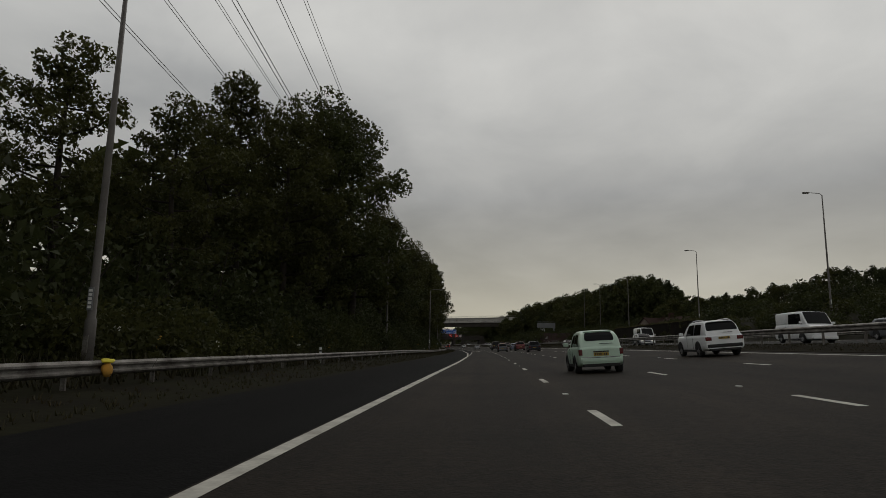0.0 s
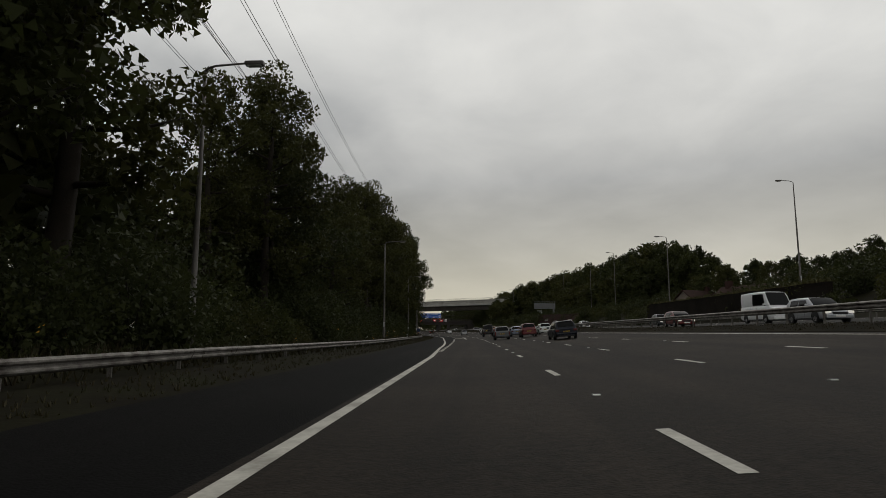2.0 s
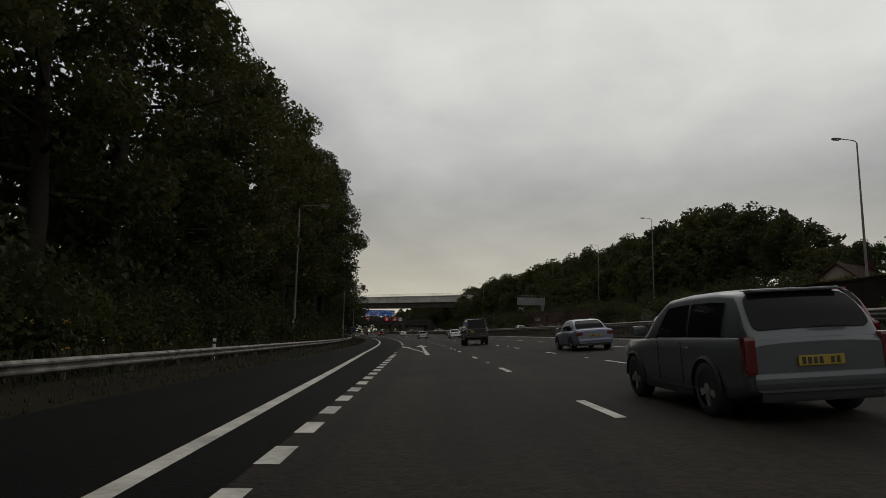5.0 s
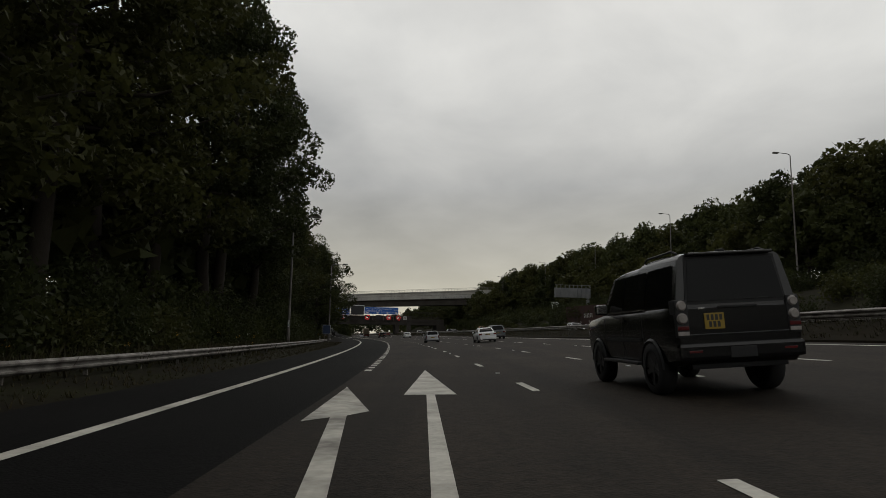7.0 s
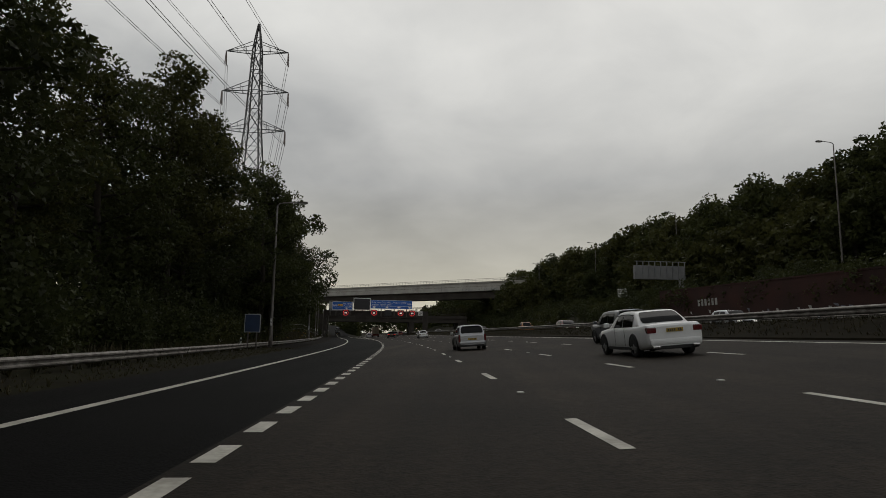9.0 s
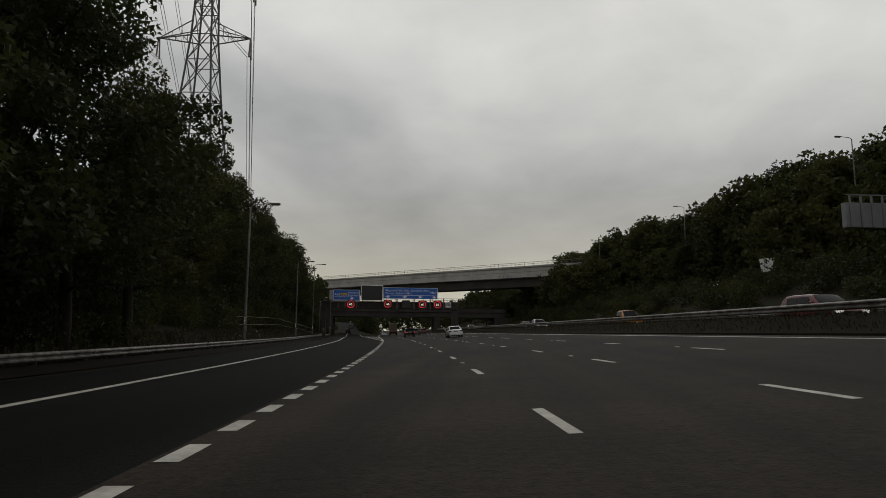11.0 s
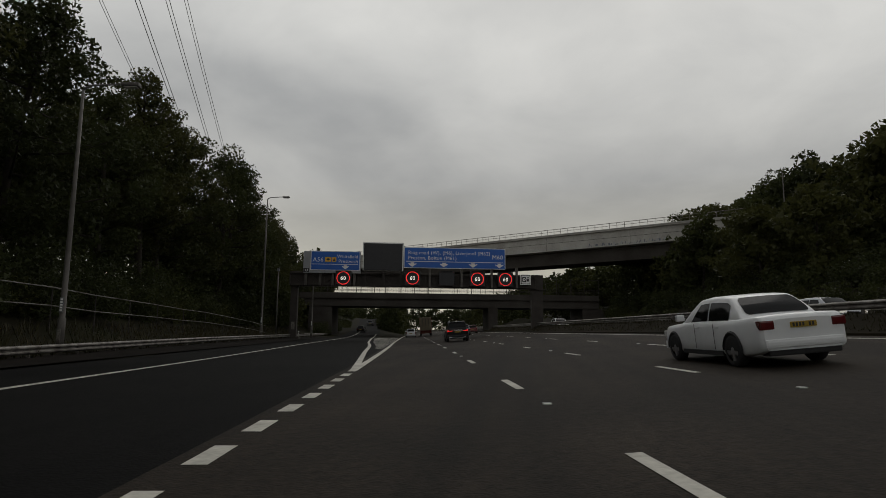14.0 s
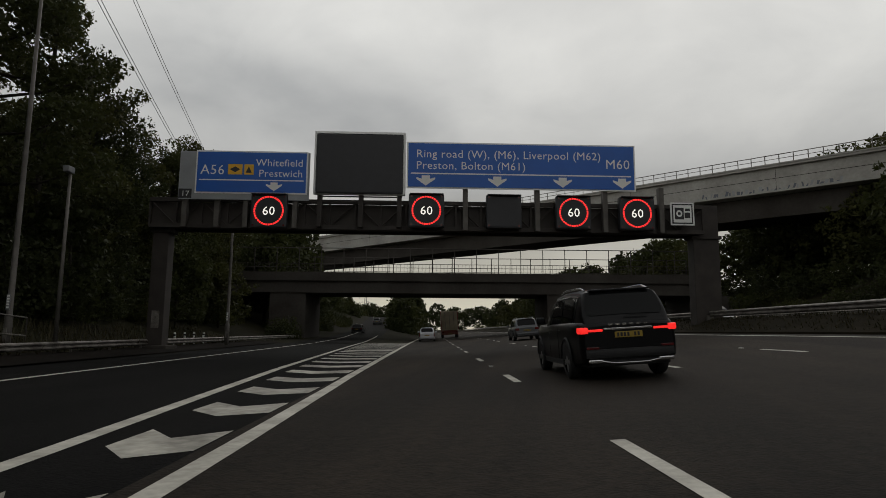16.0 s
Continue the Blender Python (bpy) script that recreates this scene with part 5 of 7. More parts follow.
    for s, u, k in ((374, -22, 0.5), (380, -26, 0.62), (387, -21.5, 0.5), (392, -28, 0.7), (398, -22, 0.52), (402, -27, 0.66)):
        put(FAR, rnd.randrange(3), float(s), float(u), left_z(float(s), float(u)) - 0.3, k, BRIDGE_WOOD)
    for s, u, k in ((422, -24.5, 1.0), (428, -31, 1.1), (433, -36, 1.1), (432, -25, 1.15), (441, -33, 1.1), (442, -26, 1.15), (430, -42, 1.1), (440, -40, 1.1)):
        put(FAR, rnd.randrange(3), float(s), float(u), left_z(float(s), float(u)) - 0.3, k, BRIDGE_WOOD)
    for k in range(34):
        s = rnd.uniform(404, 500)
        u = float(np.interp(s, VERGE_S, VERGE_U)) - rnd.uniform(2.5, 9)
        put(LOW, rnd.randrange(3), s, u, left_z(s, u) + min(climb(s), 9) * 0.9 - 0.3, rnd.uniform(0.4, 0.9), BRIDGE_WOOD)
    # beyond the bridges
    for k in range(110):
        s = rnd.uniform(450, 760)
        side = rnd.random() < 0.35
        u = rnd.uniform(-62, -36) - 0.03 * (s - 430) if side else rnd.uniform(36, 85)
        q = min(s, 590)
        z = (left_z(q, -22) + 1.0) if side else right_z(q, min(u, 60)) - 0.4
        put(FAR, rnd.randrange(3), s, u, z, rnd.uniform(0.7, 1.1), END_WOOD)
    for k in range(46):
        s = rnd.uniform(440, 640)
        u = float(np.interp(s, VERGE_S, VERGE_U)) - rnd.uniform(6, 30)
        z = left_z(min(s, 590), u) + min(climb(s), 9) * 0.8 - 0.5
        put(FAR, rnd.randrange(3), s, u, z, rnd.uniform(0.4, 0.75) if s < 520 else rnd.uniform(0.3, 0.5), END_WOOD)
        put(LOW, rnd.randrange(3), s, u + 2, z, rnd.uniform(1.0, 1.5), END_WOOD)
    # the wedge between exit road and carriageway
    for k in range(44):
        s = rnd.uniform(458, 600)
        q = float(np.interp(s, GORE_S, GORE_U)) + 3.5
        f = rnd.uniform(0, 1)
        u = -7.5 + f * min(0.0, q + 7.5)
        z = f * climb(s) * 0.8 - 0.3
        put(FAR, rnd.randrange(3), s, u, z, rnd.uniform(0.5, 0.82) * min(1.0, 0.55 + (s - 455) / 130), END_WOOD)
        put(LOW, rnd.randrange(3), s - 4, u, z, rnd.uniform(0.8, 1.5), END_WOOD)
    for k in range(70):
        s = rnd.uniform(600, 900)
        u = rnd.uniform(-60, 75)
        if not -3 - 0.02 * (s - 600) < u < 33:
            put(LOW, rnd.randrange(3), s, u, -0.5 + 0.004 * (s - 600), rnd.uniform(1.2, 2.2), END_WOOD)
    join()


scatter()

# a dark far wood closing the view
far_rnd = np.random.default_rng(5)
wood_c, wood_r, wood_n = [], [], []
for q in np.linspace(-400, 420, 120):
    wood_c.append((q - 130, 980 + 0.1 * abs(q) + far_rnd.uniform(-15, 15), far_rnd.uniform(8, 24) + 0.014 * abs(q)))
    wood_r.append(far_rnd.uniform(8, 13))
    wood_n.append(620)
wv, wf = leaf_cloud(wood_c, wood_r, wood_n, 1.9, far_rnd)
tagged(obj("far_wood", wv, wf, M["leaf_c"]), "distant dark woodland across the end of the road", "trees", kind="stuff")


def build_grass():
    """Rough grass and weeds on the verge, as blades."""
    rnd = np.random.default_rng(9)
    verts, faces = [], []
    for i in range(19000):
        s = rnd.uniform(-4, 390)
        v, r = verge_u(s), rail_u(s)
        u = v - rnd.uniform(0, 1) ** 1.3 * (v - r + 4.5) + 0.05
        if s > 238 and u > r:
            continue
        h = rnd.uniform(0.05, 0.17) if u > r else rnd.uniform(0.25, 0.75)
        p = at(s, u, left_z(s, u) - 0.03)
        a = rnd.uniform(0, 6.28)
        for k in range(3):
            b = a + k * 2.1
            w = 0.018 + 0.02 * h
            lean = Vector((math.cos(b + 1) * h * 0.45, math.sin(b + 1) * h * 0.45, h))
            o = Vector((math.cos(b) * w, math.sin(b) * w, 0))
            n = len(verts)
            verts.extend((tuple(p - o), tuple(p + o), tuple(p + lean)))
            faces.append((n, n + 1, n + 2))
    tagged(obj("verge_grass", verts, faces, M["blade"]), "rough uncut grass along the verge", "grass", kind="stuff")
    verts, faces = [], []
    for i in range(30000):
        s, u = rnd.uniform(20, 420), rnd.uniform(12.15, 14.9)
        h = rnd.uniform(0.06, 0.2) * (0.6 if s < 120 else 1.0)
        p = at(s, u, reserve_z(s, u) - 0.02)
        a = rnd.uniform(0, 6.28)
        for k in range(2):
            b = a + k * 2.1
            w = 0.014 + 0.04 * h
            lean = Vector((math.cos(b + 1) * h * 0.5, math.sin(b + 1) * h * 0.5, h))
            o = Vector((math.cos(b) * w, math.sin(b) * w, 0))
            n = len(verts)
            verts.extend((tuple(p - o), tuple(p + o), tuple(p + lean)))
            faces.append((n, n + 1, n + 2))
    tagged(obj("reserve_grass", verts, faces, M["blade"]), "rough grass on the mound of the central reservation", "grass", kind="stuff")
    verts, faces = [], []
    for i in range(2600):
        s = 104 + 58 * (i / 2600) + rnd.normal() * 0.6
        h = rnd.uniform(0.08, 0.3) * (0.5 + abs(math.sin(s * 0.9)) + 0.8 * (math.sin(s * 0.37) > 0.6))
        p = at(s, 34.0 + rnd.uniform(-0.05, 0.5), 6.18 + 0.004 * (s - 104))
        b = rnd.uniform(0, 6.28)
        lean = Vector((math.cos(b) * h * 0.6, math.sin(b) * h * 0.6, h))
        o = Vector((math.sin(b) * 0.05, -math.cos(b) * 0.05, 0))
        n = len(verts)
        verts.extend((tuple(p - o), tuple(p + o), tuple(p + lean)))
        faces.append((n, n + 1, n + 2))
    tagged(obj("wall_weeds", verts, faces, M["weed"]), "pale dry weeds along the top of the retaining wall", "weeds", kind="stuff")
    for material, name, n in ((M["flower"], "ragwort_flowers", 60), (M["flower_w"], "white_flowers", 36)):
        verts, faces = [], []
        for i in range(n):
            s = rnd.uniform(0, 330)
            u = rail_u(s) - rnd.uniform(0.8, 3.0)
            c = np.array(at(s, u, left_z(s, u) + rnd.uniform(0.5, 1.3)))
            for k in range(5):
                d = rnd.normal(size=3) * 0.05
                q = len(verts)
                verts.extend((tuple(c + d), tuple(c + d + [0.05, 0, 0.01]), tuple(c + d + [0.03, 0.03, 0.05])))
                faces.append((q, q + 1, q + 2))
        tagged(obj(name, verts, faces, material), "small wild flower heads among the verge grass", "flowers", kind="stuff")


build_grass()


def build_fences():
    f = empty("rail_fence", "thin weathered two rail fence on the grass bank", "fence")
    ss = list(np.arange(300, 366, 4.0))
    line = [at(q, float(np.interp(q, [340, 364], [-19.0, -17.6])), float(np.interp(q, [300, 325, 337, 346, 356, 364], [2.71, 3.05, 2.73, 2.5, 2.08, 1.55])) + 0.03 * math.sin(q)) for q in ss]
    for i, s in enumerate(ss):
        part("post", tube_bm([(line[i].x, line[i].y, left_z(s, -19.0) - 0.4), tuple(line[i])], 0.03, 6), M["gantry"], f)
        if i:
            for h, k in ((0.0, 0.0), (-0.86, 0.02)):
                ends = [tuple(line[j] + Vector((0, 0, h + k * max(0, j - 8)))) for j in (i - 1, i)]
                part("rail", tube_bm(ends, 0.03, 6), M["steel"], f)
    # retaining walls behind the oncoming carriageway
    def bank_wall(label, ss, u, foot, top, material):
        w = empty("retaining_wall", label, "wall")
        verts, faces = [], []
        for s in ss:
            z = top(s)
            for du, h in ((0.0, foot), (0.0, z), (-0.06, z), (-0.06, z + 0.15), (0.56, z + 0.15), (0.56, z), (0.5, z), (0.5, foot)):
                verts.append(at(s, u + du, h))
        for i in range(len(ss) - 1):
            for k in range(7):
                a = i * 8 + k
                faces.append((a, a + 8, a + 9, a + 1))
        faces.append(tuple(range(8)))
        faces.append(tuple(8 * (len(ss) - 1) + k for k in range(8))[::-1])
        obj("brickwork", verts, faces, material, w)
        return w

    bank_wall("long dark brown retaining wall below the gardens, weeds on top", np.arange(104, 163, 2.0), 34.0, 1.2, lambda s: 6.05 + 0.004 * (s - 104) + 0.05 * math.sin(s), M["old_wall"])
    w = bank_wall("dark red brick retaining wall sprayed with pale graffiti", np.arange(220, 274, 2.0), 35.0, 1.2, lambda s: 6.7 + 0.02 * (s - 232), M["brickwall"])
    rnd = random.Random(3)
    s = 238.0
    while s < 264:
        if rnd.random() < 0.85:
            z, h, l = 2.7 + rnd.uniform(0, 0.3), rnd.uniform(0.9, 1.9), rnd.uniform(0.3, 0.7)
            for k in range(3):
                za, zb = z + h * k / 3, z + h * (k + rnd.uniform(0.5, 0.95)) / 3
                q = [at(s, 34.985, za), at(s + l * rnd.uniform(0.6, 1.1), 34.985, za + 0.1), at(s + l, 34.985, zb), at(s + 0.1, 34.985, zb - 0.05)]
                obj("graffiti", q, [(0, 1, 2, 3)], M["graffiti"] if rnd.random() < 0.7 else M["graffiti_b"], w)
        s += rnd.uniform(0.6, 1.0)
    for k in range(6):
        q = [at(258 + k * 0.75, 34.985, 5.1), at(258.45 + k * 0.75, 34.985, 5.1), at(258.5 + k * 0.75, 34.985, 5.9), at(258.05 + k * 0.75, 34.985, 5.9)]
        obj("graffiti", q, [(0, 1, 2, 3)], M["graffiti"], w)


build_fences()


def house(s, u, turn, wall, roof, sunk, label):
    h = empty("house", label, "house", "houses behind the bank", m=facing(s, u, right_z(s, u) - sunk, turn))
    part("wall", box_bm(-4.5, 4.5, -3.5, 3.5, -1, 4.8, 0), wall, h)
    gable = [(-4.5, -3.5, 4.8), (4.5, -3.5, 4.8), (4.5, 3.5, 4.8), (-4.5, 3.5, 4.8), (-4.5, 0, 7.6), (4.5, 0, 7.6)]
    obj("gable", [gable[k] for k in (0, 4, 3)], [(0, 1, 2)], wall, h)
    obj("gable", [gable[k] for k in (1, 2, 5)], [(0, 1, 2)], wall, h)
    for side in (-1, 1):
        a = [(-4.9, side * 3.9, 4.5), (4.9, side * 3.9, 4.5), (4.9, 0, 7.75), (-4.9, 0, 7.75)]
        quad_up = a if side < 0 else a[::-1]
        obj("roof", [*quad_up, *[(x, y, z - 0.18) for x, y, z in quad_up]], [(0, 1, 2, 3), (7, 6, 5, 4), (0, 4, 5, 1), (1, 5, 6, 2), (3, 7, 4, 0)], roof, h)
    part("chimney", box_bm(2.6, 3.4, -0.5, 0.5, 6.5, 8.7, 0.03), M["brickwall"], h)
    for x in (-2.6, 0.2, 2.7):
        for z in (0.9, 3.2):
            w = part("window", box_bm(x - 0.7, x + 0.7, -3.56, -3.46, z, z + 1.2, 0.02), M["sign_white"], h)
            part("pane", box_bm(x - 0.6, x + 0.6, -3.58, -3.55, z + 0.1, z + 1.1, 0), M["glass"], w)


house(149, 46.5, 1.95, M["render_wall"], M["roof_tile"], 6.0, "low pale house with a dark red tiled roof behind the bank")
house(172, 48.5, 0.5, M["render_wall"], M["roof_tile"], 5.6, "pale gabled house with a red tiled roof among the trees")


def small_things():
    # an orange bag with a yellow cap caught on the barrier
    b = empty("orange_bag", "orange bag with a yellow top caught on the steel barrier", "bag", m=facing(11.0, rail_u(11.0) + 0.16, near_rail_z(11.0)))
    bm = bmesh.new()
    bmesh.ops.create_icosphere(bm, subdivisions=2, radius=0.15)
    for v in bm.verts:
        v.co = Vector((v.co.x * 0.7, v.co.y * 0.9, v.co.z * 1.05 - 0.04)) * (1 + 0.2 * noise.noise(v.co * 9))
    part("sack", bm, M["orange"], b, smooth=True)
    bm = bmesh.new()
    bmesh.ops.create_icosphere(bm, subdivisions=2, radius=0.12)
    for v in bm.verts:
        v.co = Vector((v.co.x * 0.8, v.co.y * 1.5, v.co.z * 0.45 + 0.14)) * (1 + 0.25 * noise.noise(v.co * 11))
    part("top", bm, M["yellow_cap"], b, smooth=True)
    # marker posts
    for s in (30, 130, 232, *range(214, 275, 6), 377, 378.6, 380.2, 382):
        u = rail_u(s) - 0.5 if s in (30, 130, 232) or s > 300 else 31.9
        p = empty("marker_post", "short white plastic marker post behind the barrier", "marker post", "marker posts", m=facing(s, u, left_z(s, u) if u < 0 else right_z(s, u) + 0.02))
        part("stake", box_bm(-0.06, 0.06, -0.02, 0.02, -0.2, 0.8, 0.01), M["sign_white"], p)
        part("band", box_bm(-0.062, 0.062, -0.024, 0.024, 0.58, 0.68, 0), M["sign_black"], p)


small_things()

# ---- vehicles ----
def ring_loft(name, stations, ring, material, parent, label="", caps=True, smooth=True):
    """A closed skin through half rings, mirrored in x. ring(station) gives (x, z) from bottom centre to top centre."""
    verts, faces = [], []
    n = None
    for st in stations:
        half = ring(st)
        full = [(x, z) for x, z in half] + [(-x, z) for x, z in reversed(half[1:-1])]
        n = len(full)
        verts.extend((x, st[0], z) for x, z in full)
    for i in range(len(stations) - 1):
        for k in range(n):
            a, b = i * n + k, i * n + (k + 1) % n
            faces.append((a, b, b + n, a + n))
    if caps:
        faces.append(tuple(range(n))[::-1])
        faces.append(tuple((len(stations) - 1) * n + k for k in range(n)))
    ob = obj(name, verts, faces, material, parent, label, smooth=False)
    if smooth:
        me = ob.data
        bm = bmesh.new()
        bm.from_mesh(me)
        bmesh.ops.recalc_face_normals(bm, faces=bm.faces)
        for f in bm.faces:
            f.smooth = len(f.verts) == 4
        for e in bm.edges:
            if len(e.link_faces) == 2 and e.calc_face_angle(0) > radians(33):
                e.smooth = False
        bm.to_mesh(me)
        bm.free()
    return ob


def wheel(parent, x, y, r, width, rim):
    side = 1 if x > 0 else -1
    rot = Matrix.Translation((x, y, r)) @ Matrix.Rotation(radians(90), 4, "Y")
    bm = bmesh.new()
    prof = [(r * 0.66, -width / 2), (r * 0.93, -width / 2), (r, -width * 0.36), (r, width * 0.36), (r * 0.93, width / 2), (r * 0.66, width / 2)]
    rings = [[bm.verts.new((q * math.cos(a), q * math.sin(a), h)) for a in np.linspace(0, 2 * math.pi, 25)[:-1]] for q, h in prof]
    for a, b in zip(rings, rings[1:]):
        for k in range(24):
            bm.faces.new((a[k], a[(k + 1) % 24], b[(k + 1) % 24], b[k]))
    bmesh.ops.recalc_face_normals(bm, faces=bm.faces)
    bmesh.ops.transform(bm, matrix=rot, verts=bm.verts)
    w = part("wheel", bm, M["tyre"], parent, smooth=True)
    bm = bmesh.new()
    bmesh.ops.create_cone(bm, cap_ends=True, segments=24, radius1=r * 0.67, radius2=r * 0.67, depth=width * 0.5)
    bmesh.ops.transform(bm, matrix=rot, verts=bm.verts)
    part("disc", bm, M["plastic"], w)
    bm = bmesh.new()
    z = side * width * 0.36
    for k in range(5):
        a = k * 2 * math.pi / 5
        m = Matrix.Rotation(a, 4, "Z")
        box_bm(0.03, r * 0.64, -0.045, 0.045, z - 0.02, z + 0.02, 0, bm, m)
    for k in range(24):
        a, b = k * math.pi / 12, (k + 1) * math.pi / 12
        q = [bm.verts.new((rr * math.cos(t), rr * math.sin(t), z + 0.02)) for rr, t in ((r * 0.58, a), (r * 0.67, a), (r * 0.67, b), (r * 0.58, b))]
        bm.faces.new(q)
    bmesh.ops.create_cone(bm, cap_ends=True, segments=12, radius1=0.07, radius2=0.05, depth=0.05, matrix=Matrix.Translation((0, 0, z)))
    bmesh.ops.transform(bm, matrix=rot, verts=bm.verts)
    part("rim", bm, rim, w)


def arch(parent, x, y, r, material, thick=0.07):
    """A wheel arch: a flat half disc, its dark colour standing for the well's shade, and a lip."""
    side = 1 if x > 0 else -1
    bm = bmesh.new()
    for k in range(12):
        a, b = math.pi * k / 12, math.pi * (k + 1) / 12
        ro = r + thick
        p = [(x, y + q * math.cos(t), r + q * math.sin(t)) for q, t in ((r * 0.2, a), (ro, a), (ro, b), (r * 0.2, b))]
        bm.faces.new([bm.verts.new(v) for v in p])
        lip = [(x + side * o, y + q * math.cos(t), r + q * math.sin(t)) for o, q, t in ((0.0, ro, a), (0.025, ro - 0.035, a), (0.025, ro - 0.035, b), (0.0, ro, b))]
        bm.faces.new([bm.verts.new(v) for v in lip])
    part("wheel_arch", bm, material, parent)


def quad(name, pts, material, parent, thick=0.012, label=""):
    """A thin plate through four corners, thickened along its normal."""
    p = [Vector(q) for q in pts]
    n = (p[1] - p[0]).cross(p[3] - p[0]).normalized() * thick
    v = p + [q + n for q in p]
    return obj(name, v, [(3, 2, 1, 0), (4, 5, 6, 7), (0, 1, 5, 4), (1, 2, 6, 5), (2, 3, 7, 6), (3, 0, 4, 7)], material, parent, label)


def car(name, label, category, m, paint, L, W, H, belt, cabin, nose=0.72, tail=None, clear=0.22, wheel_r=0.33, axle=(-0.29, 0.30), rear="hatch",
        rim=None, arch_m=None, trim=None, lights="block", lit=False, oncoming=False, glass=None, rails=False, group="traffic on the motorway", plate_z=None, bars=0, frame_w=0.16, skid=False, dark_skirt=False, tuck=0.86, rear_glass=(0.16, 0.84), glass_roof=False, exhausts=False):
    """cabin: (y share, height share of belt to roof, width share) along the car from its tail to its windscreen foot."""
    c = empty(name, label, category, group, m=m)
    hw = W / 2
    rim = rim or M["rim"]
    tail = tail if tail is not None else belt
    glass = glass or M["glass"]

    def bz(f):
        """Height of the shoulder at a share of the length, tail to nose."""
        return float(np.interp(f, [-0.5, -0.49, -0.47, -0.3, 0.1, cabin[-1][0], 0.43, 0.485, 0.5], [tail - 0.1, tail - 0.035, tail - 0.005, belt, belt - 0.01, belt - 0.04, nose + 0.06, nose - 0.08, nose - 0.2]))

    def bw(f):
        return hw * float(np.interp(f, [-0.5, -0.495, -0.485, -0.46, -0.42, -0.3, 0.3, 0.42, 0.47, 0.5], [tuck, tuck + 0.045, tuck + 0.08, 0.955, 0.985, 1.0, 1.0, 0.94, 0.86, 0.72]))

    def low(f):
        return float(np.interp(f, [-0.5, -0.46, -0.36, 0.38, 0.46, 0.5], [clear + 0.12, clear + 0.05, clear, clear, clear + 0.03, clear + 0.1]))

    fs = (-0.5, -0.495, -0.485, -0.47, -0.445, -0.41, -0.36, -0.3, -0.2, -0.1, 0.0, 0.1, 0.2, 0.28, 0.36, 0.42, 0.46, 0.485, 0.5)

    def body_ring(st):
        f = st[0] / L
        w, z1, z0 = bw(f), bz(f), low(f)
        d = z1 - z0
        return [(0, z0), (w * 0.88, z0), (w * 0.94, z0 + 0.03 * d), (w * 0.975, z0 + 0.1 * d), (w * 0.995, z0 + 0.3 * d), (w, z0 + 0.5 * d), (w * 0.993, z0 + 0.66 * d), (w * 0.978, z0 + 0.8 * d), (w * 0.958, z1 - 0.06), (w * 0.93, z1 - 0.018), (w * 0.88, z1), (w * 0.5, z1 + 0.02), (0, z1 + 0.025)]

    ring_loft("body", [(f * L,) for f in fs], body_ring, paint, c)

    # the cabin: one painted skin, with the panes set into it
    ky = [q[0] * L for q in cabin]
    fine = np.linspace(ky[0], ky[-1], 121)
    soft_k = np.ones(5) / 5

    def smooth_line(values):
        v = np.interp(fine, ky, values)
        padded = np.concatenate([2 * v[0] - v[2:0:-1], v, 2 * v[-1] - v[-2:-4:-1]])
        return np.convolve(padded, soft_k, "valid")

    line_h, line_w = smooth_line([q[1] for q in cabin]), smooth_line([q[2] for q in cabin])

    def cabin_at(y):
        f = y / L
        share, wide = float(np.interp(y, fine, line_h)), float(np.interp(y, fine, line_w))
        share = min(1.0, max(0.01, share))
        z1 = bz(f) - 0.02
        zr = z1 + share * (H - z1)
        w0 = bw(f) * 0.9
        w1 = w0 + (hw * wide - w0) * share
        return z1 - 0.03, zr, w0, w1

    def side_point(y, v):
        """A point of the cabin's side, v from the shoulder to the roof edge."""
        z0, zr, w0, w1 = cabin_at(y)
        k = min(0.08, 0.5 * (zr - z0))
        return w0 + (w1 - w0) * v + 0.03 * math.sin(math.pi * v) * (zr - z0), y, z0 + (zr - k - z0) * v

    def top_point(y, q):
        """A point of the roof or the rear slope, q from -1 to 1 across it."""
        z0, zr, w0, w1 = cabin_at(y)
        k = min(0.08, 0.5 * (zr - z0))
        e = max(0.0, (abs(q) - 0.8) / 0.2)
        return q * w1, y, zr + 0.02 * (1 - q * q) - k * (1 - math.sqrt(max(0.0, 1 - e * e)))

    def cabin_ring(st):
        y = st[0]
        z0 = cabin_at(y)[0]
        pts = [(0, z0)] + [side_point(y, v)[::2] for v in (0, 0.3, 0.6, 0.9)] + [top_point(y, q)[::2] for q in (1.0, 0.985, 0.95, 0.9, 0.8, 0.45, 0.0)]
        return pts

    st = [(float(y),) for y in np.linspace(ky[0], ky[-1], 31)]
    roof_y = [float(y) for y, h in zip(fine, line_h) if h > 0.9]
    ring_loft("cabin", st, cabin_ring, paint, c)

    def pane(name, outline, surface, material, lift=0.012, n=8, m=10):
        """A pane over part of a surface; outline(i, j) gives that surface's two numbers."""
        pts = [[Vector(surface(*outline(i / n, j / m))) for j in range(m + 1)] for i in range(n + 1)]
        verts = []
        mid = Vector((0, (ky[0] + ky[-1]) / 2, belt - 0.3))
        for i in range(n + 1):
            for j in range(m + 1):
                du = pts[min(i + 1, n)][j] - pts[max(i - 1, 0)][j]
                dv = pts[i][min(j + 1, m)] - pts[i][max(j - 1, 0)]
                no = du.cross(dv)
                no = no.normalized() if no.length > 1e-9 else Vector((0, 0, 1))
                if no.dot(pts[i][j] - mid) < 0:
                    no = -no
                verts.append(pts[i][j] + no * lift)
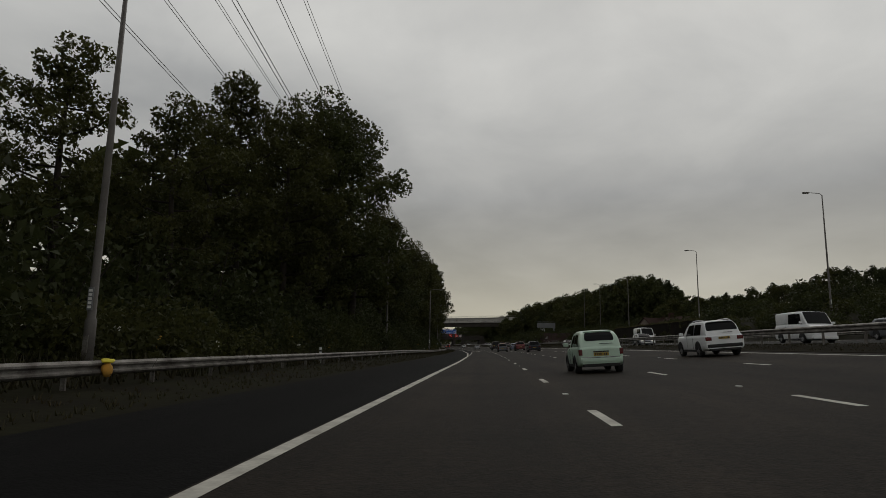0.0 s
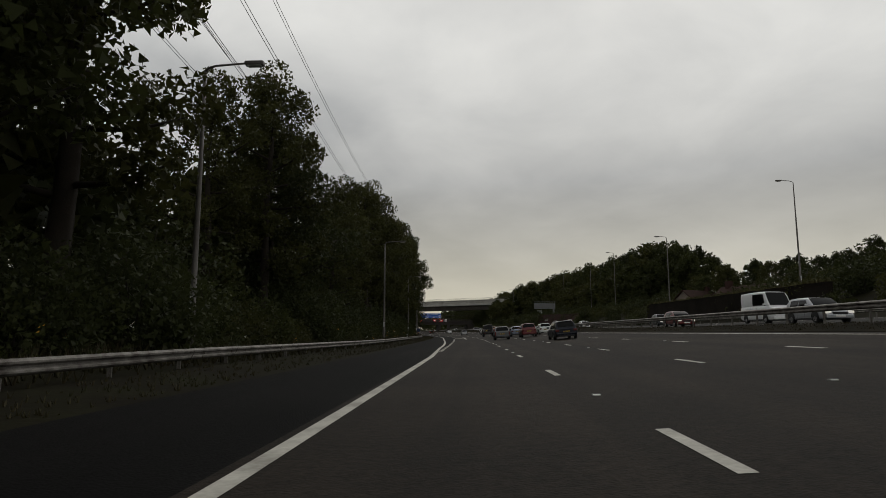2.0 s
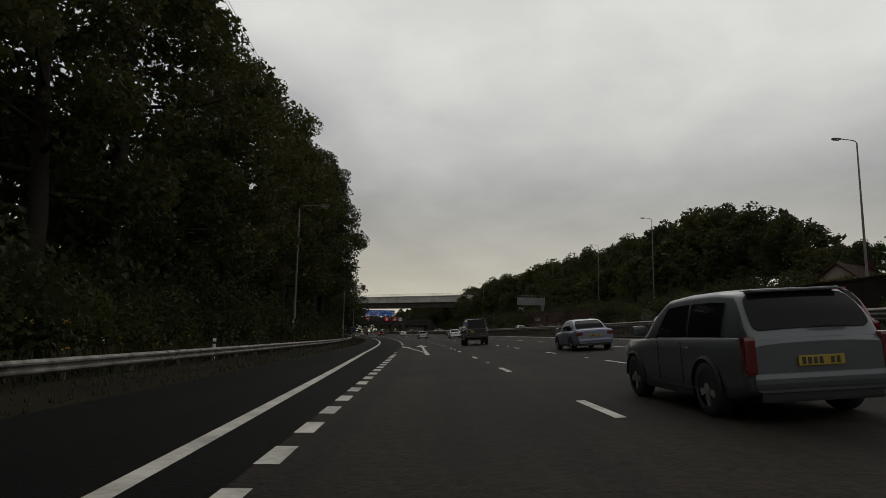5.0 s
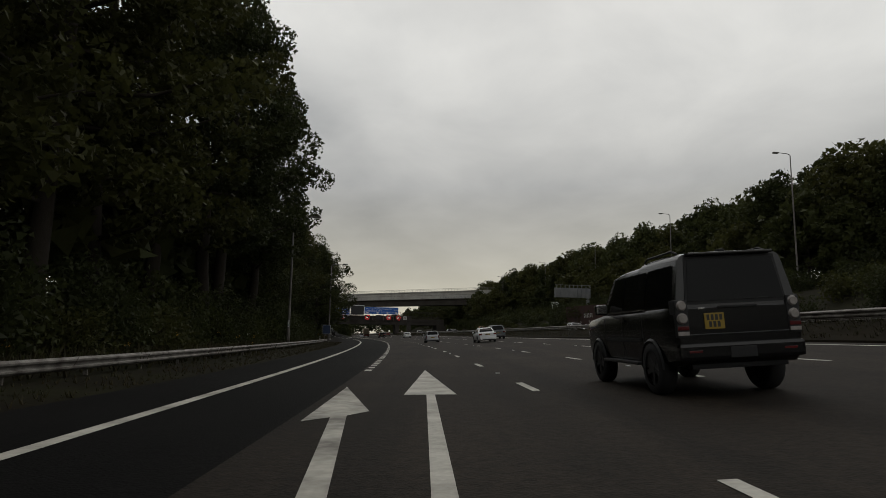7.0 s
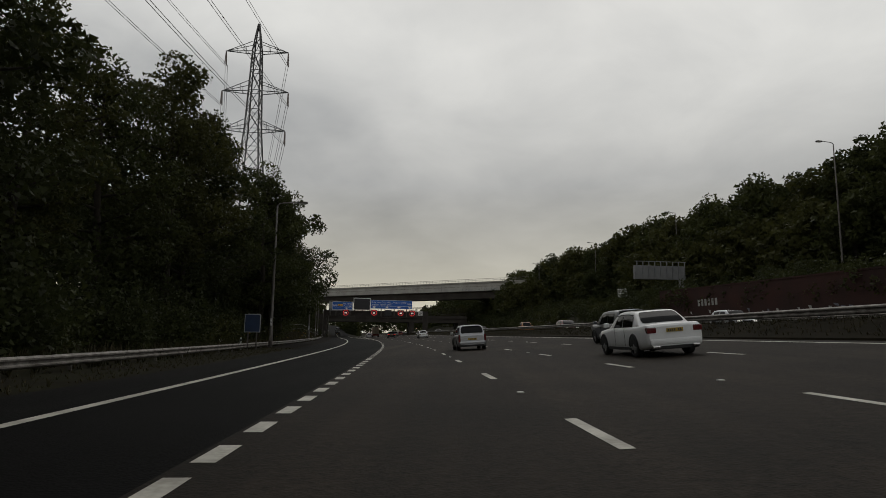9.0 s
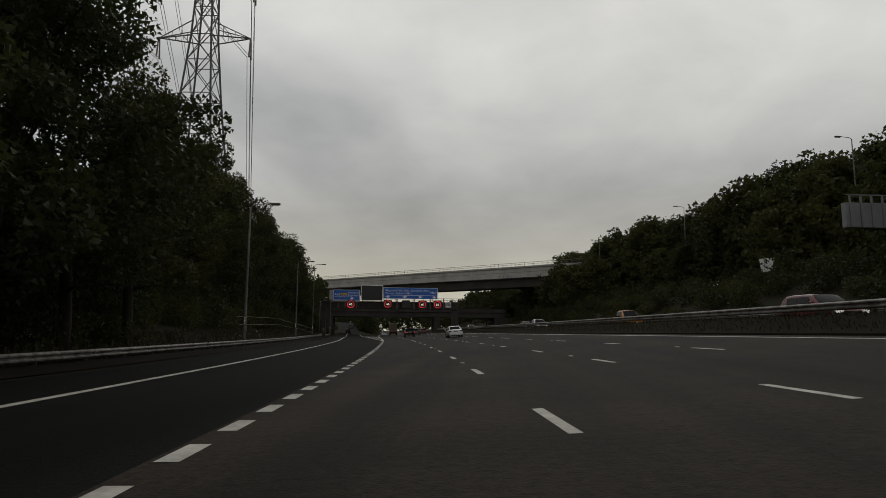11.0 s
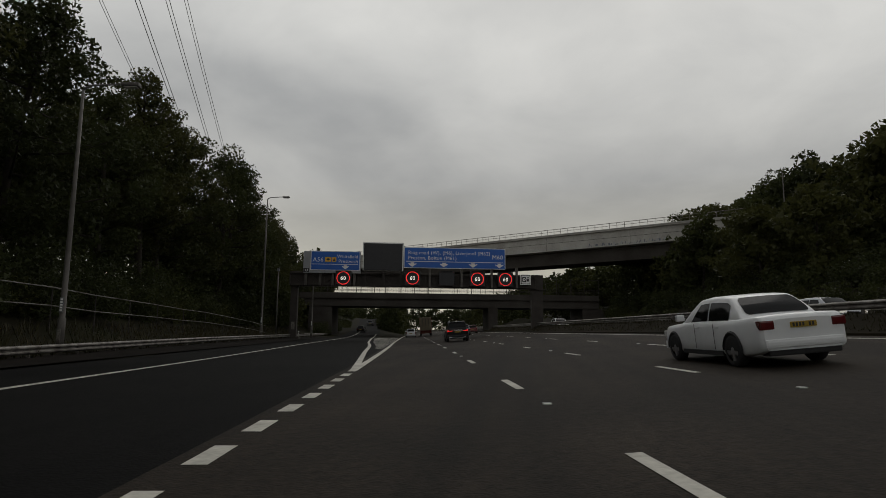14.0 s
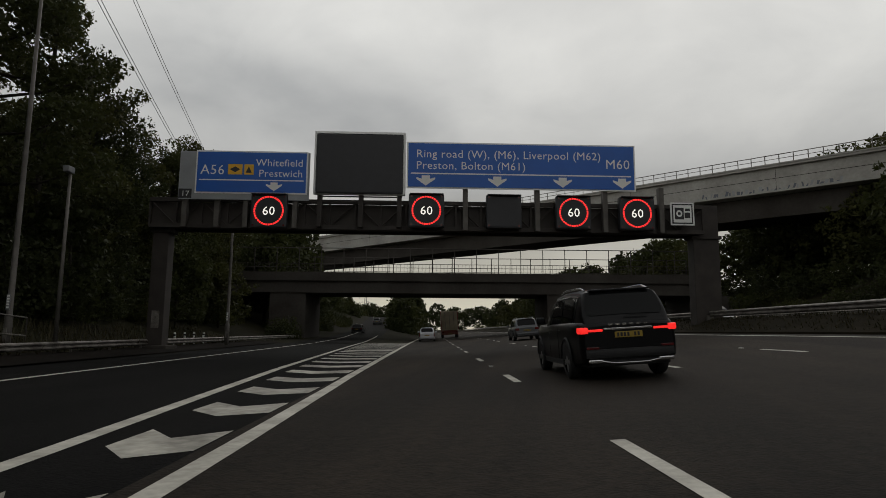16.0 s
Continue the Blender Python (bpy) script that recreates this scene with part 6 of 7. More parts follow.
        faces = [(i * (m + 1) + j, i * (m + 1) + j + 1, (i + 1) * (m + 1) + j + 1, (i + 1) * (m + 1) + j) for i in range(n) for j in range(m)]
        return obj(name, verts, faces, material, c, smooth=True)

    def y_at(h, front=False):
        """Where the cabin line reaches a height share, at the tail or at the windscreen."""
        top = int(np.argmax(line_h > 0.97)) or 60
        if front:
            return float(np.interp(-h, -line_h[top:], fine[top:])) if h < 0.9 else float(np.interp(-h, -line_h[70:], fine[70:]))
        return float(np.interp(h, line_h[:top + 1], fine[:top + 1]))

    def corner(t, power=6.0):
        return (max(0.0, 1 - abs(2 * t - 1) ** power)) ** (1 / power)

    lo_h, hi_h = rear_glass
    pane("rear_window", lambda i, j: (y_at(lo_h + (hi_h - lo_h) * i), (2 * j - 1) * (1 - frame_w) * (0.35 + 0.65 * corner(0.04 + 0.92 * i))), top_point, glass, n=10, m=8)
    pane("windscreen", lambda i, j: (y_at(0.06 + 0.86 * i, True), (2 * j - 1) * 0.9), top_point, glass, n=8, m=8)
    y_back, y_top, y_front, y_foot = ky[0], roof_y[0], roof_y[-1], ky[-1]
    b_post = (y_front + y_top) / 2 + 0.12
    posts = [y_front - 0.02, b_post] + ([] if rear == "van" else [b_post - 0.95] if L > 4.0 else []) + ([] if rear in ("van", "saloon") or L < 4.0 else [y_top + 0.12] if L > 4.3 else [])
    edges = [(y_foot - 0.5, y_front - 0.1)] + [(p, p) for p in posts[1:]]
    for (fa, fb), (ra, rb) in zip(edges, edges[1:] + [(y_at(0.12) + 0.3, y_top + 0.16)]):
        if rear == "van" and (ra, rb) != edges[-1]:
            continue
        if fa - 0.05 > ra + 0.12 and fb - 0.05 > rb + 0.08:
            for side in (-1, 1):
                def out(i, j, fa=fa, fb=fb, ra=ra, rb=rb):
                    v = 0.1 + 0.8 * i
                    y0, y1 = ra + (rb - ra) * i + 0.035, fa + (fb - fa) * i - 0.035
                    return y0 + (y1 - y0) * j, v
                pane("side_window", out, lambda y, v, side=side: (side * side_point(y, v)[0], y, side_point(y, v)[2]), glass, n=5, m=6)

    if glass_roof:
        pane("roof_glass", lambda i, j: (y_top + 0.1 + (y_front - y_top - 0.12) * i, (2 * j - 1) * 0.84), top_point, glass, lift=0.008, n=6, m=8)
    if exhausts:
        for side in (-1, 1):
            part("exhaust_tip", box_bm(side * 0.62 - 0.11, side * 0.62 + 0.11, -0.5 * L - 0.05, -0.5 * L + 0.1, clear + 0.05, clear + 0.13, 0.03), M["chrome"], c)
    if trim:
        for side in (-1, 1):
            for v, ys in ((0.06, np.linspace(y_at(0.2) + 0.1, y_foot - 0.4, 12)), (0.95, np.linspace(y_top + 0.05, y_front, 10))):
                pts = [side_point(float(y), v) for y in ys]
                part("window_trim", tube_bm([(side * (x + 0.012), y, z) for x, y, z in pts], 0.013, 5), trim, c)
    if rails:
        for side in (-1, 1):
            ys = np.linspace(y_top + 0.1, y_front - 0.15, 8)
            pts = [(side * top_point(float(y), 0.86)[0], float(y), top_point(float(y), 0.86)[2] + (0.01 if i in (0, 7) else 0.055)) for i, y in enumerate(ys)]
            part("roof_rail", tube_bm(pts, 0.02, 6), rails, c)
    for fy in axle:
        for side in (-1, 1):
            y = fy * L
            x = side * (bw(fy) - 0.095)
            arch(c, side * (bw(fy) + 0.006), y, wheel_r, arch_m or M["plastic"])
            wheel(c, x, y, wheel_r, 0.215, rim)
    for side in (-1, 1):
        bm = box_bm(side * hw * 0.97 - 0.1, side * hw * 0.97 + 0.1, y_foot - 0.42, y_foot - 0.3, belt + 0.0, belt + 0.15, 0.04, None, Matrix.Translation((side * 0.12, 0, 0.02)))
        part("door_mirror", bm, paint, c)
        part("sill", box_bm(side * hw * 0.96 - 0.03, side * hw * 0.96 + 0.03, axle[0] * L + wheel_r + 0.1, axle[1] * L - wheel_r - 0.1, clear - 0.01, clear + 0.09, 0.01), M["plastic"], c)
        for fy in (0.02, -0.17):
            part("door_handle", box_bm(side * (hw + 0.004) - 0.012, side * (hw + 0.004) + 0.012, fy * L - 0.09, fy * L + 0.09, belt - 0.16, belt - 0.13, 0.008), paint, c)
            part("door_gap", box_bm(side * (hw + 0.001) - 0.004, side * (hw + 0.001) + 0.004, fy * L + 0.16, fy * L + 0.168, clear + 0.12, belt - 0.06, 0), M["plastic"], c)

    # tail
    yb = -0.5 * L
    zt = tail
    tl = M["tail_lit"] if lit else M["tail"]
    if lights == "block":
        for side in (-1, 1):
            x0, x1 = hw * 0.62, hw * 0.93
            part("tail_light", box_bm(min(side * x0, side * x1), max(side * x0, side * x1), yb - 0.012, yb + 0.16, zt - 0.27, zt - 0.09, 0.035), tl, c)
    elif lights == "tall":
        for side in (-1, 1):
            x0, x1 = hw * 0.8, hw * 0.95
            part("tail_light", box_bm(min(side * x0, side * x1), max(side * x0, side * x1), yb - 0.012, yb + 0.12, zt - 0.42, zt + 0.0, 0.04), tl, c)
    elif lights == "small":
        for side in (-1, 1):
            x0, x1 = hw * 0.78, hw * 0.94
            part("tail_light", box_bm(min(side * x0, side * x1), max(side * x0, side * x1), yb - 0.012, yb + 0.1, zt - 0.3, zt - 0.08, 0.035), tl, c)
    elif lights == "slim":
        for side in (-1, 1):
            part("tail_light", box_bm(min(side * hw * 0.5, side * hw * 0.78), max(side * hw * 0.5, side * hw * 0.78), yb - 0.016, yb + 0.08, zt - 0.19, zt - 0.145, 0.012), tl, c)
            part("tail_light", box_bm(min(side * hw * 0.78, side * hw * 0.95), max(side * hw * 0.78, side * hw * 0.95), yb - 0.012, yb + 0.26, zt - 0.22, zt - 0.1, 0.03), tl, c)
        part("chrome_strip", box_bm(-hw * 0.48, hw * 0.48, yb - 0.014, yb, zt - 0.17, zt - 0.13, 0.008), M["chrome"], c)
    pz = plate_z if plate_z is not None else zt - 0.28
    pl = part("number_plate", box_bm(-0.26, 0.26, yb - 0.022, yb - 0.005, pz - 0.055, pz + 0.055, 0.008), M["plate_y"], c)
    for k in range(7):
        if k != 4:
            part("character_bar", box_bm(-0.22 + k * 0.064, -0.18 + k * 0.064, yb - 0.026, yb - 0.021, pz - 0.036, pz + 0.036, 0), M["sign_black"], pl)
    if skid:
        part("skid_strip", tube_bm([(-0.55, yb - 0.05, clear + 0.1), (-0.3, yb - 0.055, clear + 0.06), (0.3, yb - 0.055, clear + 0.06), (0.55, yb - 0.05, clear + 0.1)], 0.018, 6), M["chrome"], c)
        for side in (-1, 1):
            part("exhaust_trim", box_bm(side * 0.66 - 0.14, side * 0.66 + 0.14, yb - 0.055, yb, clear + 0.07, clear + 0.14, 0.02), M["chrome"], c)
            part("reflector", box_bm(side * 0.7 - 0.12, side * 0.7 + 0.12, yb - 0.05, yb - 0.03, clear + 0.33, clear + 0.37, 0.005), M["tail"], c)
    part("rear_bumper", box_bm(-hw * 0.87, hw * 0.87, yb - 0.035, yb + 0.16, clear + 0.16, clear + 0.33, 0.06), M["plastic"] if rear == "van" or dark_skirt else paint, c)
    part("valance", box_bm(-hw * 0.78, hw * 0.78, yb + 0.015, yb + 0.3, clear + 0.01, clear + 0.16, 0.03), M["plastic"], c)
    if rear in ("hatch", "wagon"):
        z_w = zt + 0.08
        part("wiper", box_bm(-0.02, 0.42, yb + 0.03, yb + 0.045, z_w, z_w + 0.02, 0), M["plastic"], c)
        lip = top_point(y_top, 0.0)
        part("spoiler", box_bm(-hw * 0.6, hw * 0.6, y_top - 0.13, y_top + 0.12, lip[2] - 0.025, lip[2] + 0.012, 0.018), paint, c)
    if rear == "hatch" and lights == "small":
        part("grip_strip", box_bm(-0.27, 0.27, yb - 0.03, yb - 0.003, pz + 0.07, pz + 0.11, 0.01), M["plastic"], c)
        part("bumper_trim", tube_bm([(-hw * 0.8, yb - 0.0, clear + 0.34), (-hw * 0.5, yb - 0.035, clear + 0.335), (hw * 0.5, yb - 0.035, clear + 0.335), (hw * 0.8, yb - 0.0, clear + 0.34)], 0.014, 6), M["chrome"], c)
    if bars:
        for k in range(bars):
            part("badge_bar", box_bm(-0.36 + k * 0.13, -0.28 + k * 0.13, yb - 0.012, yb + 0.0, zt - 0.085, zt - 0.05, 0), M["chrome"], c)
    # nose
    yf = 0.5 * L
    hl = M["headlight_lit"] if oncoming else M["headlight"]
    for side in (-1, 1):
        x0, x1 = hw * 0.5, hw * 0.86
        part("headlight", box_bm(min(side * x0, side * x1), max(side * x0, side * x1), yf - 0.3, yf - 0.02, nose - 0.2, nose - 0.04, 0.04), hl, c)
    part("grille", box_bm(-hw * 0.45, hw * 0.45, yf - 0.12, yf + 0.015, nose - 0.3, nose - 0.1, 0.02), M["plastic"], c)
    part("front_bumper", box_bm(-hw * 0.82, hw * 0.82, yf - 0.25, yf + 0.03, clear + 0.05, clear + 0.26, 0.05), paint, c)
    if oncoming:
        part("number_plate", box_bm(-0.26, 0.26, yf + 0.03, yf + 0.045, clear + 0.12, clear + 0.23, 0.005), M["plate_w"], c)
    return c


P_MINT = car_paint("paint_mint", (0.46, 0.60, 0.49))
P_WHITE = car_paint("paint_white", (0.72, 0.73, 0.74))
P_SILVER = car_paint("paint_silver", (0.42, 0.43, 0.46), 0.5)
P_BLACK = car_paint("paint_black", (0.005, 0.005, 0.006), 0.0, 0.3, 0.2, 0.03)
P_NAVY = car_paint("paint_navy", (0.006, 0.008, 0.017), 0.0, 0.28, 0.28, 0.08)
P_DISCO = car_paint("paint_dark_satin", (0.005, 0.005, 0.0055), 0.0, 0.24, 0.4, 0.25)
P_RED = car_paint("paint_red", (0.12, 0.012, 0.014), 0.1)
P_GREY = car_paint("paint_grey", (0.10, 0.105, 0.115), 0.4)
P_ORANGE = car_paint("paint_orange", (0.42, 0.16, 0.03), 0.1)
P_BLUE = car_paint("paint_blue_grey", (0.16, 0.18, 0.24), 0.4)

HATCH = [(-0.49, 0.02, 0.84), (-0.455, 0.5, 0.80), (-0.40, 0.93, 0.74), (-0.28, 1.0, 0.74), (-0.08, 1.0, 0.76), (0.06, 0.95, 0.76), (0.16, 0.5, 0.82), (0.25, 0.02, 0.86)]
BUBBLE = [(-0.485, 0.02, 0.90), (-0.462, 0.30, 0.86), (-0.43, 0.62, 0.81), (-0.38, 0.87, 0.75), (-0.30, 0.965, 0.73), (-0.18, 1.0, 0.73), (-0.04, 0.99, 0.74), (0.06, 0.92, 0.76), (0.15, 0.5, 0.83), (0.25, 0.02, 0.87)]
WAGON = [(-0.49, 0.02, 0.84), (-0.46, 0.45, 0.80), (-0.42, 0.92, 0.74), (-0.30, 0.985, 0.75), (-0.08, 1.0, 0.77), (0.05, 0.95, 0.76), (0.14, 0.5, 0.82), (0.235, 0.02, 0.86)]
SALOON = [(-0.36, 0.02, 0.80), (-0.31, 0.45, 0.78), (-0.23, 0.92, 0.72), (-0.14, 0.99, 0.73), (-0.02, 1.0, 0.74), (0.06, 0.94, 0.74), (0.14, 0.5, 0.80), (0.235, 0.02, 0.85)]
PICKUP = [(-0.16, 0.02, 0.86), (-0.15, 0.5, 0.84), (-0.13, 0.95, 0.78), (-0.06, 1.0, 0.78), (0.06, 1.0, 0.78), (0.12, 0.95, 0.78), (0.19, 0.5, 0.83), (0.26, 0.02, 0.86)]
VAN = [(-0.498, 0.02, 0.92), (-0.495, 0.5, 0.90), (-0.485, 0.97, 0.86), (-0.2, 1.0, 0.86), (0.1, 1.0, 0.86), (0.24, 0.95, 0.84), (0.31, 0.5, 0.86), (0.385, 0.02, 0.88)]


def on_road(s, u, turn=0.0):
    """Standing on the cambered carriageway; s is the tail's place."""
    z = road_z(s, u)
    slope = math.atan((road_z(s, u + 0.7) - road_z(s, u - 0.7)) / 1.4)
    return facing(s, u, z, turn) @ Matrix.Rotation(-slope, 4, "Y")


def skin(name, sections, material, parent, label="", sharp=28):
    """A closed skin through half sections of (x, y, z), mirrored in x, with crisp edges kept."""
    verts, faces = [], []
    n = 2 * len(sections[0]) - 2
    for half in sections:
        verts.extend(half)
        verts.extend((-x, y, z) for x, y, z in reversed(half[1:-1]))
    for i in range(len(sections) - 1):
        for k in range(n):
            faces.append((i * n + k, i * n + (k + 1) % n, (i + 1) * n + (k + 1) % n, (i + 1) * n + k))
    faces.append(tuple(range(n))[::-1])
    faces.append(tuple((len(sections) - 1) * n + k for k in range(n)))
    ob = obj(name, verts, faces, material, parent, label)
    bm = bmesh.new()
    bm.from_mesh(ob.data)
    bmesh.ops.recalc_face_normals(bm, faces=bm.faces)
    for f in bm.faces:
        f.smooth = len(f.verts) == 4
    for e in bm.edges:
        if len(e.link_faces) == 2 and e.calc_face_angle(0) > radians(sharp):
            e.smooth = False
    bm.to_mesh(ob.data)
    bm.free()
    return ob


def off_roader(m):
    """A tall square-cut off-road car: stepped roof, upright tailgate, lamp stacks at the corners."""
    c = empty("off_roader", "boxy near-black off-road car with stacked round tail lamps", "car", "traffic on the motorway", m=m)
    k = 1.13

    def low_section(y, w, z0, z1, round_in=0.0):
        w = w - round_in
        return [(0, y, z0 * k), (w * 0.9, y, z0 * k), (w * 0.97, y, (z0 + 0.07) * k), (w, y, (z0 + 0.3) * k), (w, y, (z1 - 0.2) * k), (w * 0.985, y, (z1 - 0.05) * k), (w * 0.95, y, z1 * k), (0, y, (z1 + 0.012) * k)]

    skin("body", [low_section(y, w, z0, z1, r) for y, w, z0, z1, r in (
        (-2.41, 0.965, 0.52, 1.17, 0.05), (-2.395, 0.965, 0.48, 1.19, 0.02), (-2.33, 0.965, 0.44, 1.2, 0), (-1.9, 0.97, 0.4, 1.2, 0), (1.1, 0.97, 0.4, 1.19, 0), (1.35, 0.97, 0.4, 1.17, 0), (2.15, 0.955, 0.42, 1.12, 0), (2.32, 0.955, 0.46, 1.08, 0.03), (2.41, 0.955, 0.5, 0.98, 0.12))], P_DISCO, c)

    def side_x(z):
        return float(np.interp(z, [1.17, 1.3, 1.84, 1.9], [0.925, 0.91, 0.80, 0.745]))

    def top_section(y0, y1, roof):
        pts = [(0, y0, 1.16 * k), (0.925, y0, 1.16 * k)]
        for z in (1.3, 1.55, roof - 0.09, roof - 0.035, roof - 0.008):
            f = (z - 1.16) / (roof - 1.16)
            pts.append((side_x(z) - (0.03 if z > roof - 0.02 else 0), y0 + (y1 - y0) * f, z * k))
        pts += [(0.45, y1, (roof + 0.008) * k), (0, y1, (roof + 0.012) * k)]
        return pts

    skin("cabin", [top_section(*q) for q in ((-2.40, -2.31, 1.91), (-2.37, -2.24, 1.93), (-1.6, -1.6, 1.945), (-0.82, -0.82, 1.94), (-0.6, -0.66, 1.895), (0.2, 0.0, 1.885), (0.72, 0.32, 1.86), (1.22, 0.62, 1.82))], P_DISCO, c)

    # glass: upright tailgate pane, wrapped quarter panes, door panes, windscreen
    def tail_pt(x, z, lift=0.012):
        return (x, -2.40 + 0.09 * (z - 1.16) / 0.75 - lift, z * k)

    quad("rear_window", [tail_pt(-0.74, 1.27), tail_pt(0.74, 1.27), tail_pt(0.66, 1.83), tail_pt(-0.66, 1.83)], M["glass"], c, 0.008)
    quad("window_frame", [tail_pt(-0.78, 1.23, 0.004), tail_pt(0.78, 1.23, 0.004), tail_pt(0.70, 1.87, 0.004), tail_pt(-0.70, 1.87, 0.004)], M["plastic"], c, 0.006)
    for side in (-1, 1):
        for ya, yb, yc, yd in ((-2.22, -1.2, -1.2, -2.14), (-1.12, -0.12, -0.12, -1.12), (-0.04, 0.88, 0.5, -0.04)):
            z0, z1 = 1.24, 1.78
            x0, x1 = side_x(z0) + 0.006, side_x(z1) + 0.006
            p = [(side * x0, ya, z0 * k), (side * x0, yb, z0 * k), (side * x1, yc, z1 * k), (side * x1, yd, z1 * k)]
            quad("side_window", p if side < 0 else p[::-1], M["glass"], c, -0.008)
        part("waist_trim", box_bm(side * 0.94 - 0.012, side * 0.94 + 0.012, -1.1, 0.95, 1.205 * k, 1.22 * k, 0.004), M["steel"], c)
        part("rub_strip", box_bm(side * 0.975 - 0.018, side * 0.975 + 0.018, -1.0, 0.95, 0.74 * k, 0.80 * k, 0.012), M["plastic"], c)
        part("side_step", box_bm(side * 0.96 - 0.1, side * 0.96 + 0.06, -0.95, 0.95, 0.40 * k, 0.45 * k, 0.02), M["rim_dark"], c)
        part("roof_rail", tube_bm([(side * 0.70, -2.1, 1.94 * k), (side * 0.71, -1.95, 1.99 * k), (side * 0.71, -0.95, 1.99 * k), (side * 0.71, -0.8, 1.95 * k)], 0.02, 6), M["plastic"], c)
        mirror = part("door_mirror", box_bm(side * 1.08 - 0.12, side * 1.08 + 0.12, 0.72, 0.86, 1.2 * k, 1.38 * k, 0.05), P_DISCO, c)
        part("mirror_glass", box_bm(side * 1.08 - 0.1, side * 1.08 + 0.1, 0.712, 0.722, 1.22 * k, 1.36 * k, 0.003), M["chrome"], mirror)
        for y in (-0.02, -1.05):
            part("door_handle", box_bm(side * 0.985 - 0.014, side * 0.985 + 0.014, y - 0.24, y - 0.06, 1.06 * k, 1.09 * k, 0.008), P_DISCO, c)
        for y in (-1.08, -0.06, 0.98):
            part("door_gap", box_bm(side * 0.971 - 0.003, side * 0.971 + 0.003, y - 0.004, y + 0.004, 0.5 * k, 1.16 * k, 0), M["plastic"], c)
        # lamp stack
        x = side * 0.855
        panel = part("lamp_panel", box_bm(x - 0.1, x + 0.1, -2.425, -2.2, 0.80 * k, 1.30 * k, 0.03), M["plastic"], c)
        for z, r in ((1.22, 0.082), (1.05, 0.088)):
            bm = bmesh.new()
            bmesh.ops.create_cone(bm, cap_ends=True, segments=20, radius1=r, radius2=r * 0.7, depth=0.04, matrix=Matrix.Translation((x, -2.44, z * k)) @ Matrix.Rotation(radians(90), 4, "X"))
            part("tail_light", bm, M["tail_clear"], panel)
        part("brake_light", box_bm(x - 0.085, x + 0.085, -2.437, -2.42, 0.90 * k, 0.95 * k, 0.006), M["tail"], panel)
        part("reverse_light", box_bm(x - 0.085, x + 0.085, -2.437, -2.42, 0.83 * k, 0.88 * k, 0.006), M["tail_clear"], panel)
        for y in (-1.42, 1.46):
            arch(c, side * 0.978, y, 0.42, M["rim_dark"], 0.06)
            wheel(c, side * 0.87, y, 0.42, 0.26, M["rim_dark"])
        part("headlight", box_bm(side * 0.72 - 0.16, side * 0.72 + 0.16, 2.2, 2.40, 0.86 * k, 1.06 * k, 0.03), M["headlight"], c)
    part("tailgate_seam", box_bm(-0.76, 0.76, -2.418, -2.40, 0.83 * k, 0.842 * k, 0.004), M["rim_dark"], c)
    part("rear_bumper", box_bm(-0.95, 0.95, -2.47, -2.2, 0.5 * k, 0.72 * k, 0.05), P_DISCO, c)
    part("valance", box_bm(-0.74, 0.74, -2.34, -2.1, 0.38 * k, 0.5 * k, 0.04), M["tyre"], c)
    part("tow_cover", box_bm(-0.2, 0.2, -2.48, -2.46, 0.52 * k, 0.66 * k, 0.01), M["plastic"], c)
    for side in (-1, 1):
        part("reflector", box_bm(side * 0.72 - 0.1, side * 0.72 + 0.1, -2.476, -2.468, 0.6 * k, 0.63 * k, 0.003), M["tail"], c)
    part("spoiler", box_bm(-0.66, 0.66, -2.40, -2.2, 1.885 * k, 1.925 * k, 0.018), P_DISCO, c)
    part("aerial", box_bm(-0.05, 0.05, -2.15, -2.0, 1.95 * k, 1.985 * k, 0.015), M["plastic"], c)
    part("wiper", box_bm(0.0, 0.5, -2.415, -2.40, 1.275 * k, 1.29 * k, 0.004), M["plastic"], c)
    part("handle_bar", box_bm(-0.3, 0.3, -2.44, -2.40, 1.17 * k, 1.2 * k, 0.012), M["plastic"], c)
    part("badge", box_bm(-0.6, -0.5, -2.425, -2.41, 1.16 * k, 1.185 * k, 0.006), M["chrome"], c)
    plate_part = part("number_plate", box_bm(-0.52, -0.22, -2.43, -2.405, 0.90 * k, 1.11 * k, 0.008), M["plate_y"], c)
    for z, n in ((1.015, 4), (0.925, 3)):
        for i in range(n):
            x = -0.49 + i * 0.065 + (4 - n) * 0.03
            part("character_bar", box_bm(x, x + 0.042, -2.434, -2.429, z * k, (z + 0.075) * k, 0), M["sign_black"], plate_part)
    part("grille", box_bm(-0.5, 0.5, 2.3, 2.42, 0.82 * k, 1.0 * k, 0.02), M["plastic"], c)
    quad("windscreen", [(-0.84, 1.17, 1.23 * k), (0.84, 1.17, 1.23 * k), (0.70, 0.68, 1.78 * k), (-0.70, 0.68, 1.78 * k)], M["glass"], c, -0.012)
    return c


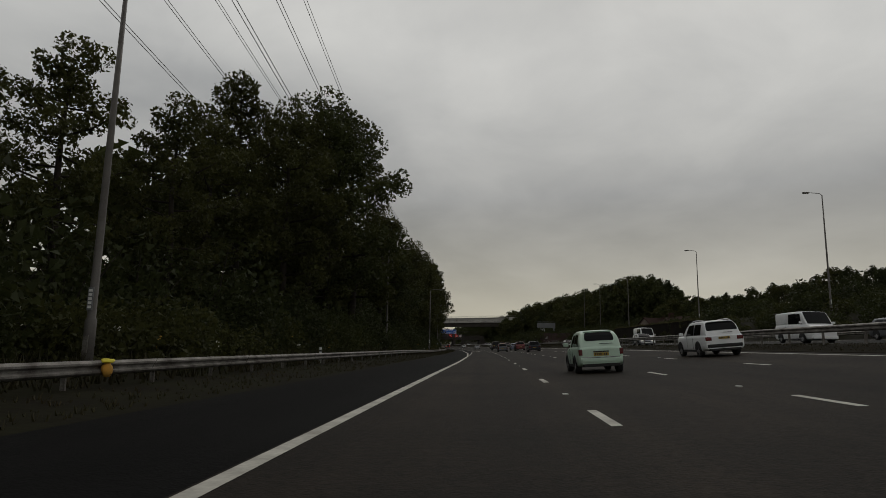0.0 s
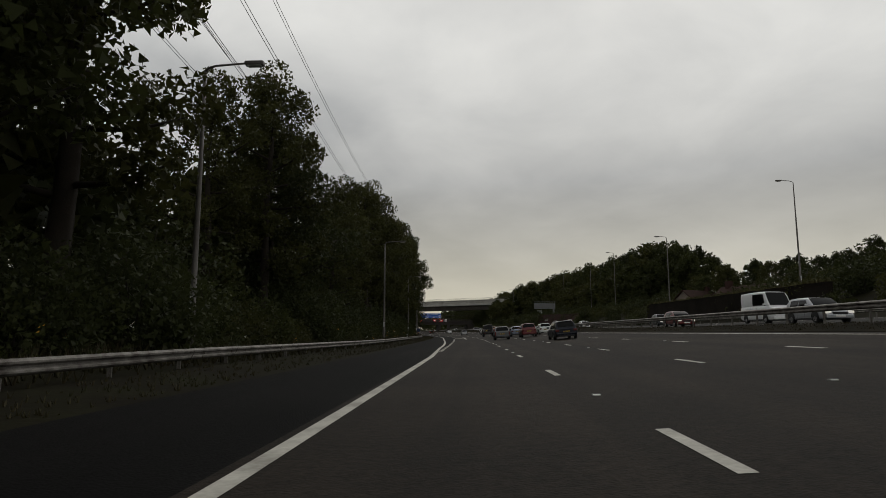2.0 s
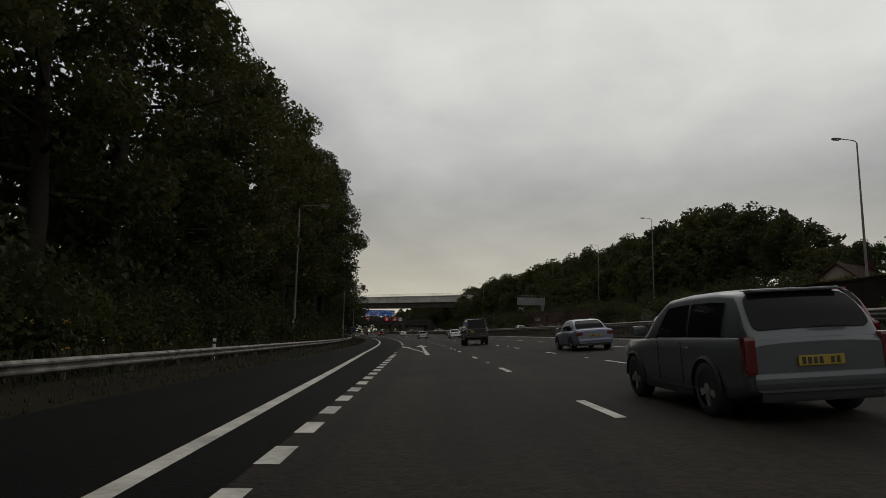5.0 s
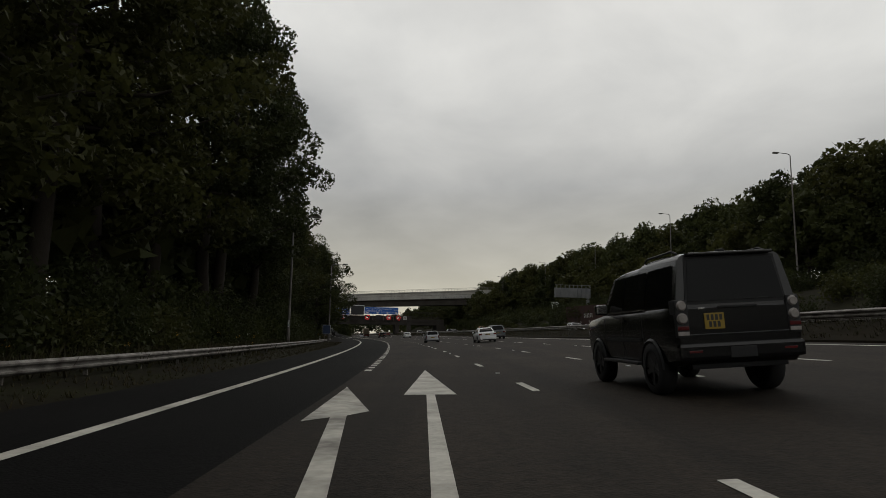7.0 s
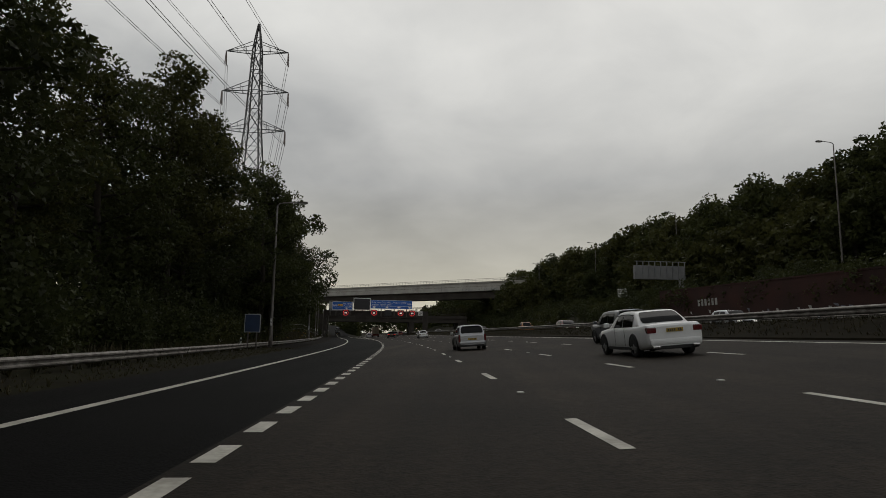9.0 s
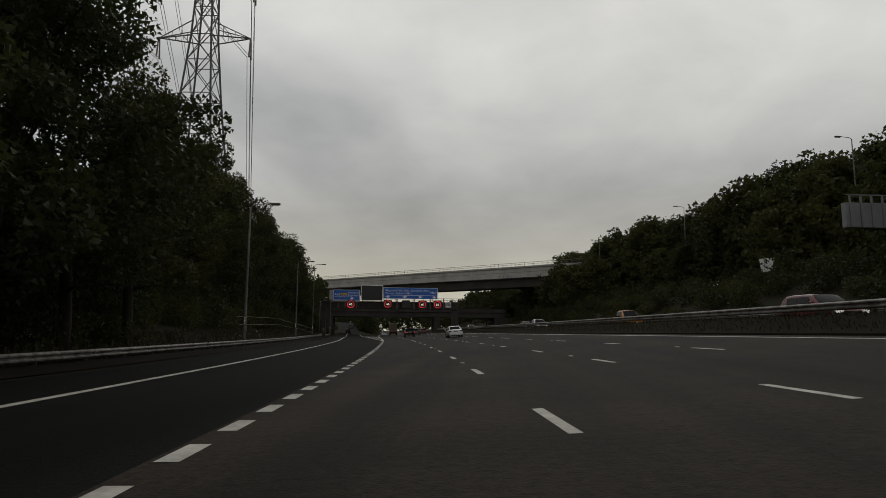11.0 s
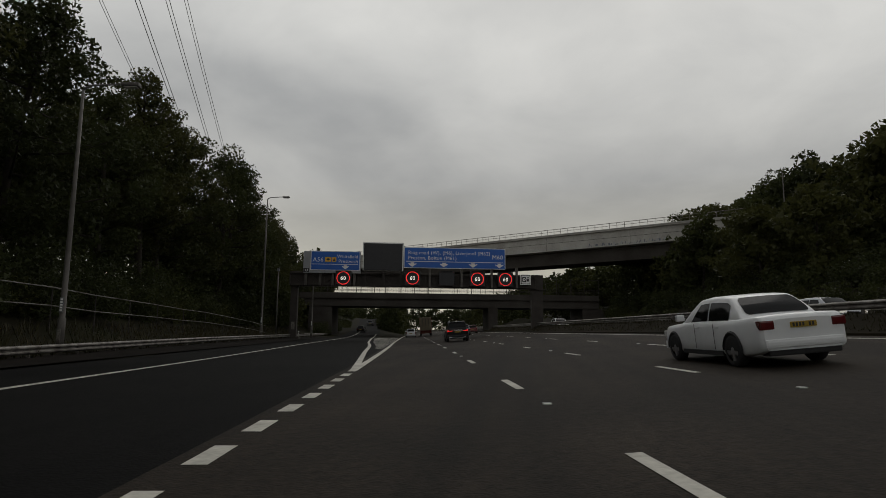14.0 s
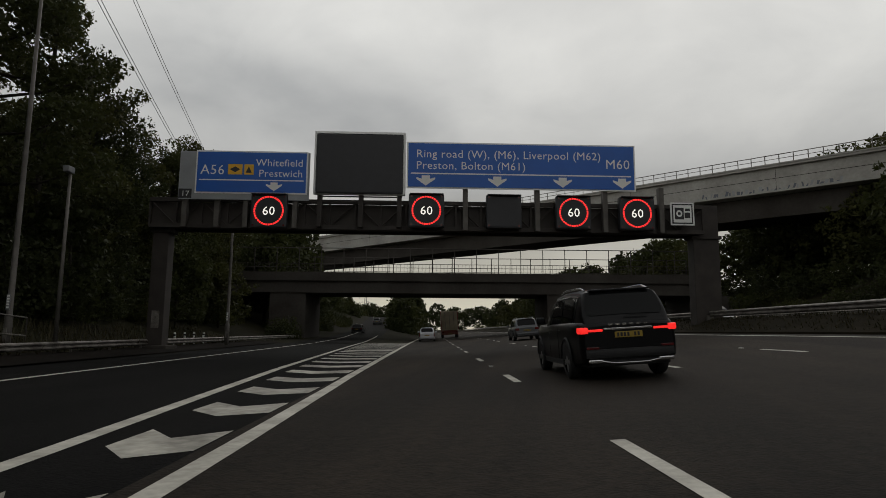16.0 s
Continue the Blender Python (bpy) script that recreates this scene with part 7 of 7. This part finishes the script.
def build_traffic():
    car("small_hatchback", "small rounded mint green hatchback with a dark rear window", "car", on_road(20.4 + 1.78, 2.3), P_MINT, 3.55, 1.63, 1.5, 0.93, BUBBLE, nose=0.8, wheel_r=0.29, lights="small", rear="hatch", plate_z=0.66, frame_w=0.27, tuck=0.84, rear_glass=(0.34, 0.82))
    car("family_suv", "white compact sport utility car with roof rails", "car", on_road(28.0 + 2.26, 9.35), P_WHITE, 4.52, 1.84, 1.68, 1.02, HATCH, nose=0.95, wheel_r=0.35, lights="block", rear="hatch", clear=0.26, rails=M["chrome"], plate_z=0.86, dark_skirt=True, frame_w=0.08, rear_glass=(0.3, 0.86), tuck=0.9)
    car("estate_car", "dark navy estate car with chrome window trim", "car", on_road(91.0 + 2.4, 5.7), P_NAVY, 4.92, 1.85, 1.49, 0.92, WAGON, nose=0.78, wheel_r=0.34, lights="block", rear="wagon", trim=M["chrome"], rails=M["chrome"])
    off_roader(on_road(156.9 + 2.4, 2.6))
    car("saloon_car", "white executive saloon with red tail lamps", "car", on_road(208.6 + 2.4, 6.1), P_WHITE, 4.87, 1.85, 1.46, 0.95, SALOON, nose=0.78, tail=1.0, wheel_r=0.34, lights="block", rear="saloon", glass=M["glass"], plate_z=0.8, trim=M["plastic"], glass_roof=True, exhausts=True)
    car("large_suv", "black seven seat sport utility car with lit red tail lamps", "car", on_road(351.2 + 2.4, 2.0), P_BLACK, 4.85, 1.92, 1.74, 1.1, WAGON, nose=1.04, wheel_r=0.38, clear=0.26, lights="slim", lit=True, rear="wagon", trim=M["chrome"], rails=M["chrome"], bars=6, plate_z=0.84, skid=True, dark_skirt=True, frame_w=0.1, rear_glass=(0.2, 0.88))
    car("silver_hatchback", "silver family hatchback ahead in the near lane", "car", on_road(405 + 2.1, -2.2), P_SILVER, 4.2, 1.77, 1.5, 0.96, HATCH, nose=0.82, wheel_r=0.32, lights="tall")
    car("dark_suv", "dark grey sport utility car ahead in the third lane", "car", on_road(385 + 2.3, 5.5), P_GREY, 4.6, 1.88, 1.65, 1.02, HATCH, nose=0.95, wheel_r=0.36, clear=0.26, rails=M["chrome"])
    car("red_suv", "dark red sport utility car in the third lane", "car", on_road(119, 5.5), P_RED, 4.5, 1.86, 1.66, 1.02, HATCH, nose=0.95, wheel_r=0.35, clear=0.26, frame_w=0.1, rear_glass=(0.28, 0.86))
    car("dark_hatchback", "dark grey hatchback in the second lane", "car", on_road(114, 1.9), P_GREY, 4.2, 1.77, 1.5, 0.95, HATCH, nose=0.82, lights="tall", frame_w=0.1)
    car("white_hatchback", "white hatchback in the outer lane", "car", on_road(131, 9.2), P_WHITE, 4.3, 1.8, 1.5, 0.96, HATCH, nose=0.82, frame_w=0.1, rear_glass=(0.25, 0.86))
    car("city_car", "silver hatchback in the second lane", "car", on_road(229, 2.0), P_SILVER, 4.1, 1.76, 1.5, 0.95, HATCH, nose=0.82, lights="tall", frame_w=0.1)
    car("red_hatchback", "dark red hatchback far ahead in the outer lane", "car", on_road(412, 9.2), P_RED, 4.2, 1.78, 1.48, 0.94, HATCH, nose=0.8)
    car("grey_suv", "grey sport utility car in the outer lane", "car", on_road(222, 9.2), P_GREY, 4.5, 1.85, 1.66, 1.02, HATCH, nose=0.95, wheel_r=0.35, clear=0.26)
    car("blue_saloon", "blue-grey saloon in the third lane", "car", on_road(135.5, 5.6), P_BLUE, 4.7, 1.82, 1.45, 0.93, SALOON, nose=0.78, tail=0.97, rear="saloon")
    # saloon_car added a second time, at a later place of the same car
    car("white_saloon", "white saloon again, at its later place in the third lane", "car", on_road(312.4, 5.6), P_WHITE, 4.75, 1.83, 1.46, 0.95, SALOON, nose=0.78, tail=1.0, wheel_r=0.33, lights="block", rear="saloon", plate_z=0.8)
    m = facing(440, -14.0, climb(440) + 0.03)
    car("slip_road_car", "dark car climbing the exit road", "car", m, P_BLACK, 4.4, 1.8, 1.5, 0.95, HATCH, nose=0.8)
    m = facing(488, -15.5, climb(488) + 0.03)
    car("slip_road_car", "dark car further up the exit road", "car", m, P_GREY, 4.4, 1.8, 1.5, 0.95, HATCH, nose=0.8)

    def come(s, u):
        return facing(s, u, right_z(s, u) + 0.02, math.pi)

    oncoming = "oncoming traffic"
    car("panel_van", "white panel van in the oncoming carriageway", "van", come(44, 20.9), P_WHITE, 5.2, 2.0, 2.2, 1.3, VAN, nose=1.15, wheel_r=0.35, rear="van", oncoming=True, group=oncoming)
    car("oncoming_car", "dark green estate in the oncoming carriageway", "car", come(41, 25.6), P_GREY, 4.5, 1.8, 1.5, 0.94, WAGON, oncoming=True, group=oncoming)
    car("oncoming_car", "blue-grey car in the oncoming carriageway", "car", come(52.5, 18.0), P_BLUE, 4.4, 1.8, 1.48, 0.94, HATCH, oncoming=True, group=oncoming)
    car("panel_van", "white high roof van in the oncoming carriageway", "van", come(92, 22.0), P_WHITE, 5.6, 2.0, 2.5, 1.35, VAN, nose=1.15, rear="van", oncoming=True, group=oncoming)
    car("pickup_truck", "orange double cab pickup in the oncoming carriageway", "pickup", come(297, 22.4), P_ORANGE, 5.2, 1.86, 1.78, 1.08, PICKUP, nose=1.0, tail=1.06, wheel_r=0.37, clear=0.3, rear="saloon", oncoming=True, group=oncoming, arch_m=M["plastic"])
    for k, (s, u, p, kind) in enumerate(((78, 18.1, P_SILVER, HATCH), (101, 18.0, P_RED, HATCH), (118, 21.8, P_GREY, SALOON), (163, 21.9, P_WHITE, HATCH), (238, 24.5, P_SILVER, HATCH), (262, 18.2, P_RED, HATCH), (318, 18.3, P_WHITE, SALOON), (333, 22.3, P_SILVER, HATCH), (352, 25.0, P_GREY, HATCH), (384, 19.0, P_WHITE, HATCH))):
        word = {P_SILVER: "silver", P_RED: "dark red", P_GREY: "grey", P_WHITE: "white"}[p]
        car("oncoming_car", word + " car in the oncoming carriageway behind the steel barrier", "car", come(s, u), p, 4.3, 1.78, 1.5, 0.94, kind, rear="saloon" if kind is SALOON else "hatch", oncoming=True, group=oncoming)

    # the lorry far ahead
    t = empty("lorry", "cream box lorry with a dark red underframe far ahead", "lorry", "traffic on the motorway", m=on_road(428, 0.9))
    part("cargo_box", box_bm(-1.25, 1.25, 0, 7.5, 1.15, 3.9, 0.06), M["cream"], t)
    for x in (-0.62, 0.0, 0.62):
        part("door_bar", tube_bm([(x, -0.03, 1.3), (x, -0.03, 3.8)], 0.03, 6), M["steel"], t)
    for x in (-1.22, 1.22):
        part("corner_post", box_bm(x - 0.05, x + 0.05, -0.03, 0.05, 1.1, 3.92, 0.01), M["lorry_red"], t)
    part("underframe", box_bm(-1.1, 1.1, 0.1, 8.6, 0.75, 1.14, 0.03), M["lorry_red"], t)
    part("bumper_bar", box_bm(-1.2, 1.2, -0.05, 0.1, 0.5, 0.75, 0.03), M["lorry_red"], t)
    part("cab", box_bm(-1.22, 1.22, 7.7, 9.6, 0.7, 3.3, 0.15), M["lorry_red"], t)
    part("windscreen", box_bm(-1.1, 1.1, 9.58, 9.63, 1.9, 3.0, 0.02), M["glass"], t)
    for x in (-1.0, 1.0):
        part("tail_light", box_bm(x - 0.15, x + 0.15, -0.08, -0.04, 0.78, 0.95, 0.02), M["tail"], t)
        for y in (1.4, 2.7, 8.6):
            wheel(t, x * 1.08, y, 0.5, 0.3, M["rim_dark"])
    p = part("number_plate", box_bm(-0.26, 0.26, -0.07, -0.05, 0.56, 0.67, 0.005), M["plate_y"], t)
    for k in range(6):
        part("character_bar", box_bm(-0.2 + k * 0.07, -0.16 + k * 0.07, -0.074, -0.069, 0.58, 0.65, 0), M["sign_black"], p)


build_traffic()
